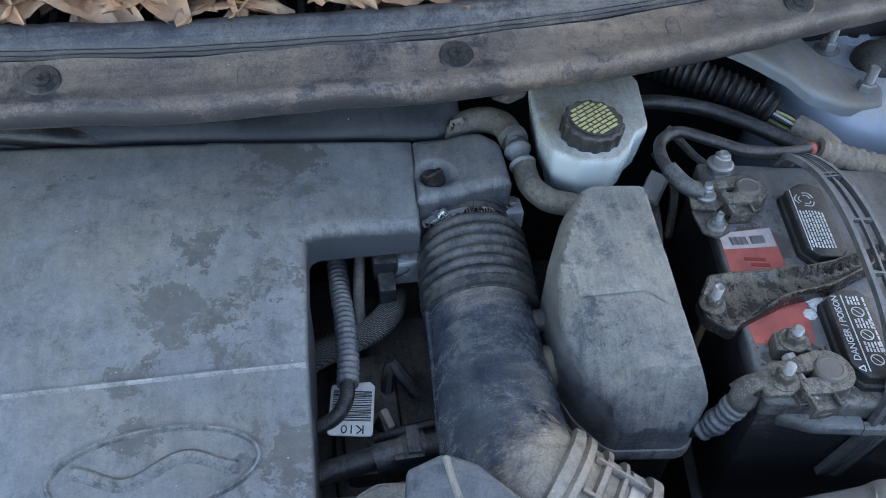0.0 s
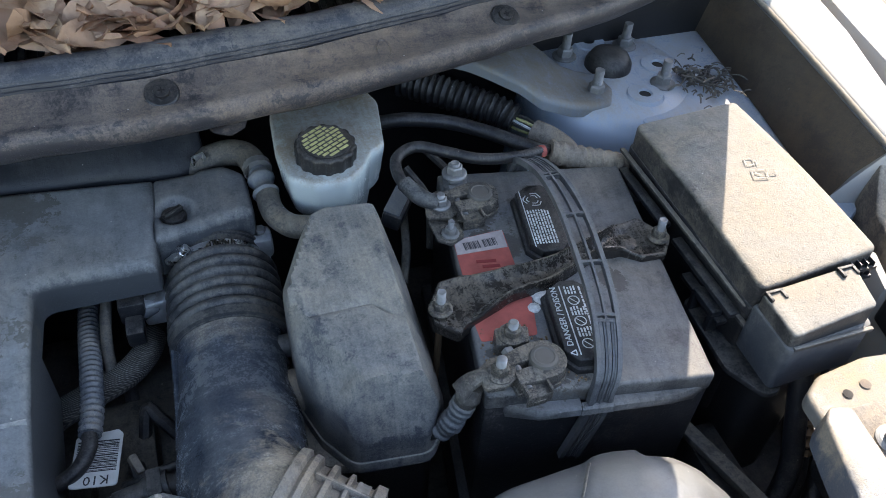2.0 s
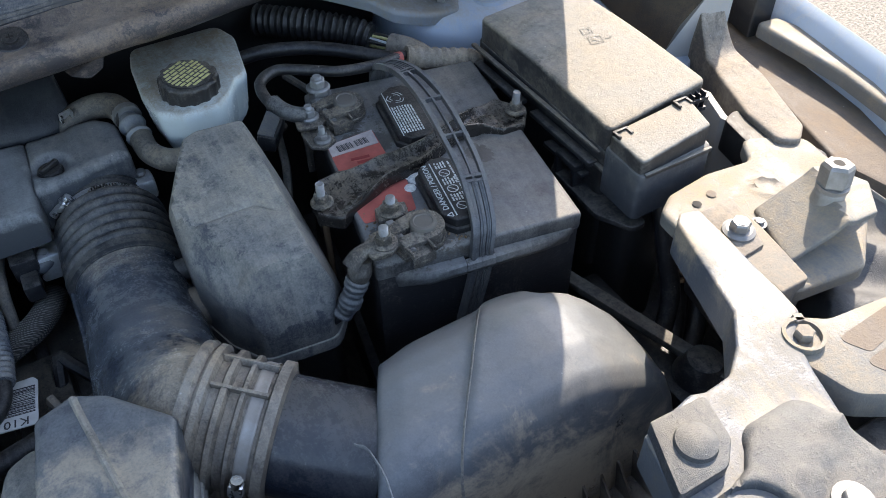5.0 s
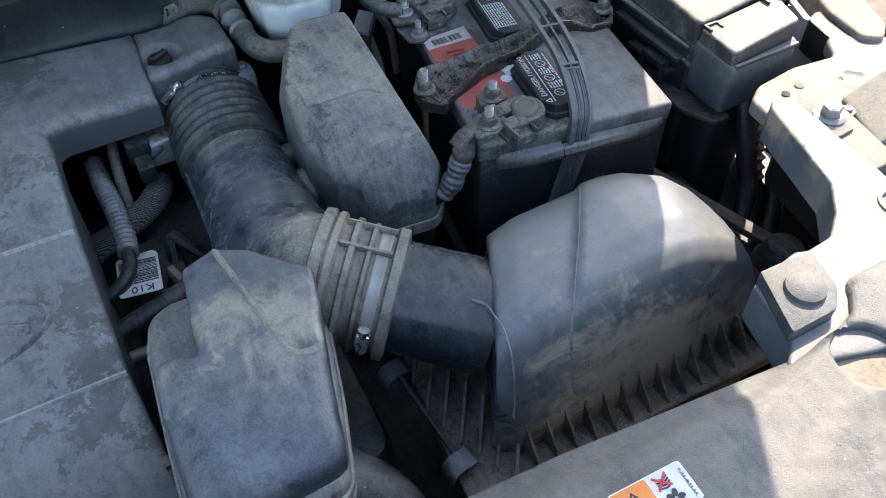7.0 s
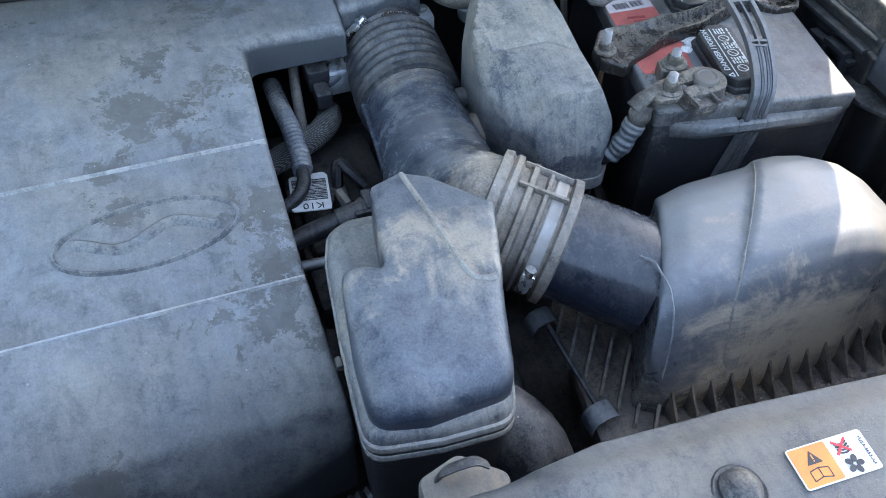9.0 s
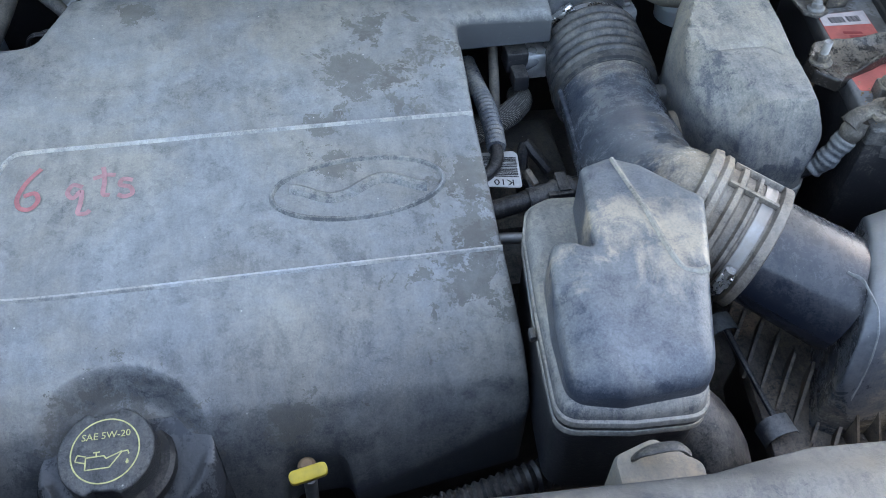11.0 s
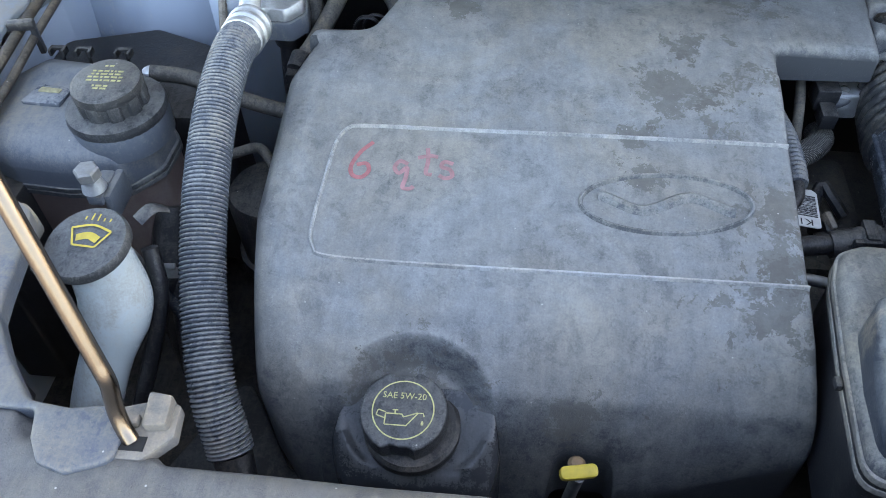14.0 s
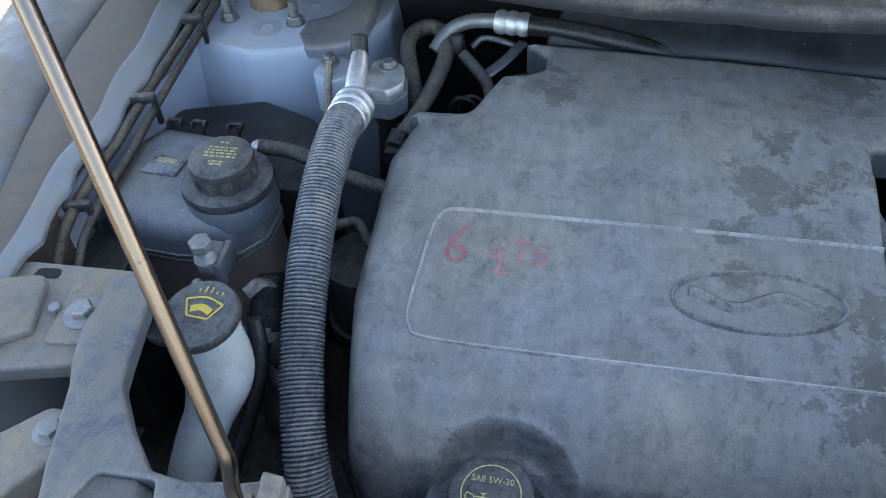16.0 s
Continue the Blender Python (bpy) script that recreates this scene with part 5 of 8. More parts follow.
for k, y0, y1 in ((0, 0.004, 0.104), (1, -0.131, -0.036)):
    def cap_ring(grow):
        g = grow
        return rounded([(-0.030 - g, y0 + 0.013 - g * 0.4), (-0.019 - g * 0.4, y0 - g), (0.001 + g * 0.4, y0 - g), (0.009 + g, y0 + 0.010), (0.009 + g, y1 - 0.008), (0.000 + g * 0.4, y1 + g), (-0.014, y1 + g), (-0.030 - g, y1 - 0.012 + g * 0.4)], 0.002)
    vc = part("vent_cap", W(join(prism(cap_ring(0.0), 0.1955, 0.2055, 0.0022, 3), prism(cap_ring(0.0035), 0.1885, 0.1960, 0.002, 2))), M_DARK, batt, "black vent cap with pale print", sharp=30)
    top = BM @ Matrix.Translation((-0.0105, (y0 + y1) / 2, 0.2057)) @ pose(0, 0, 0, 0, 0, 90)
    if k:
        lettering("DANGER / POISON", 0.0084, M_WPRINT, vc, top @ pose(0.004, 0.0125, 0), "pale DANGER / POISON print", "warning_print", 0.98)
        part("rule_line", moved(strip([(-0.042, 0.0062), (0.040, 0.0062)], 0.0013, flat0, 0.0003), top), M_WPRINT, vc)
        part("warning_triangle", moved(seg_strip([(-0.042, 0.0095), (-0.036, 0.0095), (-0.039, 0.0150), (-0.042, 0.0095)], 0.0012), top), M_WPRINT, vc)
        for cx in (-0.030, -0.004, 0.021):
            part("warning_pictogram", moved(join(strip([(cx + 0.0052 * math.cos(a), -0.0035 + 0.0052 * math.sin(a)) for a in np.linspace(0, 2 * math.pi, 17)], 0.0011, flat0, 0.0004), seg_strip([(cx - 0.0035, -0.007), (cx + 0.0035, 0.000)], 0.0009)), top), M_WPRINT, vc)
        rng = [(-0.022, -0.011, 5, 0.0015), (0.003, 0.014, 5, 0.0015), (0.029, 0.040, 4, 0.0015), (-0.038, 0.038, 1, -0.0125)]
    else:
        rng = [(-0.040, 0.010, 8, 0.0125)]
        part("rule_line", moved(strip([(-0.044, 0.0152), (0.040, 0.0152)], 0.0011, flat0, 0.0003), top), M_WPRINT, vc)
        for turn in range(3):
            a = math.radians(90 + 120 * turn)
            part("recycling_print", moved(join(*(strip([(0.026 + r * math.cos(a - 0.8), 0.003 + r * math.sin(a - 0.8)), (0.026 + r * 1.12 * math.cos(a), 0.003 + r * 1.12 * math.sin(a)), (0.026 + r * math.cos(a + 0.7), 0.003 + r * math.sin(a + 0.7))], 0.0012, flat0, 0.0003) for r in (0.0058, 0.0092))), top), M_WPRINT, vc)
    for x0, x1, rows_n, ystart in rng:
        for r in range(rows_n):
            yy = ystart - 0.0030 * r
            x, words = x0, []
            while x < x1 - 0.002:
                ln = min(random.uniform(0.002, 0.0065), x1 - x)
                words.append(strip([(x, yy), (x + ln, yy)], 0.0018, flat0, 0.0003))
                x += ln + 0.0010
            part("print_line", moved(join(*words), top), M_WPRINT, vc)
for k, pts in enumerate(([(-0.1015, -0.008), (-0.047, 0.002), (-0.050, 0.054), (-0.1035, 0.042)], [(-0.098, -0.090), (-0.045, -0.087), (-0.040, -0.039), (-0.058, -0.038), (-0.101, -0.066)])):
    lab = part("red_label", W(prism(rounded(pts, 0.003), 0.1895, 0.1904, 0)), M_RED, batt, "faded red sticker")
    if not k:
        part("white_field", W(prism([(-0.1025, 0.021), (-0.0495, 0.028), (-0.0505, 0.053), (-0.1030, 0.0415)], 0.1904, 0.1908, 0)), plain("grimy_white_paper", (0.42, 0.36, 0.34), 0.8, 0.25), lab, "grimy white barcode field")
        bars = [moved(box(0.0017 * i, 0.0006 + 0.0017 * i + 0.0006 * (i % 3 == 0), 0, 0.0105, 0, 0.0003, 0), pose(-0.093, 0.0265, 0.1908, 0, 0, 9)) for i in range(21) if i not in (10, 11)]
        part("barcode", W(join(*bars)), M_INK, lab)
        part("printed_mark", W(join(box(-0.085, -0.065, 0.008, 0.012, 0.1904, 0.1908, 0), box(-0.080, -0.062, 0.001, 0.005, 0.1904, 0.1908, 0))), plain("dark_red_print", (0.25, 0.03, 0.03), 0.7), lab)
crust, rnd_b = [], random.Random(31)
for _ in range(26):
    r = rnd_b.uniform(0.003, 0.007)
    crust.append(moved(lathe([(r, 0), (r * 0.9, r * 0.2), (r * 0.5, r * 0.38), (0, r * 0.4)], 8), pose(-0.031 + rnd_b.gauss(0, 0.0055), -0.040 + rnd_b.gauss(0, 0.006), 0.190, rnd_b.uniform(-8, 8), rnd_b.uniform(-8, 8), rnd_b.uniform(0, 90))))
part("white_residue", W(join(*crust)), plain("white_crust", (0.62, 0.62, 0.60), 0.9, 0.3, 0.0, 300.0), batt, "crusted white residue")
# carrying strap: a flat moulded band with openings over the middle
HL = [(-0.012, 0.151, 0.150), (-0.013, 0.152, 0.186), (-0.010, 0.134, 0.216), (0.003, 0.090, 0.231), (0.010, 0.030, 0.236), (0.0105, -0.040, 0.234), (0.009, -0.095, 0.226), (0.0035, -0.140, 0.206), (-0.002, -0.1525, 0.182), (-0.004, -0.1530, 0.150), (-0.016, -0.1525, 0.085)]


def strap():
    line = spline(HL, 84)
    bm = bmesh.new()

    def bar(rows):
        rings = [[bm.verts.new(c + s * u + w * h) for u, h in ((-1, -1), (1, -1), (1, 1), (-1, 1))] for c, s, w in rows]
        for a, b in zip(rings, rings[1:]):
            for k in range(4):
                bm.faces.new((a[k], a[(k + 1) % 4], b[(k + 1) % 4], b[k]))
        bm.faces.new(rings[0])
        bm.faces.new(rings[-1][::-1])

    place = []
    for i, c in enumerate(line):
        d = (line[min(i + 1, 84)] - line[max(i - 1, 0)]).normalized()
        side = Vector((1, 0.06, 0))
        side = (side - d * side.dot(d)).normalized()
        place.append((c, side, side.cross(d).normalized()))
    wide = [0.0105 + 0.0034 * math.exp(-(((i - 38) / 22) ** 2)) for i in range(85)]
    for side in (-1, 1):
        bar([(c + s * side * (wide[i] - 0.0020), s * 0.0021, w * 0.0034) for i, (c, s, w) in enumerate(place)])
    for a, b in ((0, 21), (55, 84)):
        for u in (-0.55, 0.0, 0.55):
            bar([(place[i][0] + place[i][1] * (u * wide[i]), place[i][1] * (0.24 * wide[i]), place[i][2] * 0.0014) for i in range(a, b + 1)])
            bar([(place[i][0] + place[i][1] * (u * wide[i]), place[i][1] * (0.06 * wide[i]), place[i][2] * 0.0024) for i in range(a, b + 1)])
    for i in (21, 22, 33, 44, 54, 55):
        c, s, w = place[i]
        d = s.cross(w)
        bar([(c - s * wide[i] * 0.9, d * 0.0022, w * 0.0026), (c - s * wide[i] * 0.3, d * 0.0013, w * 0.0024), (c + s * wide[i] * 0.3, d * 0.0013, w * 0.0024), (c + s * wide[i] * 0.9, d * 0.0022, w * 0.0026)])
    bar([(c, s * 0.0011, w * 0.0022) for c, s, w in place[20:57]])
    bmesh.ops.recalc_face_normals(bm, faces=bm.faces[:])
    return bm


part("carry_strap", W(strap()), M_STRAP, batt, "dusty black rubber carry strap", sharp=60)


def clamp_piece(name, bm, parent, label="", mat=None):
    return part(name, W(bm), mat or M_CLAMP, parent, label, sharp=30)


def terminal(px, py, turn, label):
    """A stamped clamp round a lead post: an open ring with two jaws, a folded ear and a cross bolt."""
    m = pose(px, py, 0, 0, 0, turn)
    L = lambda bm: moved(bm, m)
    ring = [(-0.034, 0.0030), (-0.036, 0.0145), (-0.016, 0.0195)] + [(0.0205 * math.cos(a), 0.0205 * math.sin(a)) for a in np.linspace(1.75, -1.75, 15)] + [(-0.014, -0.0200), (-0.031, -0.0185), (-0.031, -0.0030), (-0.0120, -0.0030), (-0.0120, 0.0030)]
    cl = clamp_piece("cable_clamp", L(join(prism(ring, 0.1945, 0.2075, 0.0016), prism([(x * 1.06, y * 1.08) for x, y in ring], 0.1905, 0.1945, 0.001))), batt, label)
    part("terminal_post", W(L(lathe([(0.0132, 0.1905), (0.0132, 0.2085), (0.0122, 0.2105), (0.0095, 0.2112), (0.0085, 0.2104), (0, 0.2106)], 24))), M_LEAD, cl, "grey lead post")
    clamp_piece("folded_ear", L(join(box(-0.030, -0.006, -0.0300, -0.0185, 0.2000, 0.2025, 0.0008), box(-0.030, -0.006, -0.0318, -0.0295, 0.1905, 0.2025, 0.0006), box(-0.030, -0.0275, -0.0318, -0.0185, 0.2025, 0.2065, 0.0005), box(-0.0085, -0.006, -0.0318, -0.0185, 0.2025, 0.2065, 0.0005), box(-0.024, -0.012, -0.0325, -0.0310, 0.1905, 0.196, 0.0004))), cl)
    clamp_piece("cross_bolt", L(join(tube([(-0.024, -0.022, 0.2015), (-0.024, 0.0, 0.2015), (-0.024, 0.022, 0.2015)], 0.0034, 4, 8), hexnut(0.0062, 0.006, aim((-0.024, 0.017, 0.2015), (0, 1, 0))))), cl, mat=M_STEEL)
    return cl


c1 = terminal(-0.068, 0.0925, 12, "corroded positive battery clamp")
c2 = terminal(-0.051, -0.1265, 14, "corroded negative battery clamp")
clamp_piece("cable_plate", prism(rounded([(-0.128, 0.066), (-0.127, 0.097), (-0.112, 0.108), (-0.092, 0.106), (-0.091, 0.076), (-0.104, 0.064)], 0.005), 0.1985, 0.2015, 0.0008), c1, "green-tinged cable plate")
clamp_piece("cable_barrel", tube([(-0.139, 0.108, 0.206), (-0.130, 0.099, 0.205), (-0.116, 0.090, 0.203)], lambda t: 0.0098 - 0.003 * t, 10, 12, flat=0.62), c1, "crimped cable lug")
clamp_piece("post_block", join(prism(rounded([(-0.104, 0.108), (-0.078, 0.112), (-0.076, 0.130), (-0.102, 0.130)], 0.003), 0.192, 0.204, 0.002), prism(rounded([(-0.098, 0.112), (-0.082, 0.114), (-0.081, 0.124), (-0.097, 0.124)], 0.003), 0.204, 0.213, 0.002)), c1, mat=M_STEEL)
clamp_piece("stud_plate", prism(rounded([(-0.126, 0.072), (-0.096, 0.074), (-0.091, 0.044), (-0.106, 0.033), (-0.120, 0.040)], 0.005), 0.1915, 0.1945, 0.001), c1)
for par, at, tall, r in ((c1, (-0.091, 0.121, 0.212), 0.015, 0.0088), (c1, (-0.111, 0.085, 0.2015), 0.015, 0.0072), (c1, (-0.1055, 0.048, 0.1945), 0.017, 0.0060), (c2, (-0.073, -0.096, 0.2045), 0.018, 0.0082), (c2, (-0.092, -0.137, 0.206), 0.020, 0.0080)):
    stud(par, BM @ Vector(at), tall, r, M_CLAMP if par is c2 else M_STEEL, M_STEEL)
clamp_piece("stud_block", join(prism(rounded([(-0.089, -0.107), (-0.058, -0.105), (-0.056, -0.086), (-0.087, -0.086)], 0.003), 0.190, 0.2045, 0.002)), c2)
clamp_piece("cable_plate", prism(rounded([(-0.108, -0.153), (-0.110, -0.130), (-0.098, -0.120), (-0.078, -0.116), (-0.077, -0.142), (-0.090, -0.152)], 0.006), 0.2015, 0.2060, 0.001), c2, "dirt-crusted cable plate")
clamp_piece("cable_barrel", tube([(-0.127, -0.143, 0.192), (-0.118, -0.139, 0.200), (-0.102, -0.136, 0.2055)], lambda t: 0.0098 - 0.003 * t, 10, 12, flat=0.62), c2, "crimped cable lug")
grit = []
random.seed(5)
for _ in range(160):
    x, y = random.uniform(-0.1, 0.0), random.uniform(-0.143, -0.075)
    s = random.uniform(0.0005, 0.0016)
    grit.append(moved(lathe([(s, 0), (s * 0.6, s), (0, s)], 5), Matrix.Translation((x, y, 0.190))))
part("grit", W(join(*grit)), M_RUST, batt, "brown grit")
tagged(batt, "black car battery with rubber strap and corroded terminals", "battery")

# hold-down bar across the battery
hold = thing("battery_hold_down", BM @ Vector((0, 0, 0.193)))
HD = rounded([(-0.141, -0.046), (-0.139, -0.068), (-0.117, -0.083), (-0.107, -0.074), (-0.068, -0.051), (-0.018, -0.032), (0.032, -0.004), (0.062, 0.004), (0.082, -0.006), (0.108, -0.003), (0.120, 0.019), (0.108, 0.036), (0.094, 0.053), (0.062, 0.042), (0.032, 0.018), (-0.009, 0.000), (-0.047, -0.010), (-0.078, -0.016), (-0.104, -0.014), (-0.128, -0.019)], 0.006)
HD_RIM = [tuple(p) for p in HD]


def hd_z(x, y):
    d = float(edge_distance(np.array([(x, y)]), HD_RIM)[0][0])
    w = y - (-0.040 + 0.26 * (x + 0.1))
    middle = max(0.0, 1 - abs(x + 0.01) / 0.085)
    lip = 0.0120 * ridge(d - 0.002, 0.0038) * (0.20 + 0.80 * min(1.0, 2.5 * middle))
    dish = 0.0035 * max(0, 1 - math.hypot((x + 0.105) / 0.040, (y + 0.045) / 0.026)) + 0.003 * ridge(math.hypot(x - 0.075, y - 0.022) - 0.011, 0.003)
    return 0.1965 + lip - dish + 0.0018 * math.sin(x * 46 + 30 * y)


part("bar", W(sheet(HD, hd_z, 0.0035, 0.003, 0.010)), M_HOLD, hold, "dust-covered ribbed bar")
for x, y, z in ((-0.131, -0.055, 0.1985), (0.1065, 0.020, 0.1985)):
    stud(hold, BM @ Vector((x, y, z)), 0.024, 0.0075, M_CLAMP, M_STEEL)
    part("long_bolt", W(tube([(x, y, z), (x, y, 0.10), (x - 0.003, y, 0.02)], 0.0035, 6, 8)), M_RUST, hold)
tagged(hold, "dusty black battery hold-down bar with steel nuts", "hold-down bar")
# battery tray
solo("battery_tray", W(box(-0.115, 0.125, -0.165, 0.16, -0.06, 0.0, 0.006)), M_DARK, "black plastic battery tray", "battery tray")

# ---- fuse box ----
fb = thing("fuse_box", (0.67, 0.44, 0.72))
FBO = rounded([(0.604, 0.318), (0.735, 0.324), (0.738, 0.572), (0.612, 0.574)], 0.009)


def scaled(pts, k, cx, cy):
    return [(cx + (p[0] - cx) * k, cy + (p[1] - cy) * k) for p in pts]


fb_z = lambda x, y: 0.938 + 0.10 * (x - 0.61) * 0.9 + 0.004 * math.sin((y - 0.32) * 12)
lid = part("lid", sheet(FBO, fb_z, 0.008, 0.0035, bottom=0.905), M_LIDDUST, fb, "dust-coated flat lid")
part("lid_rim", prism(scaled(FBO, 1.02, 0.67, 0.445), 0.898, 0.910, 0.002), M_PLASTIC, fb)
front_out = rounded([(0.600, 0.262), (0.690, 0.268), (0.702, 0.316), (0.602, 0.315)], 0.006)
part("front_lid", sheet(front_out, lambda x, y: fb_z(x, 0.32) - 0.001, 0.006, 0.0025, bottom=0.918), M_LIDDUST, fb, "small dusty front lid")
part("front_case", prism(rounded([(0.597, 0.258), (0.694, 0.263), (0.706, 0.318), (0.599, 0.318)], 0.008), 0.865, 0.920, 0.004), M_PANEL, fb, "tan-dusted front end")
part("case", prism(scaled(FBO, 0.98, 0.67, 0.445), 0.74, 0.90, 0.003), M_DARK, fb)
part("lower_case", prism(rounded([(0.612, 0.275), (0.68, 0.28), (0.72, 0.34), (0.72, 0.55), (0.62, 0.56)], 0.02), 0.60, 0.866, 0.003), M_DARK, fb)
part("side_ledge", prism(rounded([(0.585, 0.30), (0.605, 0.262), (0.625, 0.262), (0.622, 0.40), (0.590, 0.39)], 0.012), 0.842, 0.848, 0.002), M_PLASTIC, fb)
for k, (y0, y1, z0) in enumerate(((0.33, 0.44, 0.885), (0.46, 0.56, 0.885), (0.34, 0.41, 0.862))):
    part("side_rib", box(0.594, 0.606, y0, y1, z0, z0 + 0.006, 0.0015), M_PLASTIC, fb)
for y in (0.365, 0.535):
    clip = part("side_clip", join(box(0.590, 0.604, y - 0.018, y + 0.018, 0.868, 0.876, 0.002), box(0.590, 0.604, y - 0.018, y - 0.012, 0.845, 0.87, 0.001), box(0.590, 0.604, y + 0.012, y + 0.018, 0.845, 0.87, 0.001)), M_PLASTIC, fb)
for x, y in ((0.612, 0.312), (0.690, 0.314)):
    zz = fb_z(x, y)
    part("latch", join(box(x - 0.009, x + 0.009, y - 0.0015, y + 0.0015, zz - 0.006, zz + 0.002, 0.0005), box(x - 0.009, x - 0.006, y - 0.010, y + 0.001, zz - 0.004, zz + 0.0018, 0.0005), box(x + 0.006, x + 0.009, y - 0.010, y + 0.001, zz - 0.004, zz + 0.0018, 0.0005)), M_DARK, fb)
for y0, y1, z0 in ((0.325, 0.575, 0.903), (0.300, 0.345, 0.885)):
    part("case_bead", box(0.6005, 0.6065, y0, y1, z0, z0 + 0.004, 0.001), M_LIDDUST, fb)
part("front_lip", box(0.604, 0.690, 0.2585, 0.2625, 0.9165, 0.9215, 0.0012), M_LIDDUST, fb)
part("side_lattice", join(*(box(0.705 + 0.008 * i, 0.7065 + 0.008 * i, 0.316, 0.325, 0.918, 0.940, 0) for i in range(4)), box(0.703, 0.734, 0.315, 0.318, 0.930, 0.934, 0), box(0.703, 0.734, 0.3155, 0.3185, 0.917, 0.921, 0)), M_PLASTIC, fb)
sym = [seg_strip(q, 0.0009) for q in ([(0, 0), (0.010, 0), (0.010, 0.009), (0, 0.009), (0, 0)], [(0.002, 0.006), (0.006, 0.004), (0.004, 0.004), (0.008, 0.002)], [(0.011, 0.004), (0.017, 0.004), (0.017, 0.008)], [(-0.002, 0.014), (-0.002, 0.022), (0.004, 0.022), (0.004, 0.015), (-0.002, 0.014)], [(0.004, 0.022), (0.006, 0.019), (0.006, 0.014)])]
mm = pose(0.678, 0.445, fb_z(0.685, 0.458) + 0.0012, 0, -5, -18) @ Matrix.Scale(1.45, 4)
part("moulded_symbol", moved(join(*sym), mm), M_DARK, fb)
tagged(fb, "black fuse box with dusty lid half in sun", "fuse box")

# ---- brake fluid reservoir ----
mc = thing("brake_fluid_reservoir", (0.285, 0.645, 0.84))
MO = rounded([(0.224, 0.700), (0.219, 0.640), (0.224, 0.592), (0.248, 0.574), (0.284, 0.572), (0.304, 0.590), (0.316, 0.610), (0.334, 0.622), (0.348, 0.700), (0.338, 0.735), (0.232, 0.735)], [0.012, 0, 0.016, 0.016, 0.016, 0.012, 0.010, 0.016, 0.02, 0.016, 0.016])
body = [[(0.283 + (p.x - 0.283) * k, 0.655 + (p.y - 0.655) * k, z) for p in resample(MO, 0.006)] for k, z in ((0.66, 0.838), (0.72, 0.862), (0.84, 0.872), (0.90, 0.880), (0.915, 0.888), (0.93, 0.890), (0.955, 0.904), (1.0, 0.922), (0.995, 0.928), (0.975, 0.9315), (0.94, 0.9325))]
part("tank", loft(body), M_WHITETANK, mc, "milky white plastic tank", sharp=60)
part("neck", lathe([(0.030, 0.932), (0.030, 0.940)], 30, at=(0.268, 0.616, 0)), M_WHITETANK, mc)
fl = []
for k in range(96):
    a = 2 * math.pi * k / 96
    r = 0.0312 + 0.0009 * min(1, max(-1, 3 * math.sin(a * 14)))
    fl.append((r * math.cos(a), r * math.sin(a)))
tiltc = pose(0.268, 0.615, 0.931, 3, 2, 0)
mcap = part("cap", moved(prism(fl, 0, 0.021, 0.004, 3), tiltc), M_DARK, mc, "black ribbed screw cap")
part("cap_face", moved(lathe([(0.0262, 0.0205), (0.0262, 0.0222), (0.025, 0.0228), (0, 0.0228)], 36), tiltc), M_DARK, mcap)
bars, tt = [], tiltc @ pose(0, 0, 0.0229, 0, 0, 32)
random.seed(11)
for r in range(9):
    y = 0.0200 - 0.0050 * r
    hw = math.sqrt(max(0, 0.0240**2 - y * y))
    x = -hw
    while x < hw - 0.003:
        ln = min(random.uniform(0.004, 0.012), hw - x)
        bars.append(strip([(x, y), (x + ln, y)], 0.0033, flat0, 0.0002))
        x += ln + 0.0014
part("yellow_print", moved(join(*bars), tt), M_YPRINT, mcap, "yellow print on the cap")
part("lower_plug", lathe([(0.030, 0.80), (0.034, 0.845)], 20, at=(0.288, 0.655, 0)), M_WHITETANK, mc)
tagged(mc, "milky brake fluid reservoir with black yellow-printed cap", "fluid reservoir")

# ---- front panel over the radiator ----
panel = thing("radiator_cover_panel", (-0.1, -0.06, 0.90))
PO = [(-0.668, 0.024), (-0.650, 0.034), (-0.598, 0.036), (-0.55, 0.045), (-0.500, 0.004), (-0.43, 0.006), (-0.30, 0.006), (0.035, -0.012), (0.060, -0.008), (0.105, -0.004), (0.200, -0.010), (0.353, -0.026), (0.389, -0.030), (0.426, -0.030), (0.443, -0.025), (0.455, -0.013), (0.463, 0.007), (0.512, 0.006),
      (0.530, -0.03), (0.55, -0.16), (0.35, -0.22), (-0.10, -0.25), (-0.45, -0.22), (-0.66, -0.14), (-0.680, -0.03)]


def panel_z(x, y):
    back = lerp_table(x, [(-0.72, 0.30), (-0.65, 0.12), (-0.6, 0.03), (-0.3, 0.006), (0.1, -0.006), (0.35, -0.028), (0.40, -0.02), (0.47, 0.012), (0.52, 0.012), (0.55, -0.04)])
    d = back - y
    z = 0.932 + 0.012 * max(0, min(1, (d - 0.006) / 0.014)) - 0.09 * max(0, d - 0.11) ** 1.2
    g = (x - 0.38) * 0.365 - (y + 0.091) * 0.931
    q = math.hypot(x - 0.425, y + 0.058)
    clear = max(0, min(1, (q - 0.027) / 0.008)) * (x > 0.15)
    z -= (0.005 * max(0, min(1, g / 0.007)) - 0.004 * ridge(g + 0.004, 0.004) + 0.005 * ridge(g - 0.040, 0.005)) * clear
    z -= 0.014 * (1 - 1 / (1 + math.exp((0.0248 - q) / 0.0007)))
    return z


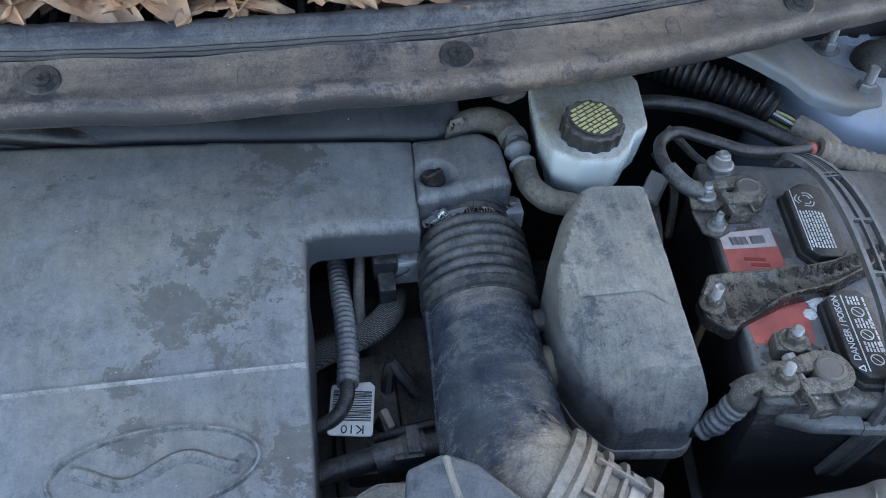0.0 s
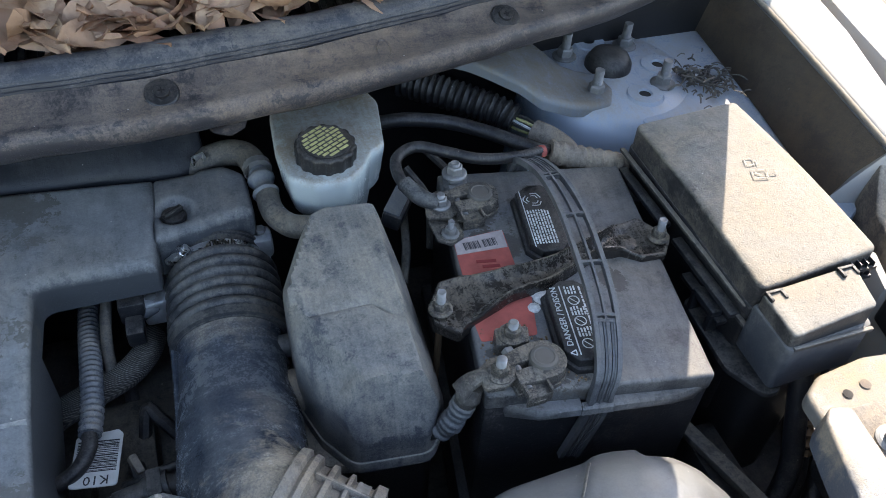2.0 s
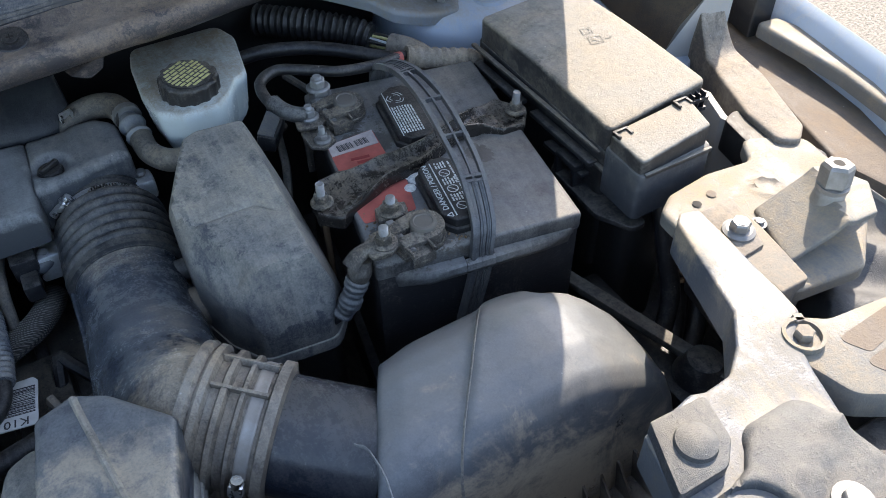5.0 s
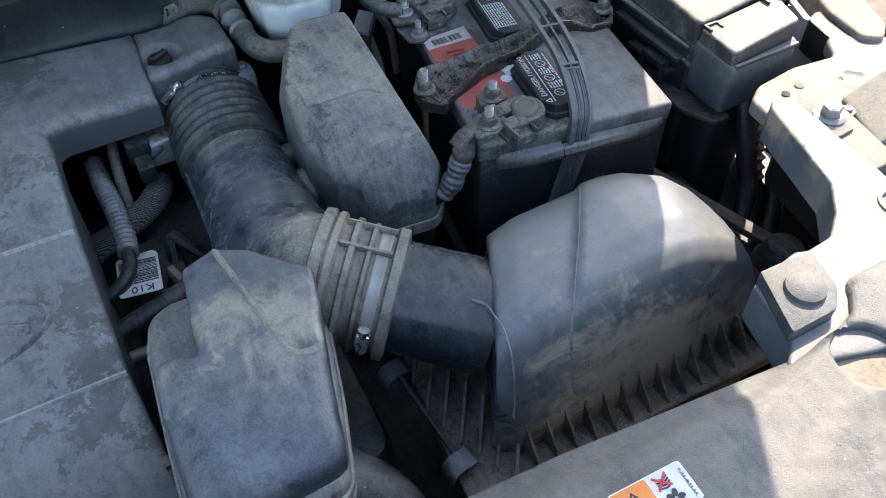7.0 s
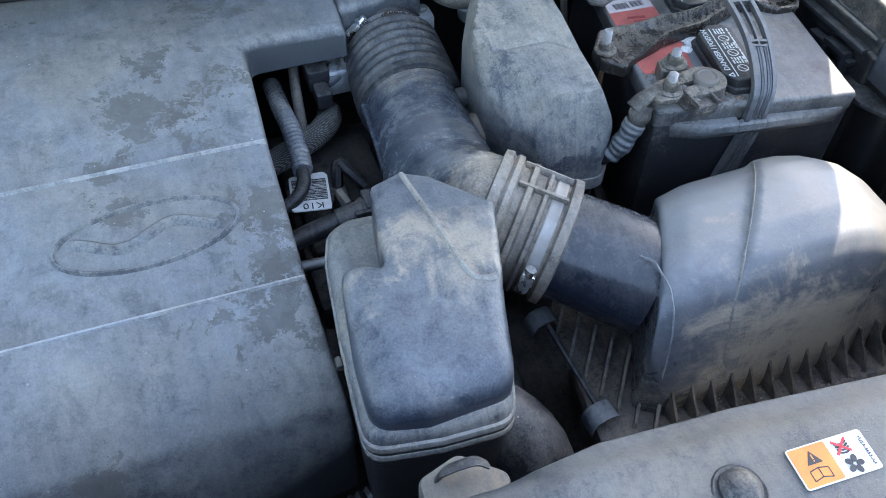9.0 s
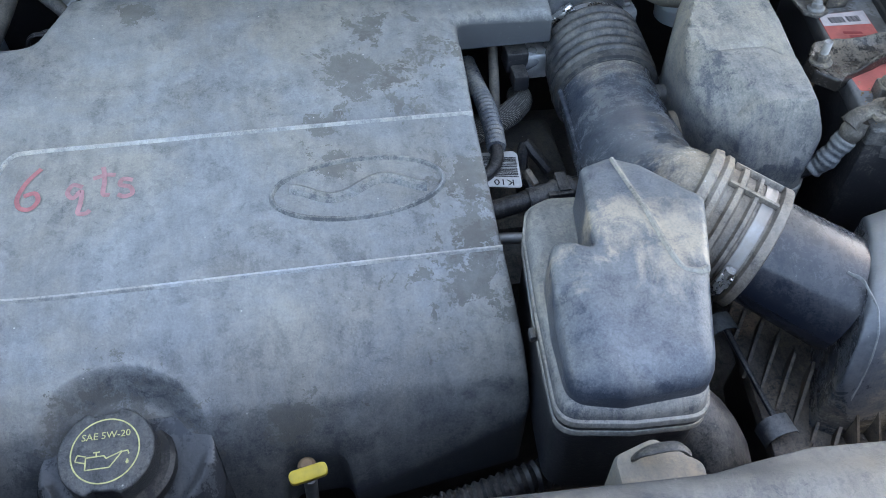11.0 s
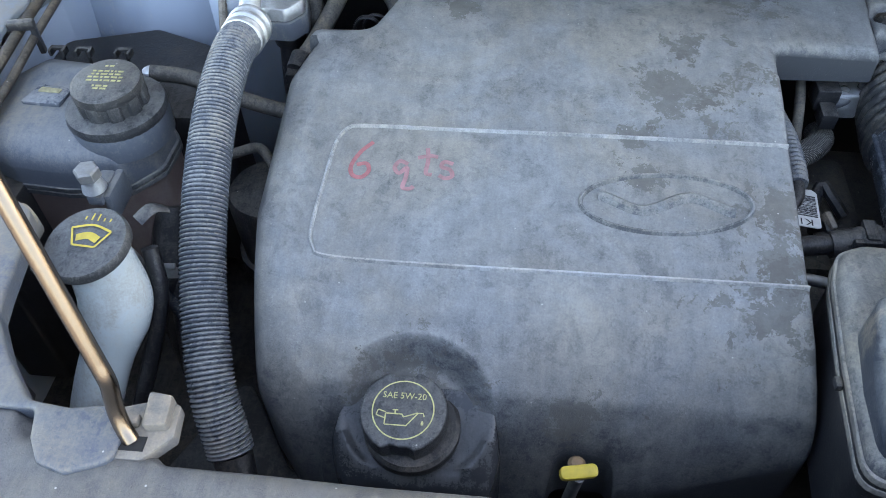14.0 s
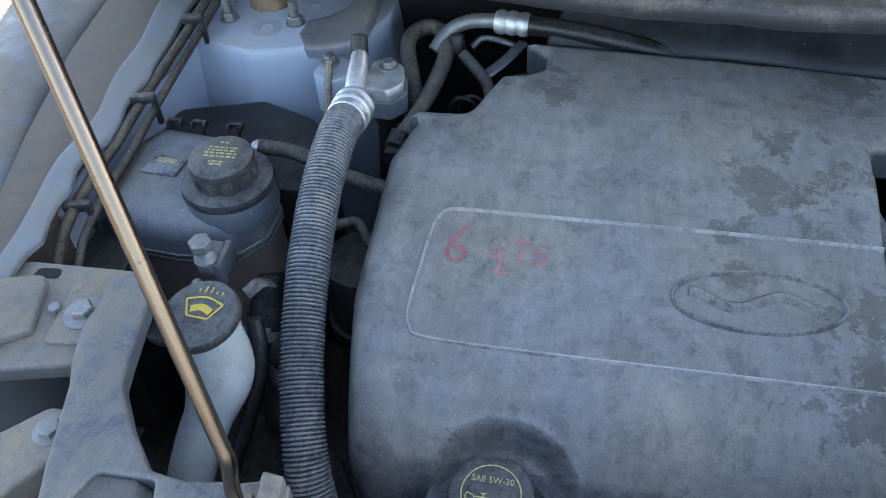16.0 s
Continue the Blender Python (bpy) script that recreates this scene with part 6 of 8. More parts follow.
part("shield", sheet(rounded(PO, 0.008), panel_z, 0.0085, 0.005, 0.022, creases=[[(0.425 + r * math.cos(a), -0.058 + r * math.sin(a)) for a in np.linspace(0, 2 * math.pi, 48)] for r in (0.0215, 0.0230, 0.0240, 0.0248, 0.0256, 0.0266, 0.0285, 0.031)]), M_PANEL, panel, "dusty grained black plastic shield", sharp=60)
part("plug_disc", lathe([(0.026, 0.928), (0.023, 0.931), (0.010, 0.932), (0, 0.933)], 26, at=(0.425, -0.058, 0)), M_TANRUBBER, panel, "pale dusty plug")
ARM = rounded([(0.372, -0.036), (0.390, -0.022), (0.404, 0.030), (0.455, 0.040), (0.466, 0.036), (0.492, 0.038), (0.514, 0.054), (0.538, 0.081), (0.556, 0.128), (0.577, 0.187), (0.590, 0.198), (0.608, 0.191), (0.601, 0.150), (0.592, 0.107), (0.584, 0.056), (0.560, 0.036), (0.546, 0.007), (0.526, -0.052), (0.45, -0.06)],
               [0, 0.006, 0.004, 0.006, 0.01, 0.012, 0.01, 0, 0, 0.010, 0.010, 0.006, 0, 0, 0.01, 0.006, 0, 0, 0])
arm_z = lambda x, y: 0.937 - 0.009 * max(0, min(1, (y - 0.08) / 0.1)) + 0.0015 * ridge(x - 0.553 - 0.2 * (y - 0.05), 0.006)
part("arm", sheet(ARM, arm_z, 0.006, 0.0025, 0.034), M_WORN, panel, "scratched worn arm of the panel", sharp=40)
ARM_R = rounded([(-0.716, 0.240), (-0.700, 0.230), (-0.690, 0.205), (-0.672, 0.135), (-0.665, 0.112), (-0.640, 0.078), (-0.605, 0.040), (-0.575, 0.036), (-0.545, 0.041), (-0.530, 0.030), (-0.533, 0.0), (-0.560, -0.010), (-0.580, -0.004), (-0.591, 0.012), (-0.597, 0.033), (-0.642, 0.033), (-0.655, 0.0), (-0.650, -0.05), (-0.668, -0.01), (-0.690, 0.055), (-0.708, 0.105), (-0.722, 0.130), (-0.735, 0.165), (-0.738, 0.225)],
                [0.004, 0.01, 0, 0, 0.02, 0, 0.015, 0, 0.006, 0.006, 0.01, 0.008, 0.008, 0.006, 0.006, 0.006, 0, 0.02, 0, 0, 0.01, 0.01, 0.01, 0.006])
part("arm", sheet(ARM_R, lambda x, y: 0.9485 - 0.022 * max(0, min(1, (y - 0.03) / 0.17)) - 0.25 * max(0, -0.690 - 0.25 * (y - 0.05) - x), 0.006, 0.003, 0.012), M_WORN, panel, "scratched worn arm of the panel", sharp=50)
pad = part("bump_pad", prism(rounded([(0.408, 0.032), (0.388, -0.021), (0.430, -0.021), (0.447, -0.006), (0.456, 0.030)], [0.003, 0.003, 0.012, 0.012, 0.004]), 0.936, 0.949, 0.002), M_PANEL, panel, "grey square rubber pad")
part("pad_dome", lathe([(0.0155, 0.948), (0.0145, 0.953), (0.009, 0.956), (0, 0.957)], 28, at=(0.423, 0.003, 0)), M_PANEL, pad)
for x, y in ((0.166, -0.066), (-0.35, -0.07)):
    z = panel_z(x, y)
    part("push_fastener", lathe([(0.017, z), (0.016, z + 0.0015), (0.0135, z + 0.001), (0.013, z + 0.004), (0.008, z + 0.0085), (0, z + 0.010)], 24, at=(x, y, 0)), M_PLASTIC, panel)
for x, y in ((0.486, -0.077), (-0.60, -0.05)):
    z = panel_z(x, y)
    part("bolt", join(lathe([(0.014, z), (0.014, z + 0.002), (0, z + 0.002)], 20, at=(x, y, 0)), hexnut(0.008, 0.006, pose(x, y, z + 0.002))), M_STEEL, panel)
# fan warning sticker
SA = pose(0.2305, -0.068, panel_z(0.2305, -0.068) + 0.0014, 2, 0, -2) @ Matrix.Scale(0.63, 4)
st = part("warning_sticker", moved(prism(rounded([(-0.042, -0.021), (0.042, -0.021), (0.042, 0.021), (-0.042, 0.021)], 0.004), 0, 0.0008, 0), SA), M_WHITE, panel, "orange and white fan warning sticker")
part("orange_half", moved(prism(rounded([(-0.0405, -0.0195), (0.0, -0.0195), (0.0, 0.0195), (-0.0405, 0.0195)], 0.002), 0.0008, 0.0012, 0), SA), M_ORANGE, st)
tri_p = [(-0.020, 0.0145), (-0.0285, 0.001), (-0.0115, 0.001)]
part("warning_triangle", moved(prism(tri_p, 0.0012, 0.0016, 0), SA), M_INK, st)
part("exclamation_mark", moved(join(box(-0.0207, -0.0193, 0.0055, 0.0105, 0.0016, 0.0019, 0), box(-0.0207, -0.0193, 0.003, 0.0043, 0.0016, 0.0019, 0)), SA), M_ORANGE, st)
part("book_print", moved(join(seg_strip([(-0.030, -0.015), (-0.020, -0.0125), (-0.010, -0.015), (-0.010, -0.005), (-0.020, -0.003), (-0.030, -0.005), (-0.030, -0.015)], 0.0012), seg_strip([(-0.020, -0.0125), (-0.020, -0.003)], 0.0012)), SA @ Matrix.Translation((0, 0, 0.0012))), M_INK, st)
blades = []
for k in range(5):
    a = 2 * math.pi * k / 5
    blades.append(moved(lathe([(0.0042, 0.0012), (0.0042, 0.0015), (0, 0.0015)], 12), pose(0.017 + 0.0058 * math.cos(a), -0.010 + 0.0058 * math.sin(a), 0) @ Matrix.Rotation(a, 4, "Z") @ Matrix.Diagonal((1.0, 0.72, 1, 1))))
part("fan_print", moved(join(*blades), SA), M_INK, st)
part("tool_print", moved(join(*(strip([(0.008, 0.004 + 0.003 * k), (0.016, 0.0025 + 0.003 * k), (0.022, 0.005 + 0.003 * k)], 0.002, flat0, 0.0013) for k in range(4))), SA), M_INK, st)
part("red_cross", moved(join(seg_strip([(0.006, 0.002), (0.022, 0.017)], 0.0026), seg_strip([(0.006, 0.016), (0.022, 0.003)], 0.0026)), SA @ Matrix.Translation((0, 0, 0.0014))), plain("red_print", (0.6, 0.04, 0.05), 0.6), st)
lettering("YU5A-8653-AA", 0.0048, M_INK, st, SA @ pose(0.0365, -0.001, 0.0012, 0, 0, -90), "small black part code", "code_print")
tagged(panel, "dusty black plastic panel over the radiator", "radiator cover")
tagged(solo("front_crossmember", box(-0.95, 0.80, -0.12, -0.03, 0.56, 0.905, 0.01), M_DARK, "dark front crossmember under the cover panel", "crossmember"), kind="structure")
# wire clip on a tan boss behind the panel
wc = thing("hose_clip", (0.028, 0.028, 0.86))
part("boss", prism(rounded([(-0.005, -0.005), (0.055, -0.005), (0.060, 0.020), (0.030, 0.045), (-0.003, 0.035)], 0.01), 0.80, 0.876, 0.006), M_BRACKET, wc, "tan dusty boss")
part("spring_clip", tube([(0.012, 0.030, 0.878), (0.016, 0.026, 0.893), (0.034, 0.024, 0.898), (0.042, 0.022, 0.892)], 0.006, 14, 10, flat=0.4), M_PLASTIC, wc)
tagged(wc, "dark spring clip on a tan dusty boss", "clip")

# ---- headlamp bracket on the battery's side ----
hb = thing("headlamp_bracket", (0.64, 0.15, 0.85))
PLATE = rounded([(0.590, 0.180), (0.593, 0.222), (0.617, 0.237), (0.670, 0.243), (0.722, 0.236), (0.742, 0.270), (0.80, 0.235), (0.785, 0.14), (0.70, 0.075), (0.62, 0.085)], [0.01, 0.016, 0.02, 0.03, 0.01, 0.02, 0.02, 0.02, 0.02, 0.02])
part("plate", sheet(PLATE, lambda x, y: 0.908 + 0.003 * ridge(math.hypot(x - 0.706, y - 0.196) - 0.013, 0.0022), 0.0045, 0.004, 0.010), M_LAMPMETAL, hb, "dusty plated steel plate")
# dark block added in place of the open, shaded space below the plate
part("side_wall", prism(rounded([(0.622, 0.165), (0.628, 0.198), (0.640, 0.210), (0.70, 0.21), (0.68, 0.11), (0.61, 0.10)], 0.012), 0.80, 0.904, 0), M_DARK, hb)
part("block", prism(rounded([(0.608, 0.196), (0.655, 0.196), (0.650, 0.150), (0.638, 0.086), (0.604, 0.086)], [0.003, 0.003, 0, 0.006, 0.003]), 0.875, 0.917, 0.003, 3), M_BRACKET, hb, "tan dusty block")
part("bolt_seat", prism(rounded([(0.611, 0.1945), (0.6525, 0.1945), (0.632, 0.133), (0.605, 0.131)], [0.002, 0.002, 0.005, 0.002]), 0.915, 0.9205, 0.0015), M_TANRUBBER, hb, "dirt-crusted bolt seat")
bb = part("bolt", join(lathe([(0.0150, 0), (0.0150, 0.002), (0.0125, 0.0035), (0.0115, 0.004)], 28, at=(0.624, 0.157, 0.9205)), hexnut(0.0093, 0.010, pose(0.624, 0.157, 0.923, 0, 0, 20))), M_STEEL, hb, "bright flanged bolt", sharp=25)
part("bolt_mark", lathe([(0.0055, 0), (0.0055, 0.0008), (0, 0.0008)], 14, at=(0.624, 0.157, 0.933)), M_ALU, bb)
part("small_bolt", join(lathe([(0.0075, 0), (0.0075, 0.0015), (0, 0.0015)], 18, at=(0.655, 0.160, 0.912)), hexnut(0.0048, 0.004, pose(0.655, 0.160, 0.913))), M_STEEL, hb)
for c, r in (((0.629, 0.212), 0.0045), ((0.651, 0.216), 0.005)):
    part("hole", lathe([(r, 0.9092), (0, 0.9096)], 14, at=(c[0], c[1], 0)), M_RAILDIRT if r > 0.0046 else M_VOID, hb)


def tab_z(x, y):
    u = (x - 0.653) * 0.9 - (y - 0.145) * 0.43
    return 0.912 + 0.62 * min(max(u, 0), 0.050) + 0.004 * ridge(u - 0.052, 0.006)


part("folded_tab", sheet(rounded([(0.640, 0.110), (0.668, 0.178), (0.705, 0.172), (0.738, 0.166), (0.752, 0.13), (0.725, 0.098), (0.69, 0.10)], 0.004), tab_z, 0.005, 0.002, 0.003), M_LAMPMETAL, hb, "folded sheet-metal tab")
part("tab_leg", sheet(rounded([(0.735, 0.165), (0.75, 0.13), (0.79, 0.12), (0.775, 0.17)], 0.004), lambda x, y: 0.943 - 0.8 * max(0, x - 0.745), 0.005, 0.002, 0.003), M_LAMPMETAL, hb)
post = part("bump_stop", join(lathe([(0.0145, 0.935), (0.0135, 0.948), (0.0125, 0.950), (0.0145, 0.952), (0.0145, 0.956)], 22, at=(0.706, 0.136, 0)), hexnut(0.0145, 0.022, pose(0.706, 0.136, 0.954, -8, 8, 10))), M_STEEL, hb, "hexagonal bump stop", sharp=25)
part("socket", lathe([(0.0062, 0.0221), (0, 0.0223)], 14, m=pose(0.706, 0.136, 0.954, -8, 8, 0)), M_VOID, post)
lug = part("lamp_lug", prism(rounded([(0.545, 0.036), (0.555, 0.056), (0.572, 0.060), (0.60, 0.04), (0.68, 0.03), (0.70, -0.01), (0.60, -0.045), (0.56, -0.02)], [0.008, 0.01, 0.012, 0.02, 0.01, 0.02, 0.02, 0.02]), 0.905, 0.934, 0.003), M_LAMPMETAL, hb, "pale moulded lamp lug")
part("lug_ring", join(lathe([(0.0165, 0.933), (0.0165, 0.940), (0.0135, 0.940), (0.0130, 0.936), (0, 0.936)], 30, at=(0.566, 0.036, 0)), moved(box(0.0, 0.008, 0.012, 0.020, 0.932, 0.940, 0.001), pose(0.566, 0.036, 0, 0, 0, -20))), M_LAMPMETAL, lug)
part("lug_bolt", hexnut(0.0078, 0.008, pose(0.566, 0.036, 0.936, 0, 0, 25)), M_BRACKET, lug)
for k, (y0, y1) in enumerate(((0.022, 0.004), (-0.004, -0.022))):
    part("lug_recess", prism(rounded([(0.588, y0), (0.66, y0 + 0.004), (0.67, y1 + 0.006), (0.60, y1 - 0.004)], 0.006), 0.9335, 0.9345, 0), M_RAILDIRT, lug)
tagged(hb, "sunlit dusty steel headlamp bracket with bolts", "bracket")
# tongue of the inner fender
part("tongue", sheet(rounded([(0.816, 0.428), (0.850, 0.424), (0.852, 0.385), (0.842, 0.335), (0.806, 0.244), (0.782, 0.226), (0.764, 0.240), (0.770, 0.290), (0.806, 0.385)], [0.004, 0.004, 0.01, 0.02, 0.016, 0.014, 0.012, 0.02, 0.01]), lambda x, y: 0.915 + 0.045 * max(0, min(1, (y - 0.385) / 0.035)) ** 1.5, 0.006, 0.004, bottom=0.80), M_TANRUBBER, APRON_L, "tan dust-coated tongue")
lip_line = [(0.757, 0.400), (0.776, 0.352), (0.759, 0.309), (0.767, 0.277), (0.757, 0.235), (0.742, 0.184)]
part("ragged_flange", prism(rounded([(x - 0.004, y) for x, y in lip_line] + [(x + 0.005, y) for x, y in lip_line[::-1]], 0.003), 0.72, 0.902, 0.001), M_RAILTOP, APRON_L, "pale painted flange edge")
# dark-coloured floor and slab: the shade of the pit round the tongue, as colour
part("recess_floor", prism(rounded([(0.77, 0.40), (0.775, 0.20), (0.86, 0.20), (0.88, 0.42)], 0.01), 0.70, 0.845, 0.004), M_RAILDIRT, APRON_L, "dark brown floor of the shaded pocket round the tongue")
part("tongue_recess", prism(rounded([(0.735, 0.225), (0.750, 0.30), (0.775, 0.31), (0.80, 0.20), (0.775, 0.195)], 0.012), 0.87, 0.9075, 0.002), M_DARK, APRON_L, "dark slab in place of the shaded recess round the tongue")
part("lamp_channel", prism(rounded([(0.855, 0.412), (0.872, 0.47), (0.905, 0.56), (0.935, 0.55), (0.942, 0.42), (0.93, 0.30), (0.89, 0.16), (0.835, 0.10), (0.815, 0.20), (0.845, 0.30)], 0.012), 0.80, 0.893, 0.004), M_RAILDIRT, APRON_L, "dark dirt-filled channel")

# ---- headlamp housing beyond the bracket ----
hl = thing("headlamp", (0.78, 0.10, 0.75))
part("housing", sheet(rounded([(0.66, 0.06), (0.74, 0.17), (0.80, 0.26), (0.90, 0.44), (0.95, 0.42), (0.93, 0.20), (0.86, 0.02), (0.74, -0.06)], 0.02), lambda x, y: 0.868 + 0.008 * math.sin(60 * (x + y)), 0.008, 0.012, bottom=0.70), M_PANEL, hl, "dusty grey lamp housing")
part("lattice_base", prism(rounded([(0.924, 0.492), (0.954, 0.488), (0.937, 0.416), (0.904, 0.418)], 0.003), 0.90, 0.956, 0.002), M_DARK, hl, "black lattice end piece")
for k in range(4):
    x, y = 0.940 - 0.0055 * k, 0.480 - 0.017 * k
    for turn in (38, -38):
        part("lattice_bar", moved(box(-0.017, 0.017, -0.0013, 0.0013, 0.0, 0.006, 0.0005), pose(x - 0.002, y, 0.956, 0, 0, turn - 14)), M_PANEL, hl)
part("lattice_boss", lathe([(0.009, 0.956), (0.009, 0.966), (0.006, 0.966), (0.006, 0.962), (0, 0.962)], 20, at=(0.928, 0.447, 0)), M_PANEL, hl)
part("lens_edge", sheet(rounded([(0.905, 0.412), (0.935, 0.408), (0.955, 0.34), (0.94, 0.22), (0.90, 0.12), (0.88, 0.13), (0.905, 0.28)], 0.008), lambda x, y: 0.925, 0.008, 0.005, 0.012), M_LAMPMETAL, hl, "pale sunlit lamp edge")
tagged(hl, "dusty grey plastic back of a headlamp", "headlamp")


# ---- coolant side of the bay ----
PR = thing("hood_prop_rod", (-0.53, 0.016, 0.93))
R0 = Vector((-0.5395, 0.042, 1.014))
RD = Vector((-0.30, 0.36, 1.0))
part("rod", tube([R0 - RD * 0.018, R0 + RD * 0.3, R0 + RD * 0.62], 0.0056, 30, 14), M_PROP, PR, "brown-tinted steel rod")
part("bent_foot", tube([R0 - RD * 0.012, R0 - RD * 0.022, (-0.5325, 0.0325, 0.984), (-0.5335, 0.0300, 0.972), (-0.5335, 0.0270, 0.962), (-0.531, 0.0225, 0.952), (-0.5265, 0.0175, 0.943)], 0.0056, 44, 14), M_PROP, PR)
pcl = part("pivot_clip", join(prism(rounded([(-0.553, 0.038), (-0.522, 0.046), (-0.502, 0.046), (-0.499, 0.022), (-0.516, 0.004), (-0.548, 0.004)], 0.004), 0.934, 0.944, 0.002), prism(rounded([(-0.523, 0.050), (-0.506, 0.048), (-0.504, 0.026), (-0.520, 0.024)], 0.003), 0.940, 0.952, 0.002), box(-0.543, -0.524, 0.026, 0.034, 0.943, 0.950, 0.002)), M_BRACKET, PR, "dust-crusted pivot clip")
part("clip_slot", box(-0.534, -0.516, 0.010, 0.020, 0.9438, 0.9448, 0), M_VOID, pcl)
tagged(PR, "steel prop rod holding the hood open", "prop rod")

# big corrugated refrigerant hose
hz = thing("corrugated_hose", (-0.55, 0.30, 0.70))
HLINE = [(-0.592, 0.512, 0.912), (-0.592, 0.47, 0.918), (-0.591, 0.40, 0.905), (-0.585, 0.32, 0.877), (-0.575, 0.24, 0.834), (-0.556, 0.16, 0.785), (-0.536, 0.115, 0.735)]


def corr(t):
    return 0.0184 + 0.0038 * abs(math.sin(t * math.pi * 109)) ** 0.6


part("corrugated_sleeve", tube(HLINE, corr, 1090, 18), M_HOSEGREY, hz, "grey ribbed conduit sleeve", sharp=80)
part("sleeve_end", tube([(-0.535, 0.115, 0.735), (-0.528, 0.095, 0.71), (-0.52, 0.08, 0.68)], 0.0185, 10, 18), M_CABLE, hz)
HD2 = (Vector(HLINE[0]) - Vector(HLINE[1])).normalized()
part("crimp_collar", lathe([(0.020, -0.012), (0.0235, -0.010), (0.0240, -0.002), (0.0218, 0.001), (0.0218, 0.004), (0.0242, 0.007), (0.0242, 0.012), (0.0222, 0.015), (0.0222, 0.018), (0.0245, 0.021), (0.0240, 0.028), (0.019, 0.034), (0.0125, 0.037)], 26, m=aim(HLINE[0], HD2)), M_ALU, hz, "bright aluminium crimp collar")
part("metal_pipe", tube([Vector(HLINE[0]) + HD2 * 0.02, (-0.594, 0.556, 0.924), (-0.598, 0.590, 0.930), (-0.601, 0.606, 0.930)], lambda t: 0.0125 - 0.002 * t, 24, 18), M_ALU, hz, "aluminium pipe end")
part("service_neck", lathe([(0.0085, -0.02), (0.0085, 0.003)], 14, m=aim((-0.602, 0.610, 0.928), (-0.05, 0.45, 1))), M_ALU, hz)
part("service_cap", lathe([(0.0105, 0), (0.0110, 0.003), (0.0105, 0.024), (0.009, 0.026), (0, 0.026)], 10, m=aim((-0.602, 0.610, 0.928), (-0.05, 0.45, 1))), M_DARK, hz, "black valve cap")
tagged(hz, "grey corrugated refrigerant hose with aluminium fitting", "hose")
ps = thing("pressure_switch", (-0.552, 0.60, 0.85))
part("block", prism(rounded([(-0.596, 0.574), (-0.560, 0.571), (-0.545, 0.592), (-0.552, 0.626), (-0.576, 0.646), (-0.594, 0.632)], 0.010), 0.892, 0.908, 0.003), M_ALU, ps, "cast aluminium block")
part("body", prism(rounded([(-0.598, 0.571), (-0.558, 0.568), (-0.542, 0.591), (-0.549, 0.628), (-0.576, 0.650), (-0.597, 0.634)], 0.010), 0.868, 0.8905, 0.002), M_GREYTANK, ps)
part("nut", join(hexnut(0.0085, 0.009, pose(-0.570, 0.622, 0.908)), lathe([(0.012, 0.9075), (0.012, 0.9095), (0, 0.9095)], 16, at=(-0.570, 0.622, 0))), M_STEEL, ps)
part("plug", lathe([(0.019, 0.845), (0.021, 0.868)], 18, at=(-0.572, 0.604, 0)), M_DARK, ps)
part("drop_pipe", tube([(-0.574, 0.604, 0.85), (-0.576, 0.596, 0.80), (-0.58, 0.585, 0.70)], 0.012, 10, 12), M_CABLE, ps)
tagged(ps, "grey aluminium pressure switch block", "sensor")
br = thing("line_bracket", (-0.625, 0.60, 0.86))
part("plate", prism(rounded([(-0.668, 0.612), (-0.640, 0.590), (-0.618, 0.606), (-0.622, 0.640), (-0.655, 0.654)], 0.008), 0.845, 0.902, 0.004), M_PAINT, br, "pale painted bracket")
stud(br, (-0.650, 0.632, 0.902), 0.012, 0.008)
part("hanging_wire", tube([(-0.645, 0.618, 0.912), (-0.642, 0.595, 0.900), (-0.638, 0.570, 0.880), (-0.634, 0.545, 0.84)], 0.0052, 14, 8), M_TANRUBBER, br)
tagged(br, "pale painted bracket bolted to the strut tower", "bracket")

# coolant expansion tank
ct = thing("coolant_tank", (-0.74, 0.41, 0.74))
CO = rounded([(-0.842, 0.365), (-0.805, 0.350), (-0.75, 0.345), (-0.690, 0.350), (-0.662, 0.385), (-0.660, 0.430), (-0.690, 0.470), (-0.735, 0.495), (-0.820, 0.505), (-0.848, 0.470)], 0.022)


def ct_z(x, y):
    return 0.886 + 0.05 * (y - 0.42) - 0.035 * max(0, min(1, (-0.715 - x) / -0.01)) * max(0, min(1, (x + 0.70) / 0.04)) - 0.15 * max(0, 0.375 - y)


part("upper_tank", sheet(CO, ct_z, 0.006, 0.022, bottom=0.834), M_GREYTANK, ct, "grey translucent plastic tank", sharp=60)
for low in (0.8295, 0.8225):
    part("seam", prism(scaled(CO, 1.03, -0.75, 0.42), low, low + 0.005, 0.0018), M_HOUSING, ct, "pale moulded seam")
part("lower_tank", prism(scaled(CO, 0.985, -0.75, 0.42), 0.70, 0.832, 0.002), dusty("brown_stained_tank", (0.13, 0.092, 0.085), (0.20, 0.165, 0.145), 0.4, 12.0, settle=0.2), ct, "brown-stained lower tank")
cc = (-0.700, 0.405)
part("neck", lathe([(0.050, 0.862), (0.050, 0.892), (0.047, 0.899), (0.040, 0.901)], 36, at=(*cc, 0)), M_GREYTANK, ct)
rib = []
for k in range(80):
    a = 2 * math.pi * k / 80
    rib.append(((0.0325 + (0.0028 if (k % 8) < 5 else 0)) * math.cos(a), (0.0325 + (0.0028 if (k % 8) < 5 else 0)) * math.sin(a)))
tc = pose(*cc, 0.899, 3, 0, 0)
part("neck_flange", lathe([(0.042, 0.886), (0.049, 0.887), (0.0510, 0.893), (0.0495, 0.900), (0.041, 0.902)], 40, at=(*cc, 0)), M_CAPDUST, ct, "dark flange under the cap")
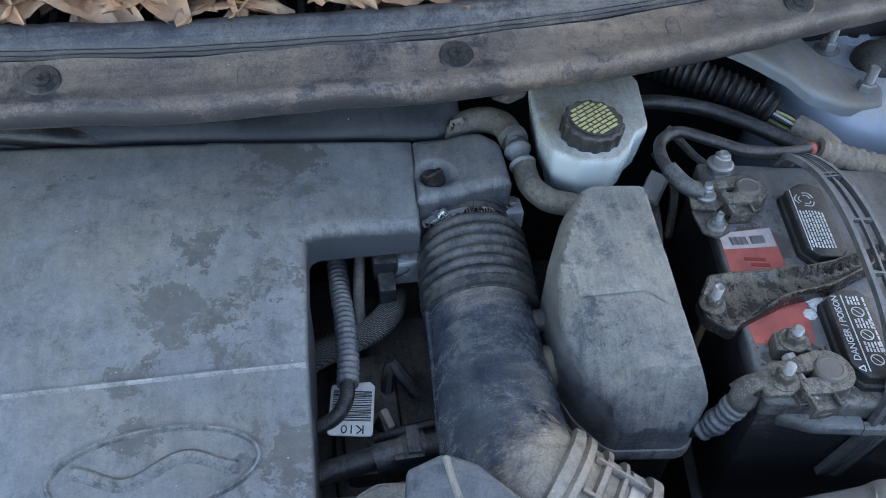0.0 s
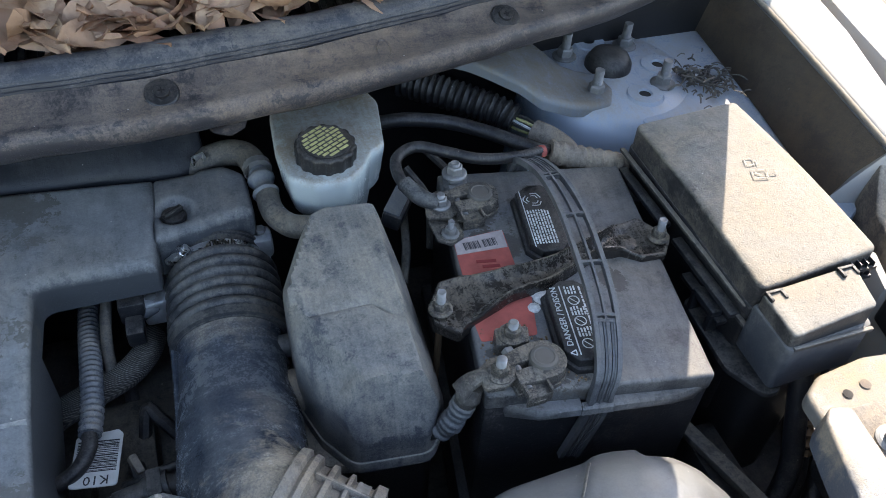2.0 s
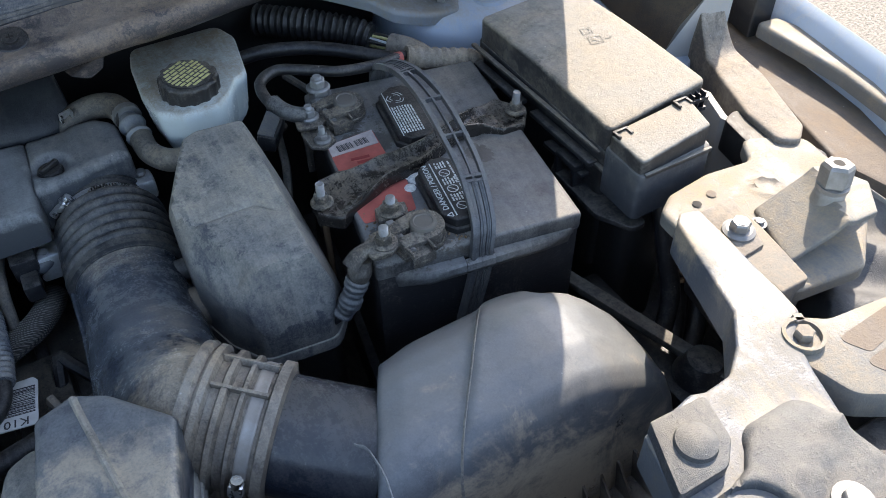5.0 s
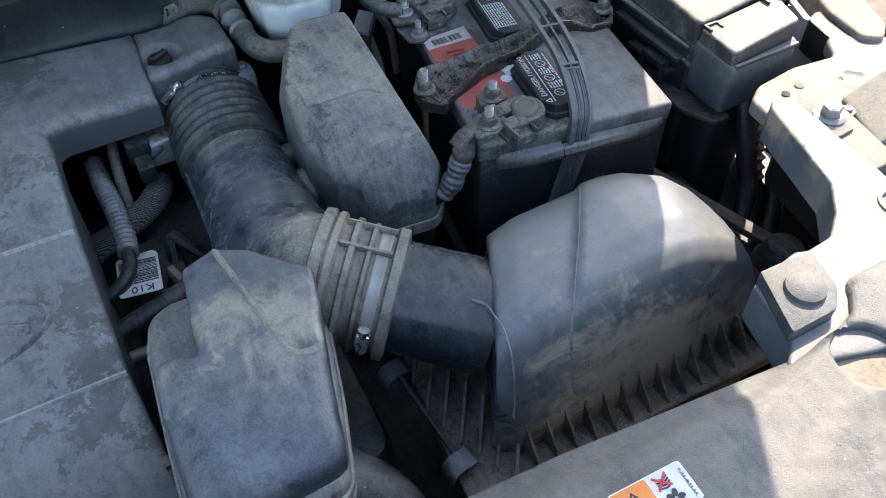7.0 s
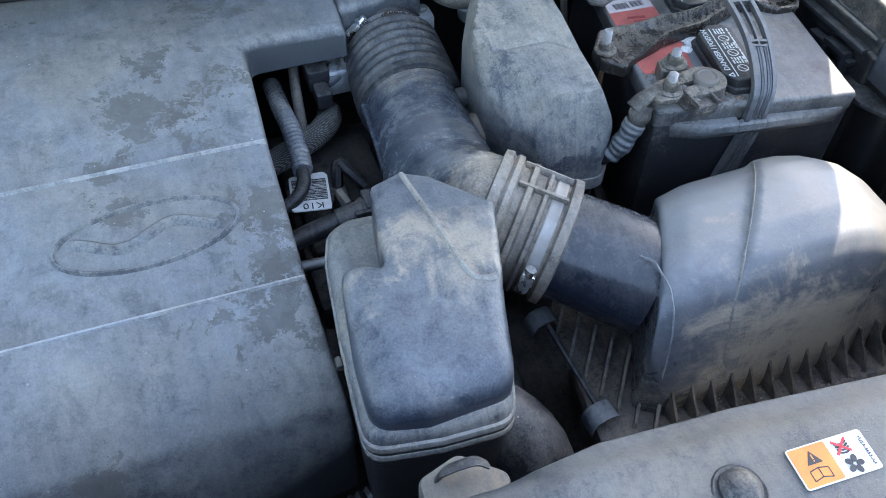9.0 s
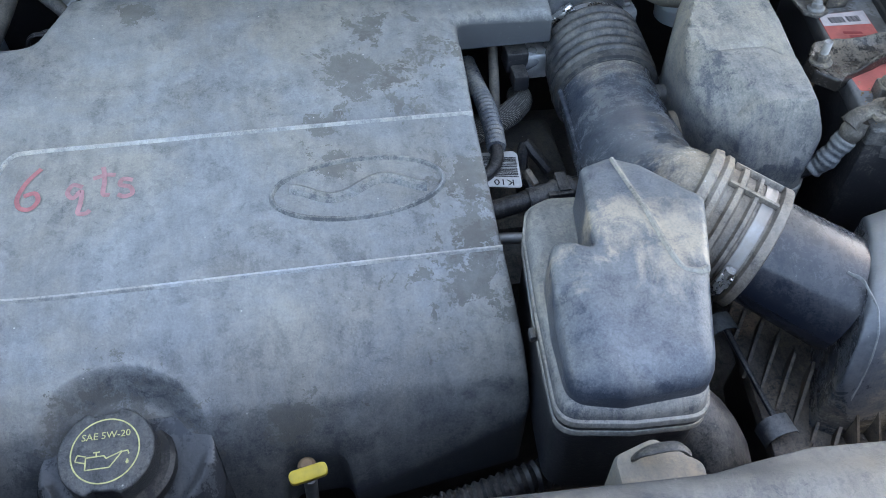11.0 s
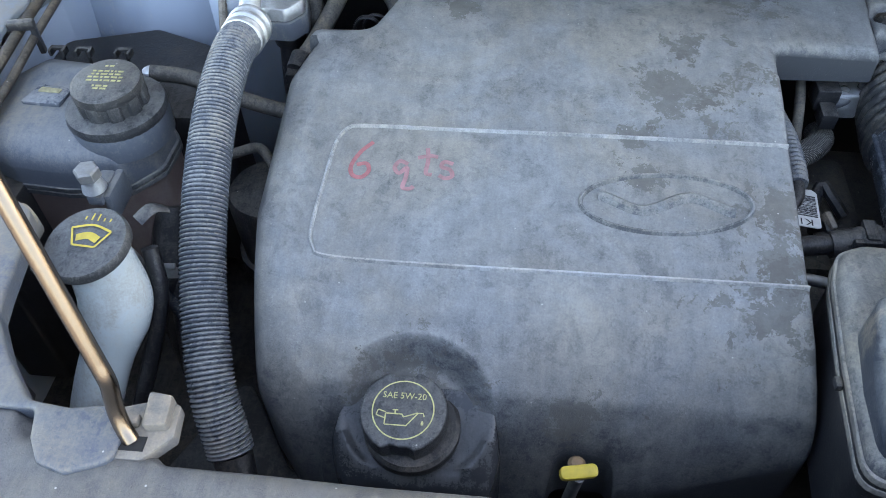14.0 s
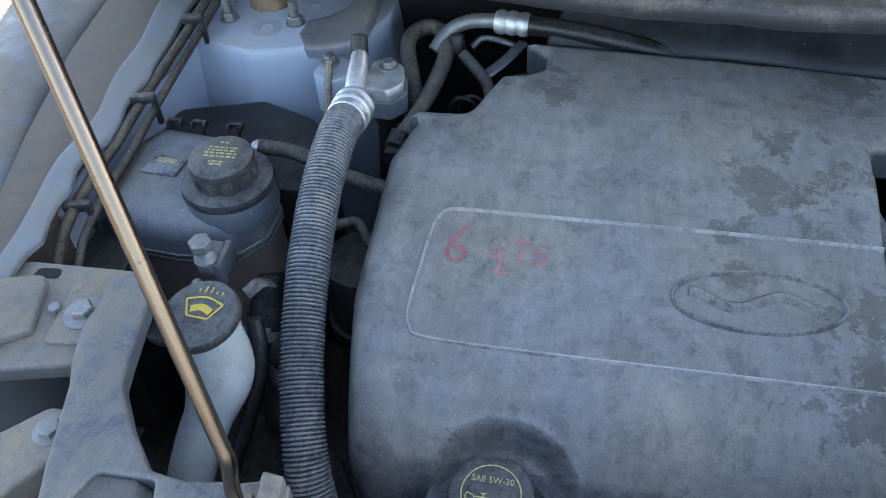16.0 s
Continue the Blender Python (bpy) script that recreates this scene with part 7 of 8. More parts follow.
ccap = part("cap", moved(join(prism(rib, 0, 0.022, 0.002, 2), lathe([(0.0345, 0.020), (0.0355, 0.024), (0.0340, 0.030), (0.030, 0.0318), (0, 0.0322)], 40)), tc), M_CAPDUST, ct, "grey-dusted ribbed pressure cap")
txt = []
random.seed(3)
for k, (y, hw) in enumerate(((0.020, 0.006), (0.012, 0.016), (0.0075, 0.016), (0.003, 0.018), (-0.002, 0.018), (-0.010, 0.009), (-0.014, 0.007))):
    x = -hw
    while x < hw - 0.002:
        ln = min(random.uniform(0.002, 0.007), hw - x)
        txt.append(strip([(x, y), (x + ln, y)], 0.0026, flat0, 0.0003))
        x += ln + 0.0016
part("yellow_print", moved(join(*txt), tc @ Matrix.Translation((0, 0, 0.0322))), plain("dust_dulled_yellow_print", (0.40, 0.37, 0.17), 0.75, 0.35, 0.0, 200.0), ccap)
part("label_plate", prism(rounded([(-0.812, 0.415), (-0.768, 0.412), (-0.764, 0.440), (-0.802, 0.446)], 0.003), 0.884, 0.8895, 0.001), M_HOSEGREY, ct, "small pale printed plate")
part("faded_print", prism(rounded([(-0.800, 0.432), (-0.775, 0.430), (-0.774, 0.437), (-0.798, 0.440)], 0.002), 0.8893, 0.8901, 0), plain("faded_yellow_print", (0.34, 0.30, 0.17), 0.8, 0.4, 0.0, 250.0), ct)
part("nipple", join(lathe([(0.008, 0), (0.008, 0.016), (0.005, 0.018), (0, 0.018)], 14, at=(-0.697, 0.484, 0.868))), M_ALU, ct)
for x in (-0.80, -0.77, -0.725):
    part("clip_tab", join(box(x - 0.0015, x + 0.0015, 0.496, 0.499, 0.875, 0.900, 0.0005), box(x - 0.009, x + 0.009, 0.494, 0.499, 0.898, 0.9015, 0.0005), box(x - 0.009, x - 0.006, 0.488, 0.499, 0.894, 0.9015, 0.0005), box(x + 0.006, x + 0.009, 0.488, 0.499, 0.894, 0.9015, 0.0005)), M_DARK, ct)
part("overflow_hose", tube([(-0.697, 0.484, 0.880), (-0.660, 0.489, 0.872), (-0.630, 0.486, 0.862), (-0.599, 0.481, 0.851), (-0.565, 0.477, 0.843), (-0.530, 0.472, 0.838)], 0.009, 28, 12), M_HOSE, ct, "dusty rubber overflow hose")
part("lower_hose", tube([(-0.66, 0.37, 0.72), (-0.65, 0.33, 0.70), (-0.64, 0.28, 0.62)], 0.026, 14, 14), M_CABLE, ct)
tagged(ct, "grey plastic coolant expansion tank with black cap", "coolant tank")
sw = thing("tank_bracket", (-0.69, 0.315, 0.85))
part("bracket", join(box(-0.698, -0.682, 0.296, 0.336, 0.862, 0.874, 0.003), box(-0.684, -0.676, 0.300, 0.340, 0.840, 0.872, 0.002)), M_GREYTANK, sw)
part("neck", lathe([(0.012, 0), (0.009, 0.012), (0.009, 0.018)], 16, at=(-0.690, 0.305, 0.878)), M_ALU, sw)
part("hex_head", join(hexnut(0.012, 0.012, pose(-0.690, 0.305, 0.892, 0, 0, 15)), lathe([(0.004, 0.904), (0, 0.9045)], 10, at=(-0.690, 0.305, 0))), M_STEEL, sw, "galvanised hexagon head")
tagged(sw, "galvanised bolt holding the coolant tank", "bolt")

# washer filler
ws = thing("washer_filler", (-0.66, 0.20, 0.70))
part("neck", tube([(-0.651, 0.216, 0.894), (-0.648, 0.214, 0.865), (-0.646, 0.206, 0.835), (-0.656, 0.190, 0.80), (-0.672, 0.168, 0.76), (-0.688, 0.148, 0.71), (-0.70, 0.13, 0.64)], lambda t: 0.0290 + 0.0035 * ridge(t - 0.22, 0.10) - 0.0050 * max(0, min(1, (t - 0.30) / 0.12)), 40, 28), M_WHITETANK, ws, "milky white filler neck")
wt = pose(-0.652, 0.216, 0.894, 8, -4, -8)
wcap = part("cap", moved(join(lathe([(0.034, 0), (0.038, 0.002), (0.038, 0.008), (0.036, 0.011), (0, 0.0125)], 36), prism(rounded([(-0.047, -0.030), (-0.02, -0.034), (-0.02, 0.004), (-0.044, -0.004)], 0.008), -0.004, 0.003, 0.002)), wt), M_CAPDUST, ws, "dusty black flip cap with yellow symbol")
tw = wt @ Matrix.Translation((0.002, 0.002, 0.0128)) @ Matrix.Scale(1.2, 4)
part("wiper_print", moved(join(strip([(-0.016, 0.008), (0.0, 0.012), (0.016, 0.008)], 0.0018, flat0, 0.0003), seg_strip([(-0.016, 0.008), (-0.009, -0.006), (0.009, -0.006), (0.016, 0.008)], 0.0016), strip([(-0.009, 0.0), (0.0, 0.003), (0.009, 0.0)], 0.006, flat0, 0.0002)), tw), M_YELLOW, wcap, "yellow windscreen-washer symbol")
part("spray_print", moved(join(*(strip([(x, 0.016), (x, 0.019 + 0.003 * (abs(x) < 0.006))], 0.0012, flat0, 0.0003) for x in (-0.009, -0.004, 0.001, 0.006, 0.011))), tw), M_YELLOW, wcap)
part("cap_strap", tube([(-0.622, 0.25, 0.896), (-0.612, 0.262, 0.900), (-0.606, 0.272, 0.89)], 0.008, 8, 8, flat=0.3), M_PLASTIC, ws)
tagged(ws, "milky washer filler neck with black cap", "washer filler")

# headlamp bracket on the coolant side
hb2 = thing("headlamp_bracket", (-0.76, 0.15, 0.85))
part("plate", sheet(rounded([(-0.84, 0.250), (-0.72, 0.252), (-0.702, 0.236), (-0.700, 0.19), (-0.735, 0.140), (-0.80, 0.125), (-0.90, 0.12), (-0.90, 0.2)], 0.012), lambda x, y: 0.912, 0.008, 0.005, 0.012), M_LAMPMETAL, hb2, "pale dusty steel plate")
part("boss_plate", prism(rounded([(-0.778, 0.228), (-0.728, 0.232), (-0.712, 0.16), (-0.770, 0.155)], 0.006), 0.910, 0.916, 0.002), M_BRACKET, hb2, "tan dusty boss plate")
part("bolt", join(lathe([(0.018, 0), (0.018, 0.002), (0.013, 0.004), (0.011, 0.0045)], 24, at=(-0.748, 0.190, 0.916)), hexnut(0.0105, 0.009, pose(-0.748, 0.190, 0.919, 0, 0, 10))), M_STEEL, hb2, "bright flanged bolt", sharp=25)
part("bolt", hexnut(0.006, 0.006, pose(-0.778, 0.192, 0.914)), M_STEEL, hb2)
part("slot", prism(rounded([(-0.825, 0.228), (-0.798, 0.230), (-0.800, 0.242), (-0.822, 0.240)], 0.005), 0.9115, 0.9130, 0), M_VOID, hb2)
part("folded_tab", sheet(rounded([(-0.86, 0.19), (-0.80, 0.225), (-0.785, 0.165), (-0.81, 0.14), (-0.88, 0.12)], 0.008), lambda x, y: 0.925 - 0.35 * (x + 0.80), 0.008, 0.003, 0.004), M_LAMPMETAL, hb2)
LUGO = rounded([(-0.700, 0.090), (-0.691, 0.070), (-0.697, 0.046), (-0.722, 0.010), (-0.780, -0.045), (-0.860, -0.06), (-0.880, 0.0), (-0.800, 0.035), (-0.748, 0.066), (-0.722, 0.092)], [0.012, 0.01, 0.01, 0.02, 0.02, 0.02, 0.02, 0.02, 0.02, 0.012])


def lug_z(x, y):
    z = 0.924
    for cx, cy, turn in ((-0.770, 0.036, 0.58), (-0.752, 0.008, 0.80)):
        u = (x - cx) * math.cos(turn) + (y - cy) * math.sin(turn)
        v = -(x - cx) * math.sin(turn) + (y - cy) * math.cos(turn)
        z -= 0.012 * max(0, min(1, (1 - math.hypot(u / 0.036, v / 0.0125)) * 3))
    return z


lug = part("lower_lug", sheet(LUGO, lug_z, 0.0045, 0.004, 0.02), M_LAMPMETAL, hb2, "pale dusty lug with two hollows")
part("lug_bolt", join(lathe([(0.015, 0.922), (0.014, 0.926), (0, 0.926)], 20, at=(-0.709, 0.070, 0)), hexnut(0.009, 0.006, pose(-0.709, 0.070, 0.926))), M_STEEL, lug)
tagged(hb2, "pale painted steel headlamp bracket with bolts", "bracket")


# ---- engine parts seen past the cover ----
solo("engine_block", join(prism(rounded([(-0.50, 0.16), (0.16, 0.16), (0.18, 0.62), (-0.50, 0.66)], 0.03), 0.53, 0.70, 0.02), box(-0.02, 0.10, 0.30, 0.56, 0.68, 0.735, 0.012), box(-0.01, 0.05, 0.36, 0.50, 0.72, 0.755, 0.01)), M_GRIME, "grimy dark engine top below the cover", "engine")
random.seed(21)


def cable(name, pts, r, mat, label, category, n=40, seg=12, **k):
    return solo(name, tube(pts, r, n, seg, **k), mat, label, category)


conduit = lambda r, n: (lambda t: r * (1 + 0.10 * math.sin(t * 2 * math.pi * n)))
pcv = thing("wiring_conduit", (0.0, 0.49, 0.78))
part("ribbed_sleeve", tube([(0.0, 0.60, 0.795), (0.001, 0.55, 0.802), (0.003, 0.50, 0.81), (0.003, 0.455, 0.812), (0.000, 0.425, 0.812)], conduit(0.0102, 26), 230, 14), M_HOSEGREY, pcv, sharp=80)
part("cable_tail", tube([(0.000, 0.428, 0.812), (-0.002, 0.412, 0.810), (-0.012, 0.397, 0.806), (-0.030, 0.390, 0.800), (-0.055, 0.388, 0.79)], 0.0072, 24, 12), M_CABLE, pcv)
tagged(pcv, "dusty ribbed wiring conduit beside the engine cover", "conduit")
cable("braided_hose", [(-0.06, 0.487, 0.752), (-0.03, 0.492, 0.768), (0.005, 0.500, 0.778), (0.035, 0.510, 0.785), (0.052, 0.530, 0.785), (0.058, 0.56, 0.77)], 0.0145, M_BRAID, "black braided hose with dusty weave", "hose", 50, 18)
cable("vacuum_hose", [(0.03, 0.60, 0.83), (0.024, 0.565, 0.828), (0.020, 0.535, 0.815), (0.018, 0.51, 0.79)], 0.006, M_HOSE, "thin dusty rubber vacuum hose", "hose")
cn = thing("wiring_connector", (0.055, 0.55, 0.80))
part("housing", join(box(0.036, 0.062, 0.545, 0.575, 0.815, 0.842, 0.003), box(0.040, 0.058, 0.520, 0.546, 0.808, 0.828, 0.003)), M_PLASTIC, cn)
part("shell", lathe([(0.011, 0), (0.012, 0.01), (0.012, 0.024), (0.009, 0.028), (0, 0.028)], 18, m=aim((0.050, 0.555, 0.82), (1, 0.2, 0.3))), M_GREYTANK, cn, "grey plug shell")
part("metal_block", box(0.058, 0.088, 0.548, 0.588, 0.802, 0.836, 0.004), M_ALU, cn)
tagged(cn, "grey and black wiring connector by the throttle", "connector")
LBM = pose(0.0015, 0.406, 0.797, -6, 3, -8)
lb = thing("engine_label_tag", m=LBM)
part("plate", moved(prism(rounded([(-0.0205, -0.0285), (0.0205, -0.0285), (0.0205, 0.0285), (0.016, 0.034), (-0.0205, 0.0285)], 0.004), 0, 0.0015, 0.0004), LBM), M_WHITE, lb)
bars = []
x = -0.022
random.seed(4)
while x < 0.024:
    w = random.choice((0.0005, 0.0009, 0.0014))
    bars.append(box(-0.018, 0.018, x, x + w, 0.0015, 0.0018, 0))
    x += w + random.choice((0.0006, 0.0009, 0.0013))
    if x > 0.022:
        break
bars = [b for b in bars]
for b in bars[6:]:
    part("barcode_bar", moved(b, LBM), M_INK, lb)
lettering("K10", 0.0135, M_INK, lb, LBM @ pose(0.002, -0.0215, 0.0016, 0, 0, 180), "black K10", "code_print")
tagged(lb, "white barcode tag printed K10", "label tag")
fu = thing("fuel_line_connector", (0.02, 0.35, 0.80))
part("line", tube([(-0.05, 0.338, 0.795), (-0.02, 0.346, 0.80), (0.02, 0.350, 0.806)], 0.0105, 14, 14), M_CABLE, fu)
part("collar", tube([(0.018, 0.349, 0.805), (0.04, 0.351, 0.808), (0.064, 0.353, 0.811)], lambda t: 0.0135 + 0.002 * (t > 0.5), 12, 18), M_PLASTIC, fu)
part("clip", join(box(0.034, 0.060, 0.336, 0.342, 0.806, 0.824, 0.001), box(0.046, 0.058, 0.340, 0.366, 0.820, 0.826, 0.001)), M_PLASTIC, fu)
part("barrel", tube([(0.062, 0.353, 0.81), (0.09, 0.354, 0.81)], 0.0125, 6, 16), M_DARK, fu)
tagged(fu, "black quick-connect fuel line fitting", "hose fitting")
cable("metal_pipe", [(-0.04, 0.325, 0.782), (0.01, 0.318, 0.785), (0.05, 0.30, 0.782), (0.09, 0.285, 0.77)], 0.006, M_STEEL, "thin steel pipe under the duct", "pipe", 20, 10)
cable("metal_pipe", [(0.02, 0.386, 0.775), (0.05, 0.386, 0.785), (0.09, 0.388, 0.79)], 0.005, M_CABLE, "thin black pipe under the duct", "pipe", 16, 10)
for pts in ([(0.035, 0.44, 0.74), (0.045, 0.47, 0.77), (0.055, 0.46, 0.765), (0.07, 0.445, 0.75)], [(0.028, 0.41, 0.76), (0.033, 0.40, 0.782), (0.036, 0.385, 0.778)], [(0.02, 0.36, 0.74), (0.03, 0.45, 0.745), (0.025, 0.55, 0.74)]):
    cable("wiring_loom", pts, 0.007, M_CABLE, "dark wires on the engine side", "wiring", 24, 8)
bits = thing("cable_tie", (0.035, 0.40, 0.78))
part("tie", moved(box(-0.004, 0.004, -0.010, 0.010, -0.006, 0.006, 0.002), pose(0.033, 0.398, 0.787, 20, 10, 25)), M_TANRUBBER, bits)
tagged(bits, "tan cable clip on the engine wiring", "clip")
# brake booster hose
bh = thing("brake_booster_hose", (0.20, 0.62, 0.87))
part("rubber_end", tube([(0.12, 0.690, 0.872), (0.144, 0.690, 0.892), (0.172, 0.690, 0.900), (0.192, 0.678, 0.901), (0.200, 0.655, 0.898)], 0.0145, 30, 16), M_HOSE, bh, "brown-dusted rubber hose")
part("check_valve", tube([(0.2, 0.662, 0.898), (0.201, 0.642, 0.896), (0.203, 0.612, 0.892)], lambda t: 0.0095 + 0.0055 * ridge(t - 0.45, 0.12) + 0.005 * ridge(t - 0.85, 0.08), 40, 16), M_GREYTANK, bh, "grey-blue check valve")
part("lower_hose", tube([(0.203, 0.622, 0.893), (0.205, 0.592, 0.889), (0.218, 0.568, 0.889), (0.240, 0.556, 0.890), (0.258, 0.540, 0.884), (0.250, 0.515, 0.868)], 0.0125, 36, 16), M_HOSE, bh, "brown-dusted rubber hose")
part("spring_clamp", lathe([(0.0150, -0.004), (0.0158, -0.004), (0.0158, 0.004), (0.0150, 0.004)], 18, m=aim((0.200, 0.657, 0.898), (0.1, -1, -0.1))), M_STEEL, bh)
part("clamp_ear", moved(join(box(-0.007, 0.007, -0.001, 0.001, 0, 0.011, 0.0004), box(-0.007, -0.005, -0.006, 0.001, 0, 0.011, 0.0004), box(0.005, 0.007, -0.006, 0.001, 0, 0.011, 0.0004)), pose(0.140, 0.682, 0.902, 20, 0, 20)), M_CHROME, bh)
tagged(bh, "brown-dusted brake booster hose with check valve", "hose")
# battery cables
pc = thing("battery_cable", (0.42, 0.59, 0.88))
part("cable", tube([(0.366, 0.542, 0.908), (0.350, 0.552, 0.912), (0.338, 0.575, 0.918), (0.342, 0.604, 0.922), (0.368, 0.619, 0.922), (0.398, 0.603, 0.921), (0.432, 0.587, 0.917), (0.478, 0.585, 0.912), (0.52, 0.596, 0.905), (0.545, 0.598, 0.898)], 0.0064, 90, 14), M_CABLE, pc)
part("shrink_sleeve", tube([(0.368, 0.541, 0.907), (0.352, 0.550, 0.911), (0.340, 0.570, 0.917)], 0.0088, 14, 14), M_BELLOWS, pc)
part("taped_harness", tube([(0.52, 0.594, 0.904), (0.555, 0.585, 0.895), (0.59, 0.575, 0.888), (0.62, 0.58, 0.87)], lambda t: 0.0135 + 0.0012 * math.sin(t * 60), 40, 14), M_TANRUBBER, pc, "dusty taped harness")
part("red_band", tube([(0.506, 0.5925, 0.907), (0.513, 0.594, 0.906)], 0.0070, 3, 14), M_RED, pc)
tagged(pc, "black battery cable running into a taped harness", "cable")
cable("battery_cable", [(0.345, 0.700, 0.90), (0.38, 0.692, 0.905), (0.43, 0.680, 0.90), (0.47, 0.655, 0.896), (0.505, 0.625, 0.892), (0.53, 0.606, 0.888)], 0.0085, M_CABLE, "thick black cable behind the battery", "cable", 50, 14)
ng = thing("battery_cable", (0.31, 0.33, 0.84))
part("lug_sleeve", tube([(0.3275, 0.3215, 0.896), (0.3225, 0.3200, 0.884), (0.3195, 0.3200, 0.872)], lambda t: 0.0092 + 0.0025 * ridge(t - 0.5, 0.25), 16, 14), M_CLAMP, ng, "corroded cable lug")
part("taped_cable", tube([(0.3200, 0.3200, 0.876), (0.3140, 0.3195, 0.862), (0.3080, 0.3200, 0.848), (0.3010, 0.3230, 0.836)], lambda t: 0.0108 + 0.0009 * math.sin(t * 13) + 0.0004 * math.sin(t * 41), 50, 14), M_HOUSING, ng, "lumpy grey tape wrap")
part("cable", tube([(0.3020, 0.3225, 0.838), (0.292, 0.328, 0.826), (0.276, 0.336, 0.820), (0.25, 0.345, 0.81), (0.22, 0.35, 0.79)], 0.0068, 40, 12), M_CABLE, ng)
tagged(ng, "taped black ground cable with corroded lug", "cable")
wl = thing("wiring_loom", (0.50, 0.68, 0.86))
part("conduit", tube([(0.40, 0.78, 0.90), (0.45, 0.735, 0.90), (0.495, 0.700, 0.893), (0.515, 0.680, 0.887)], conduit(0.019, 18), 100, 16), M_DARK, wl)
part("taped_end", tube([(0.53, 0.655, 0.885), (0.545, 0.635, 0.884), (0.555, 0.610, 0.88), (0.55, 0.58, 0.87)], 0.016, 20, 14), M_TANRUBBER, wl, "dusty tape wrap")
for k in range(8):
    o = Vector((random.uniform(-0.012, 0.012), random.uniform(-0.008, 0.008), random.uniform(-0.008, 0.010)))
    part("wire", tube([Vector((0.512, 0.684, 0.887)) + o, Vector((0.522, 0.668, 0.887)) + o * 1.2, Vector((0.535, 0.650, 0.885)) + o * 0.6], 0.0018, 10, 6), random.choice((M_YPRINT, M_CABLE, M_WPRINT, M_HOSE)), wl)
tagged(wl, "black conduit with loose wires by the strut tower", "wiring")
for pts in ([(0.40, 0.70, 0.86), (0.42, 0.66, 0.85), (0.44, 0.62, 0.84), (0.42, 0.59, 0.80)], [(0.37, 0.66, 0.86), (0.39, 0.63, 0.83), (0.385, 0.60, 0.78)], [(0.32, 0.50, 0.84), (0.335, 0.54, 0.85), (0.35, 0.60, 0.85), (0.37, 0.64, 0.83)]):
    cable("wiring_loom", pts, 0.005, M_HOSE, "thin dusty wires behind the battery", "wiring", 24, 8)
pl = thing("wiring_connector", (0.345, 0.60, 0.86))
part("plug", moved(box(-0.011, 0.011, -0.024, 0.024, -0.010, 0.010, 0.003), pose(0.338, 0.585, 0.868, 0, 10, -35)), M_PLASTIC, pl)
part("tag", moved(box(-0.009, 0.009, -0.022, 0.022, 0, 0.0012, 0), pose(0.338, 0.585, 0.879, 0, 10, -35)), M_GREYTANK, pl)
tagged(pl, "black plug with grey tag below the reservoir", "connector")
# loom below the fuse box
fl2 = thing("wiring_loom", (0.66, 0.26, 0.70))
for k, pts in enumerate(([(0.655, 0.285, 0.875), (0.652, 0.268, 0.84), (0.650, 0.250, 0.80), (0.645, 0.225, 0.75), (0.615, 0.205, 0.71), (0.57, 0.20, 0.69)], [(0.680, 0.290, 0.875), (0.675, 0.276, 0.84), (0.665, 0.255, 0.79), (0.655, 0.225, 0.74), (0.625, 0.19, 0.70)], [(0.670, 0.282, 0.87), (0.662, 0.262, 0.83), (0.656, 0.245, 0.78), (0.640, 0.215, 0.72)])):
    part("taped_wire", tube(pts, (0.011, 0.0125, 0.006)[k], 40, 12), (M_CABLE, M_DARK, M_RUST)[k], fl2)
part("torn_sleeve", tube([(0.672, 0.262, 0.83), (0.668, 0.248, 0.80), (0.662, 0.232, 0.765)], lambda t: 0.006 + 0.003 * math.sin(t * 40), 24, 8), M_RUST, fl2, "torn brown sleeve")
tagged(fl2, "taped wiring bundle hanging below the fuse box", "wiring")
cable("wiring_loom", [(0.70, 0.23, 0.74), (0.67, 0.20, 0.71), (0.63, 0.17, 0.69), (0.58, 0.15, 0.67)], 0.012, M_DARK, "dark taped wires beside the headlamp", "wiring", 24, 10)
# added dark block: hides bright sunlit spots so that the pit stays dark
solo("lamp_liner", prism(rounded([(0.60, 0.02), (0.76, 0.05), (0.775, 0.40), (0.62, 0.40)], 0.02), 0.54, 0.66, 0.004), M_DARK, "dark block added to keep the pit under the headlamp bracket dark", "liner")
solo("lower_rail", box(0.56, 0.60, 0.05, 0.30, 0.70, 0.755, 0.006), M_DARK, "dark dusty frame rail beside the air box", "frame rail")
solo("rail_strap", moved(box(-0.008, 0.008, -0.13, 0.13, 0, 0.010, 0.002), pose(0.583, 0.20, 0.765, 0, 0, 16)), M_HOSE, "dusty black strap by the air box", "strap")
solo("lamp_boot", lathe([(0.035, 0.70), (0.032, 0.74), (0.026, 0.765), (0.018, 0.78), (0, 0.785)], 26, at=(0.60, 0.13, 0)), M_PLASTIC, "black rubber boot behind the headlamp", "rubber boot")
# rear insulation panel behind the cover
solo("plenum_panel", sheet(rounded([(-0.39, 0.690), (-0.20, 0.687), (0.12, 0.672), (0.15, 0.69), (0.14, 0.80), (-0.33, 0.80)], 0.012), lambda x, y: 0.905 + 0.7 * (y - 0.68) + 0.004 * math.sin(30 * x), 0.010, 0.012, bottom=0.85), dusty("blue_black_panel", (0.010, 0.013, 0.018), (0.045, 0.05, 0.058), 0.35, 8.0), "blue-black insulation panel behind the engine cover", "insulation panel")
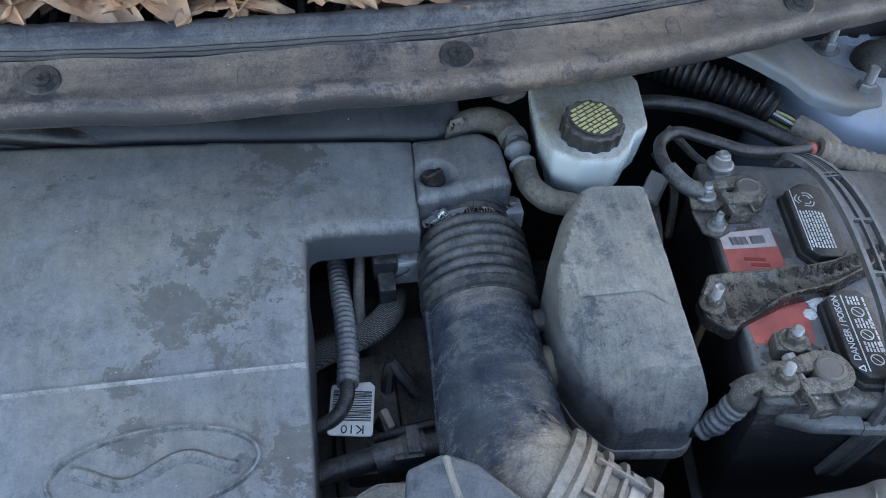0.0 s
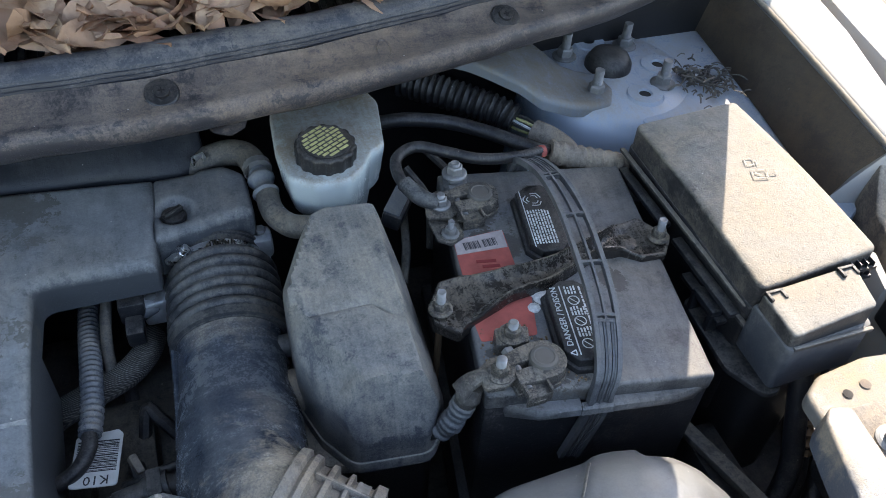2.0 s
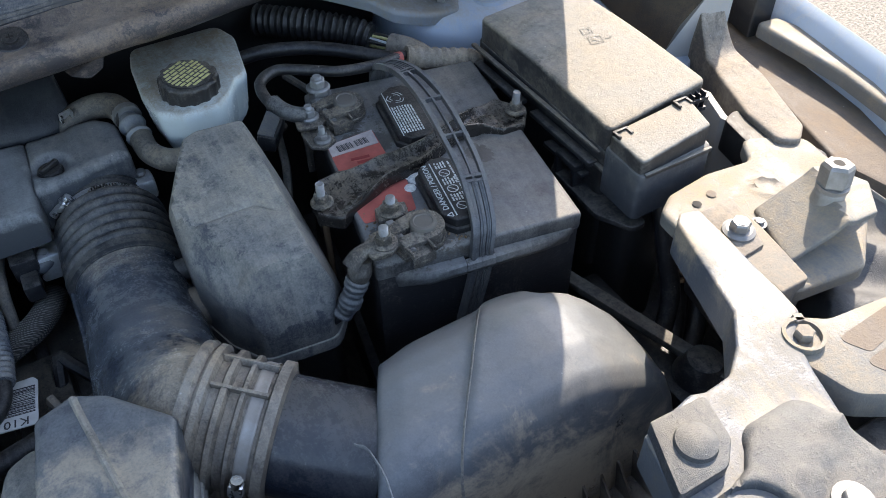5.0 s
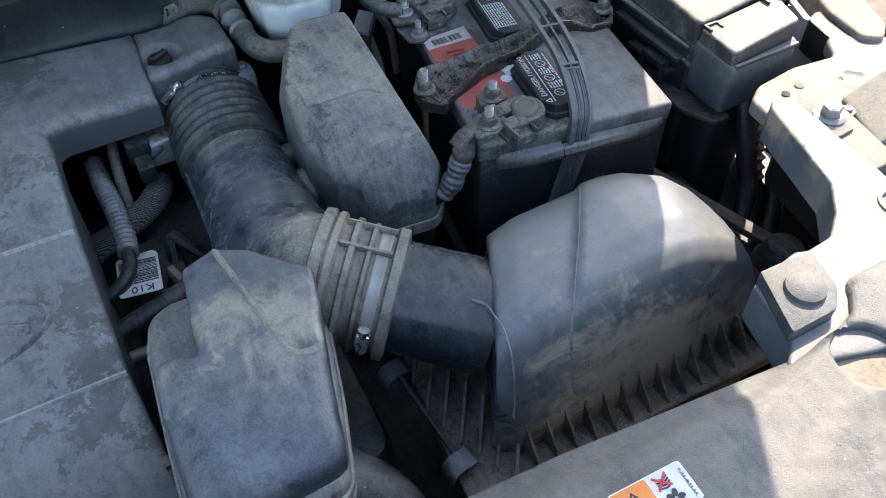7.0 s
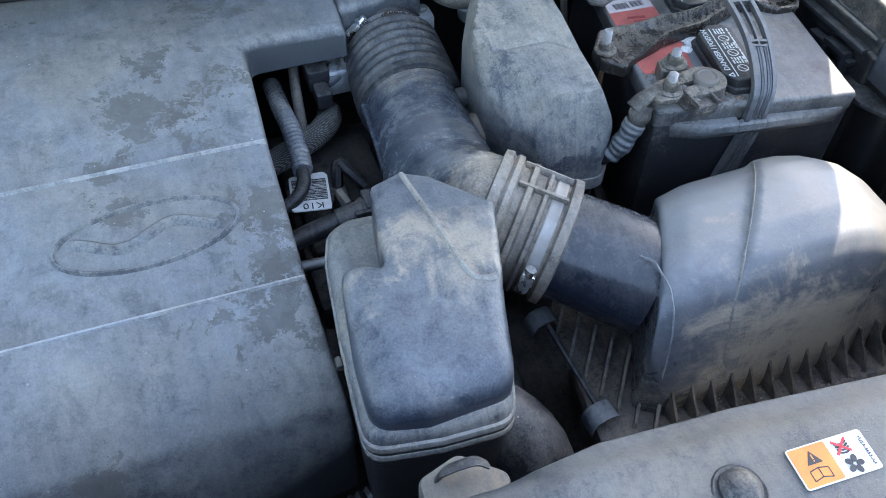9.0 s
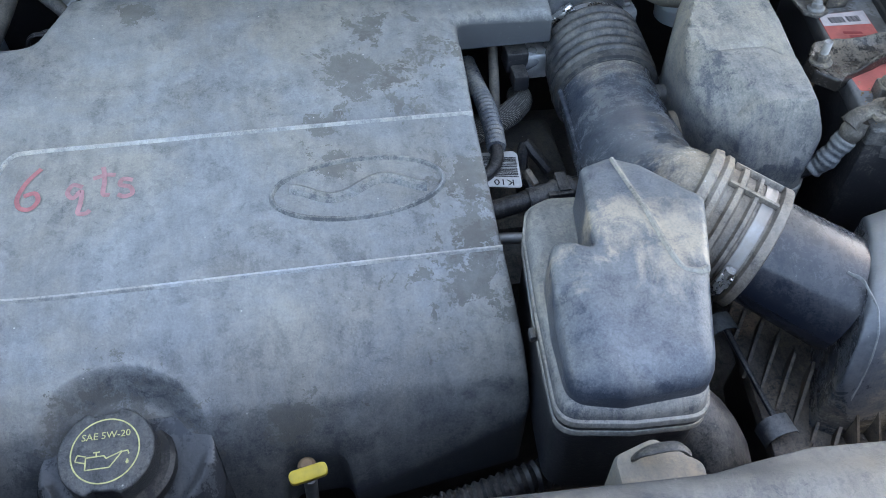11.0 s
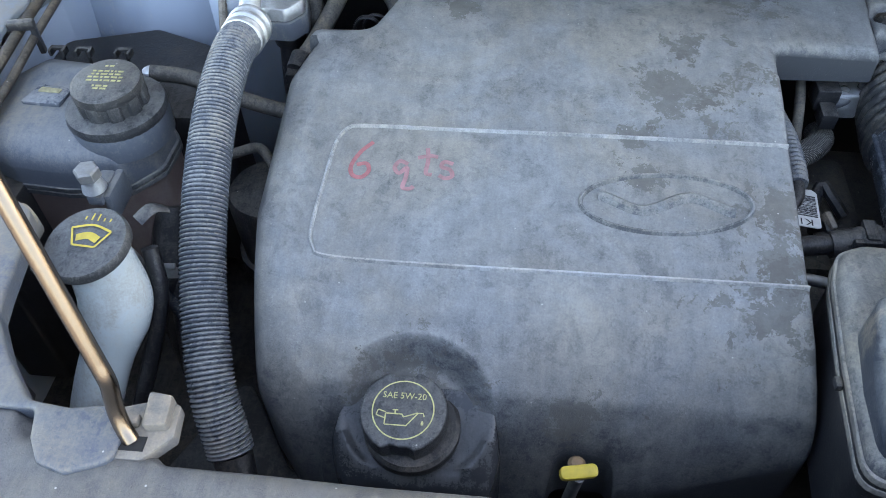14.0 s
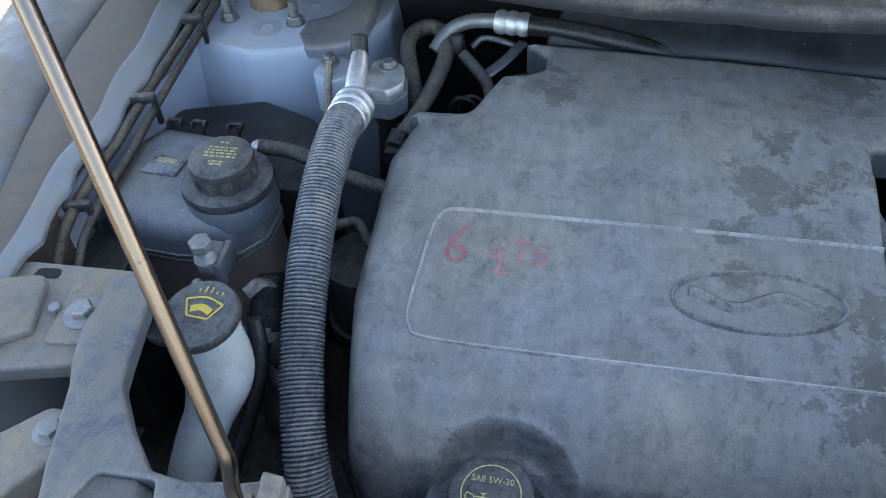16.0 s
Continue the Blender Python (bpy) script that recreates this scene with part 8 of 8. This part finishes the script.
# twigs nest by the tower
random.seed(9)
tw = []
for k in range(150):
    a = random.uniform(0, 6.28)
    c = Vector((0.775 + random.gauss(0, 0.020), 0.675 + random.gauss(0, 0.022), 0.903 + abs(random.gauss(0, 0.006))))
    d = Vector((math.cos(a), math.sin(a), random.uniform(-0.15, 0.25))) * random.uniform(0.003, 0.010) * (2.0 if k % 12 == 0 else 1.0)
    tw.append(tube([c - d, c + Vector((0, 0, 0.003)), c + d], random.uniform(0.0006, 0.0016), 4, 5))
solo("twig_nest", join(*tw), M_HOSE, "small heap of dry brown twigs by the strut tower", "twigs", kind="stuff")

# ---- coolant side pipes ----
lp = thing("heater_hose", (-0.54, 0.64, 0.82))
part("hose", tube([(-0.535, 0.60, 0.80), (-0.546, 0.640, 0.868), (-0.564, 0.695, 0.888), (-0.563, 0.728, 0.892), (-0.544, 0.745, 0.893), (-0.521, 0.730, 0.892), (-0.512, 0.690, 0.889), (-0.516, 0.635, 0.882), (-0.530, 0.580, 0.868), (-0.545, 0.548, 0.855)], 0.0105, 80, 14), M_HOSE, lp, "looped dusty rubber hose")
part("end_fitting", join(lathe([(0.013, 0), (0.013, 0.02), (0.010, 0.022)], 16, m=aim((-0.545, 0.555, 0.858), (-0.2, -1, -0.4))), box(-0.560, -0.528, 0.522, 0.545, 0.835, 0.855, 0.003)), M_CABLE, lp)
tagged(lp, "looped dusty heater hose beside the engine cover", "hose")
ac = thing("refrigerant_pipe", (-0.45, 0.71, 0.88))
part("pipe", tube([(-0.53, 0.70, 0.885), (-0.515, 0.718, 0.902), (-0.490, 0.724, 0.915), (-0.460, 0.722, 0.920), (-0.425, 0.718, 0.920)], 0.0095, 34, 14), M_STEEL, ac)
part("crimp", tube([(-0.452, 0.721, 0.920), (-0.425, 0.718, 0.920), (-0.408, 0.716, 0.920)], lambda t: 0.0128 + 0.0028 * abs(math.sin(t * 9.4)) ** 0.6, 44, 20), M_ALU, ac, "crimped aluminium collar")
part("hose", tube([(-0.41, 0.716, 0.920), (-0.36, 0.706, 0.921), (-0.28, 0.700, 0.91), (-0.20, 0.70, 0.89)], 0.0125, 24, 16), M_CABLE, ac)
part("valve_cap", lathe([(0.009, 0), (0.011, 0.008), (0.009, 0.022), (0, 0.022)], 14, m=aim((-0.500, 0.700, 0.885), (0, 0.3, 1))), M_DARK, ac)
part("thin_pipe", tube([(-0.485, 0.73, 0.875), (-0.47, 0.738, 0.885), (-0.44, 0.738, 0.88), (-0.418, 0.735, 0.872)], 0.0045, 20, 10), M_STEEL, ac)
part("steel_strut", tube([(-0.46, 0.675, 0.868), (-0.44, 0.695, 0.876), (-0.418, 0.735, 0.882)], 0.0085, 10, 8, flat=0.5), M_STEEL, ac)
part("branch", tube([(-0.492, 0.695, 0.886), (-0.475, 0.682, 0.876), (-0.455, 0.665, 0.862), (-0.445, 0.64, 0.84)], 0.008, 16, 12), M_HOSE, ac)
tagged(ac, "aluminium refrigerant pipe with crimped rubber hose", "pipe")
random.seed(13)
lw = []
for k in range(5):
    c = Vector((-0.475 + random.uniform(-0.01, 0.01), 0.635 + random.uniform(-0.01, 0.01), 0.84))
    lw.append(tube([c + Vector((0.018 * math.cos(a), 0.004 * k - 0.01, 0.024 * math.sin(a))) for a in np.linspace(0.3, 5.4, 9)], 0.0016, 30, 6))
solo("loose_wires", join(*lw), M_CABLE, "loops of thin black wire behind the cover", "wires", kind="stuff")
sh = solo("splash_shroud", prism(rounded([(-0.86, 0.60), (-0.75, 0.632), (-0.67, 0.60), (-0.63, 0.54), (-0.62, 0.46), (-0.87, 0.46)], 0.02), 0.60, 0.838, 0.006), M_DARK, "dark dusty splash shroud behind the coolant tank", "shroud")
wr = thing("wiring_loom", (-0.85, 0.5, 0.88))
part("conduit", tube([(-0.848, 0.75, 0.930), (-0.846, 0.68, 0.924), (-0.846, 0.61, 0.919), (-0.845, 0.52, 0.914), (-0.842, 0.44, 0.909), (-0.844, 0.38, 0.905), (-0.840, 0.31, 0.898), (-0.828, 0.26, 0.885), (-0.825, 0.21, 0.85)], 0.0060, 60, 12), M_WIRE, wr, "dusty brown conduit")
part("conduit", tube([(-0.834, 0.75, 0.926), (-0.832, 0.68, 0.920), (-0.831, 0.61, 0.914), (-0.830, 0.52, 0.907), (-0.827, 0.44, 0.900), (-0.828, 0.38, 0.894), (-0.824, 0.31, 0.886), (-0.812, 0.26, 0.87)], 0.0048, 60, 12), M_WIRE, wr)
for y in (0.66, 0.505, 0.335):
    x = -0.838
    part("clip", join(moved(box(-0.015, 0.015, -0.005, 0.005, 0, 0.012, 0.003), pose(x, y, 0.915 + 0.1 * (y - 0.5), 0, 0, 12)), moved(box(0.008, 0.014, -0.004, 0.004, -0.03, 0.004, 0.001), pose(x, y, 0.915 + 0.1 * (y - 0.5), 0, 0, 12))), M_PLASTIC, wr)
tagged(wr, "dusty wiring conduits clipped along the inner fender", "wiring")
solo("wheel_liner", prism(rounded([(-0.862, 0.50), (-0.80, 0.50), (-0.80, 0.26), (-0.862, 0.26)], 0.01), 0.60, 0.835, 0.003), M_DARK, "black liner below the fender wiring", "liner")
solo("accessory_pulley", join(lathe([(0.050, 0.66), (0.052, 0.745), (0.048, 0.755), (0.02, 0.757), (0, 0.757)], 30, at=(-0.575, 0.44, 0)), lathe([(0.056, 0.64), (0.056, 0.66)], 30, at=(-0.575, 0.44, 0))), M_PLASTIC, "black round housing beside the engine", "housing")
hc = thing("radiator_hose", (-0.65, 0.30, 0.70))
part("hose", tube([(-0.669, 0.385, 0.775), (-0.669, 0.360, 0.745), (-0.669, 0.337, 0.718), (-0.667, 0.315, 0.66), (-0.662, 0.300, 0.58)], 0.0225, 30, 18), M_CABLE, hc)
hcm = aim((-0.669, 0.339, 0.720), (0.0, -0.62, -0.78))
part("band_clamp", lathe([(0.0228, -0.006), (0.0242, -0.006), (0.0242, 0.006), (0.0228, 0.006)], 26, m=hcm), M_STEEL, hc, "galvanised band clamp")
part("clamp_ear", moved(box(-0.013, 0.013, -0.0035, 0.0035, 0, 0.005, 0.001), pose(-0.668, 0.324, 0.742, 40, 0, 4)), M_STEEL, hc)
tagged(hc, "black radiator hose with galvanised clamp", "hose")
cable("thin_hose", [(-0.700, 0.290, 0.855), (-0.682, 0.272, 0.856), (-0.654, 0.261, 0.840), (-0.632, 0.253, 0.792), (-0.609, 0.246, 0.740), (-0.594, 0.240, 0.700)], 0.0062, M_HOSEGREY, "thin dusty hose beside the washer filler", "hose", 30, 10)
cable("washer_hose", [(-0.622, 0.25, 0.86), (-0.616, 0.228, 0.82), (-0.628, 0.195, 0.77), (-0.648, 0.16, 0.71), (-0.665, 0.13, 0.63)], 0.008, M_CABLE, "black hose behind the washer neck", "hose", 30, 10)
cable("branch_pipe", [(-0.62, 0.40, 0.83), (-0.595, 0.425, 0.822), (-0.575, 0.44, 0.815), (-0.555, 0.42, 0.80)], 0.006, M_HOSE, "thin branching pipe behind the hose", "pipe", 20, 10)
cable("front_hose", [(-0.30, 0.09, 0.69), (-0.18, 0.085, 0.695), (-0.10, 0.09, 0.70), (-0.03, 0.10, 0.71), (0.01, 0.11, 0.70)], conduit(0.014, 40), M_CABLE, "ribbed black hose below the cover's front", "hose", 200, 12)
solo("undertray_step", prism(rounded([(-0.66, 0.06), (-0.40, 0.03), (-0.02, 0.02), (-0.02, 0.10), (-0.50, 0.14), (-0.57, 0.25)], 0.02), 0.53, 0.66, 0.006), M_DARK, "dark plastic ledge in front of the engine", "ledge")
solo("radiator_tank", box(-0.66, 0.50, -0.03, 0.02, 0.54, 0.70, 0.01), M_DARK, "dark radiator end below the cover panel", "radiator")

# ---- dead leaves on the grille ----
def leaf_mesh(name, seed, mat):
    rnd = random.Random(seed)
    ln, wd, curl, fold = rnd.uniform(0.070, 0.115), rnd.uniform(0.030, 0.048), rnd.uniform(-0.9, 1.3), rnd.uniform(0.05, 0.8)
    bm = bmesh.new()
    rows = []
    for i in range(9):
        t = i / 8
        w = wd * (math.sin(math.pi * t) ** 0.75) * (1 - 0.25 * t) + 0.0006
        row = []
        for k in range(5):
            u = (k - 2) / 2
            x = (t - 0.5) * ln
            y = u * w / 2
            z = curl * ((t - 0.5) ** 2) * ln + fold * abs(u) * w * 0.5 + 0.0035 * math.sin(7 * t + 3 * u + seed) + 0.0015 * math.sin(19 * t - 5 * u + seed)
            row.append(bm.verts.new((x, y, z)))
        rows.append(row)
    for a, b in zip(rows, rows[1:]):
        for k in range(4):
            bm.faces.new((a[k], b[k], b[k + 1], a[k + 1]))
    mesh = bpy.data.meshes.new(name)
    for f in bm.faces:
        f.smooth = True
    bm.to_mesh(mesh)
    bm.free()
    mesh.materials.append(mat)
    return mesh


n = Nodes("dead_leaf")
info = n.tree.nodes.new("ShaderNodeObjectInfo")
tint = n.mix(info.outputs["Random"], (0.40, 0.225, 0.145), (0.55, 0.38, 0.255))
tint = n.mix(n.ramp(n.noise(70.0, 5.0, 0.7), 0.5, 0.75, 0.0, 0.7), tint, (0.28, 0.15, 0.09))
vein = n.add("ShaderNodeTexWave", Vector=n.coord, Scale=42.0, Distortion=3.5)
M_LEAF = n.done(n.mix(n.ramp(vein.outputs["Fac"], 0.0, 1.0, 0.0, 0.06), tint, (0.62, 0.50, 0.36)), 0.7, 0.0, vein.outputs["Fac"], 0.3, 0.001)
LEAVES = [leaf_mesh("dead_leaf", s, M_LEAF) for s in range(12)]
rnd = random.Random(17)
for k in range(210):
    x = rnd.uniform(-0.56, 0.36) if k % 3 else rnd.uniform(-0.34, 0.12)
    deep = rnd.random() ** 1.9
    y = cowl_y(x) + 0.074 + 0.12 * deep
    z = 1.062 + 0.03 * deep + 0.028 * rnd.random()
    if x > 0.10 and rnd.random() < (x - 0.10) * 3 * deep:
        continue
    ob = new("dead_leaf", LEAVES[k % 12])
    ob.matrix_world = pose(x, y, z, rnd.uniform(-40, 40), rnd.uniform(-30, 30), rnd.gauss(0, 50) + 180 * (k % 2)) @ Matrix.Scale(rnd.uniform(0.75, 1.1), 4)
    tagged(ob, "dry tan curled dead leaf on the cowl grille", "leaf", "dead leaves on the cowl")

# broken leaves and litter in between
litter = []
for k in range(150):
    x = rnd.uniform(-0.62, 0.40)
    b = bmesh.new()
    b.from_mesh(LEAVES[k % 12])
    litter.append(moved(b, pose(x, cowl_y(x) + rnd.uniform(0.074, 0.215), 1.056 + 0.022 * rnd.random(), rnd.uniform(-25, 25), rnd.uniform(-20, 20), rnd.uniform(0, 360)) @ Matrix.Scale(rnd.uniform(0.6, 1.0), 4)))
n = Nodes("leaf_litter")
tone = n.mix(n.noise(25.0, 3.0), (0.34, 0.20, 0.13), (0.52, 0.36, 0.25))
solo("leaf_litter", join(*litter), n.done(n.mix(n.ramp(n.noise(120.0, 5.0, 0.7), 0.5, 0.75, 0.0, 0.7), tone, (0.22, 0.12, 0.07)), 0.75), "layer of dry brown leaf litter on the grille", "leaf litter", kind="stuff")
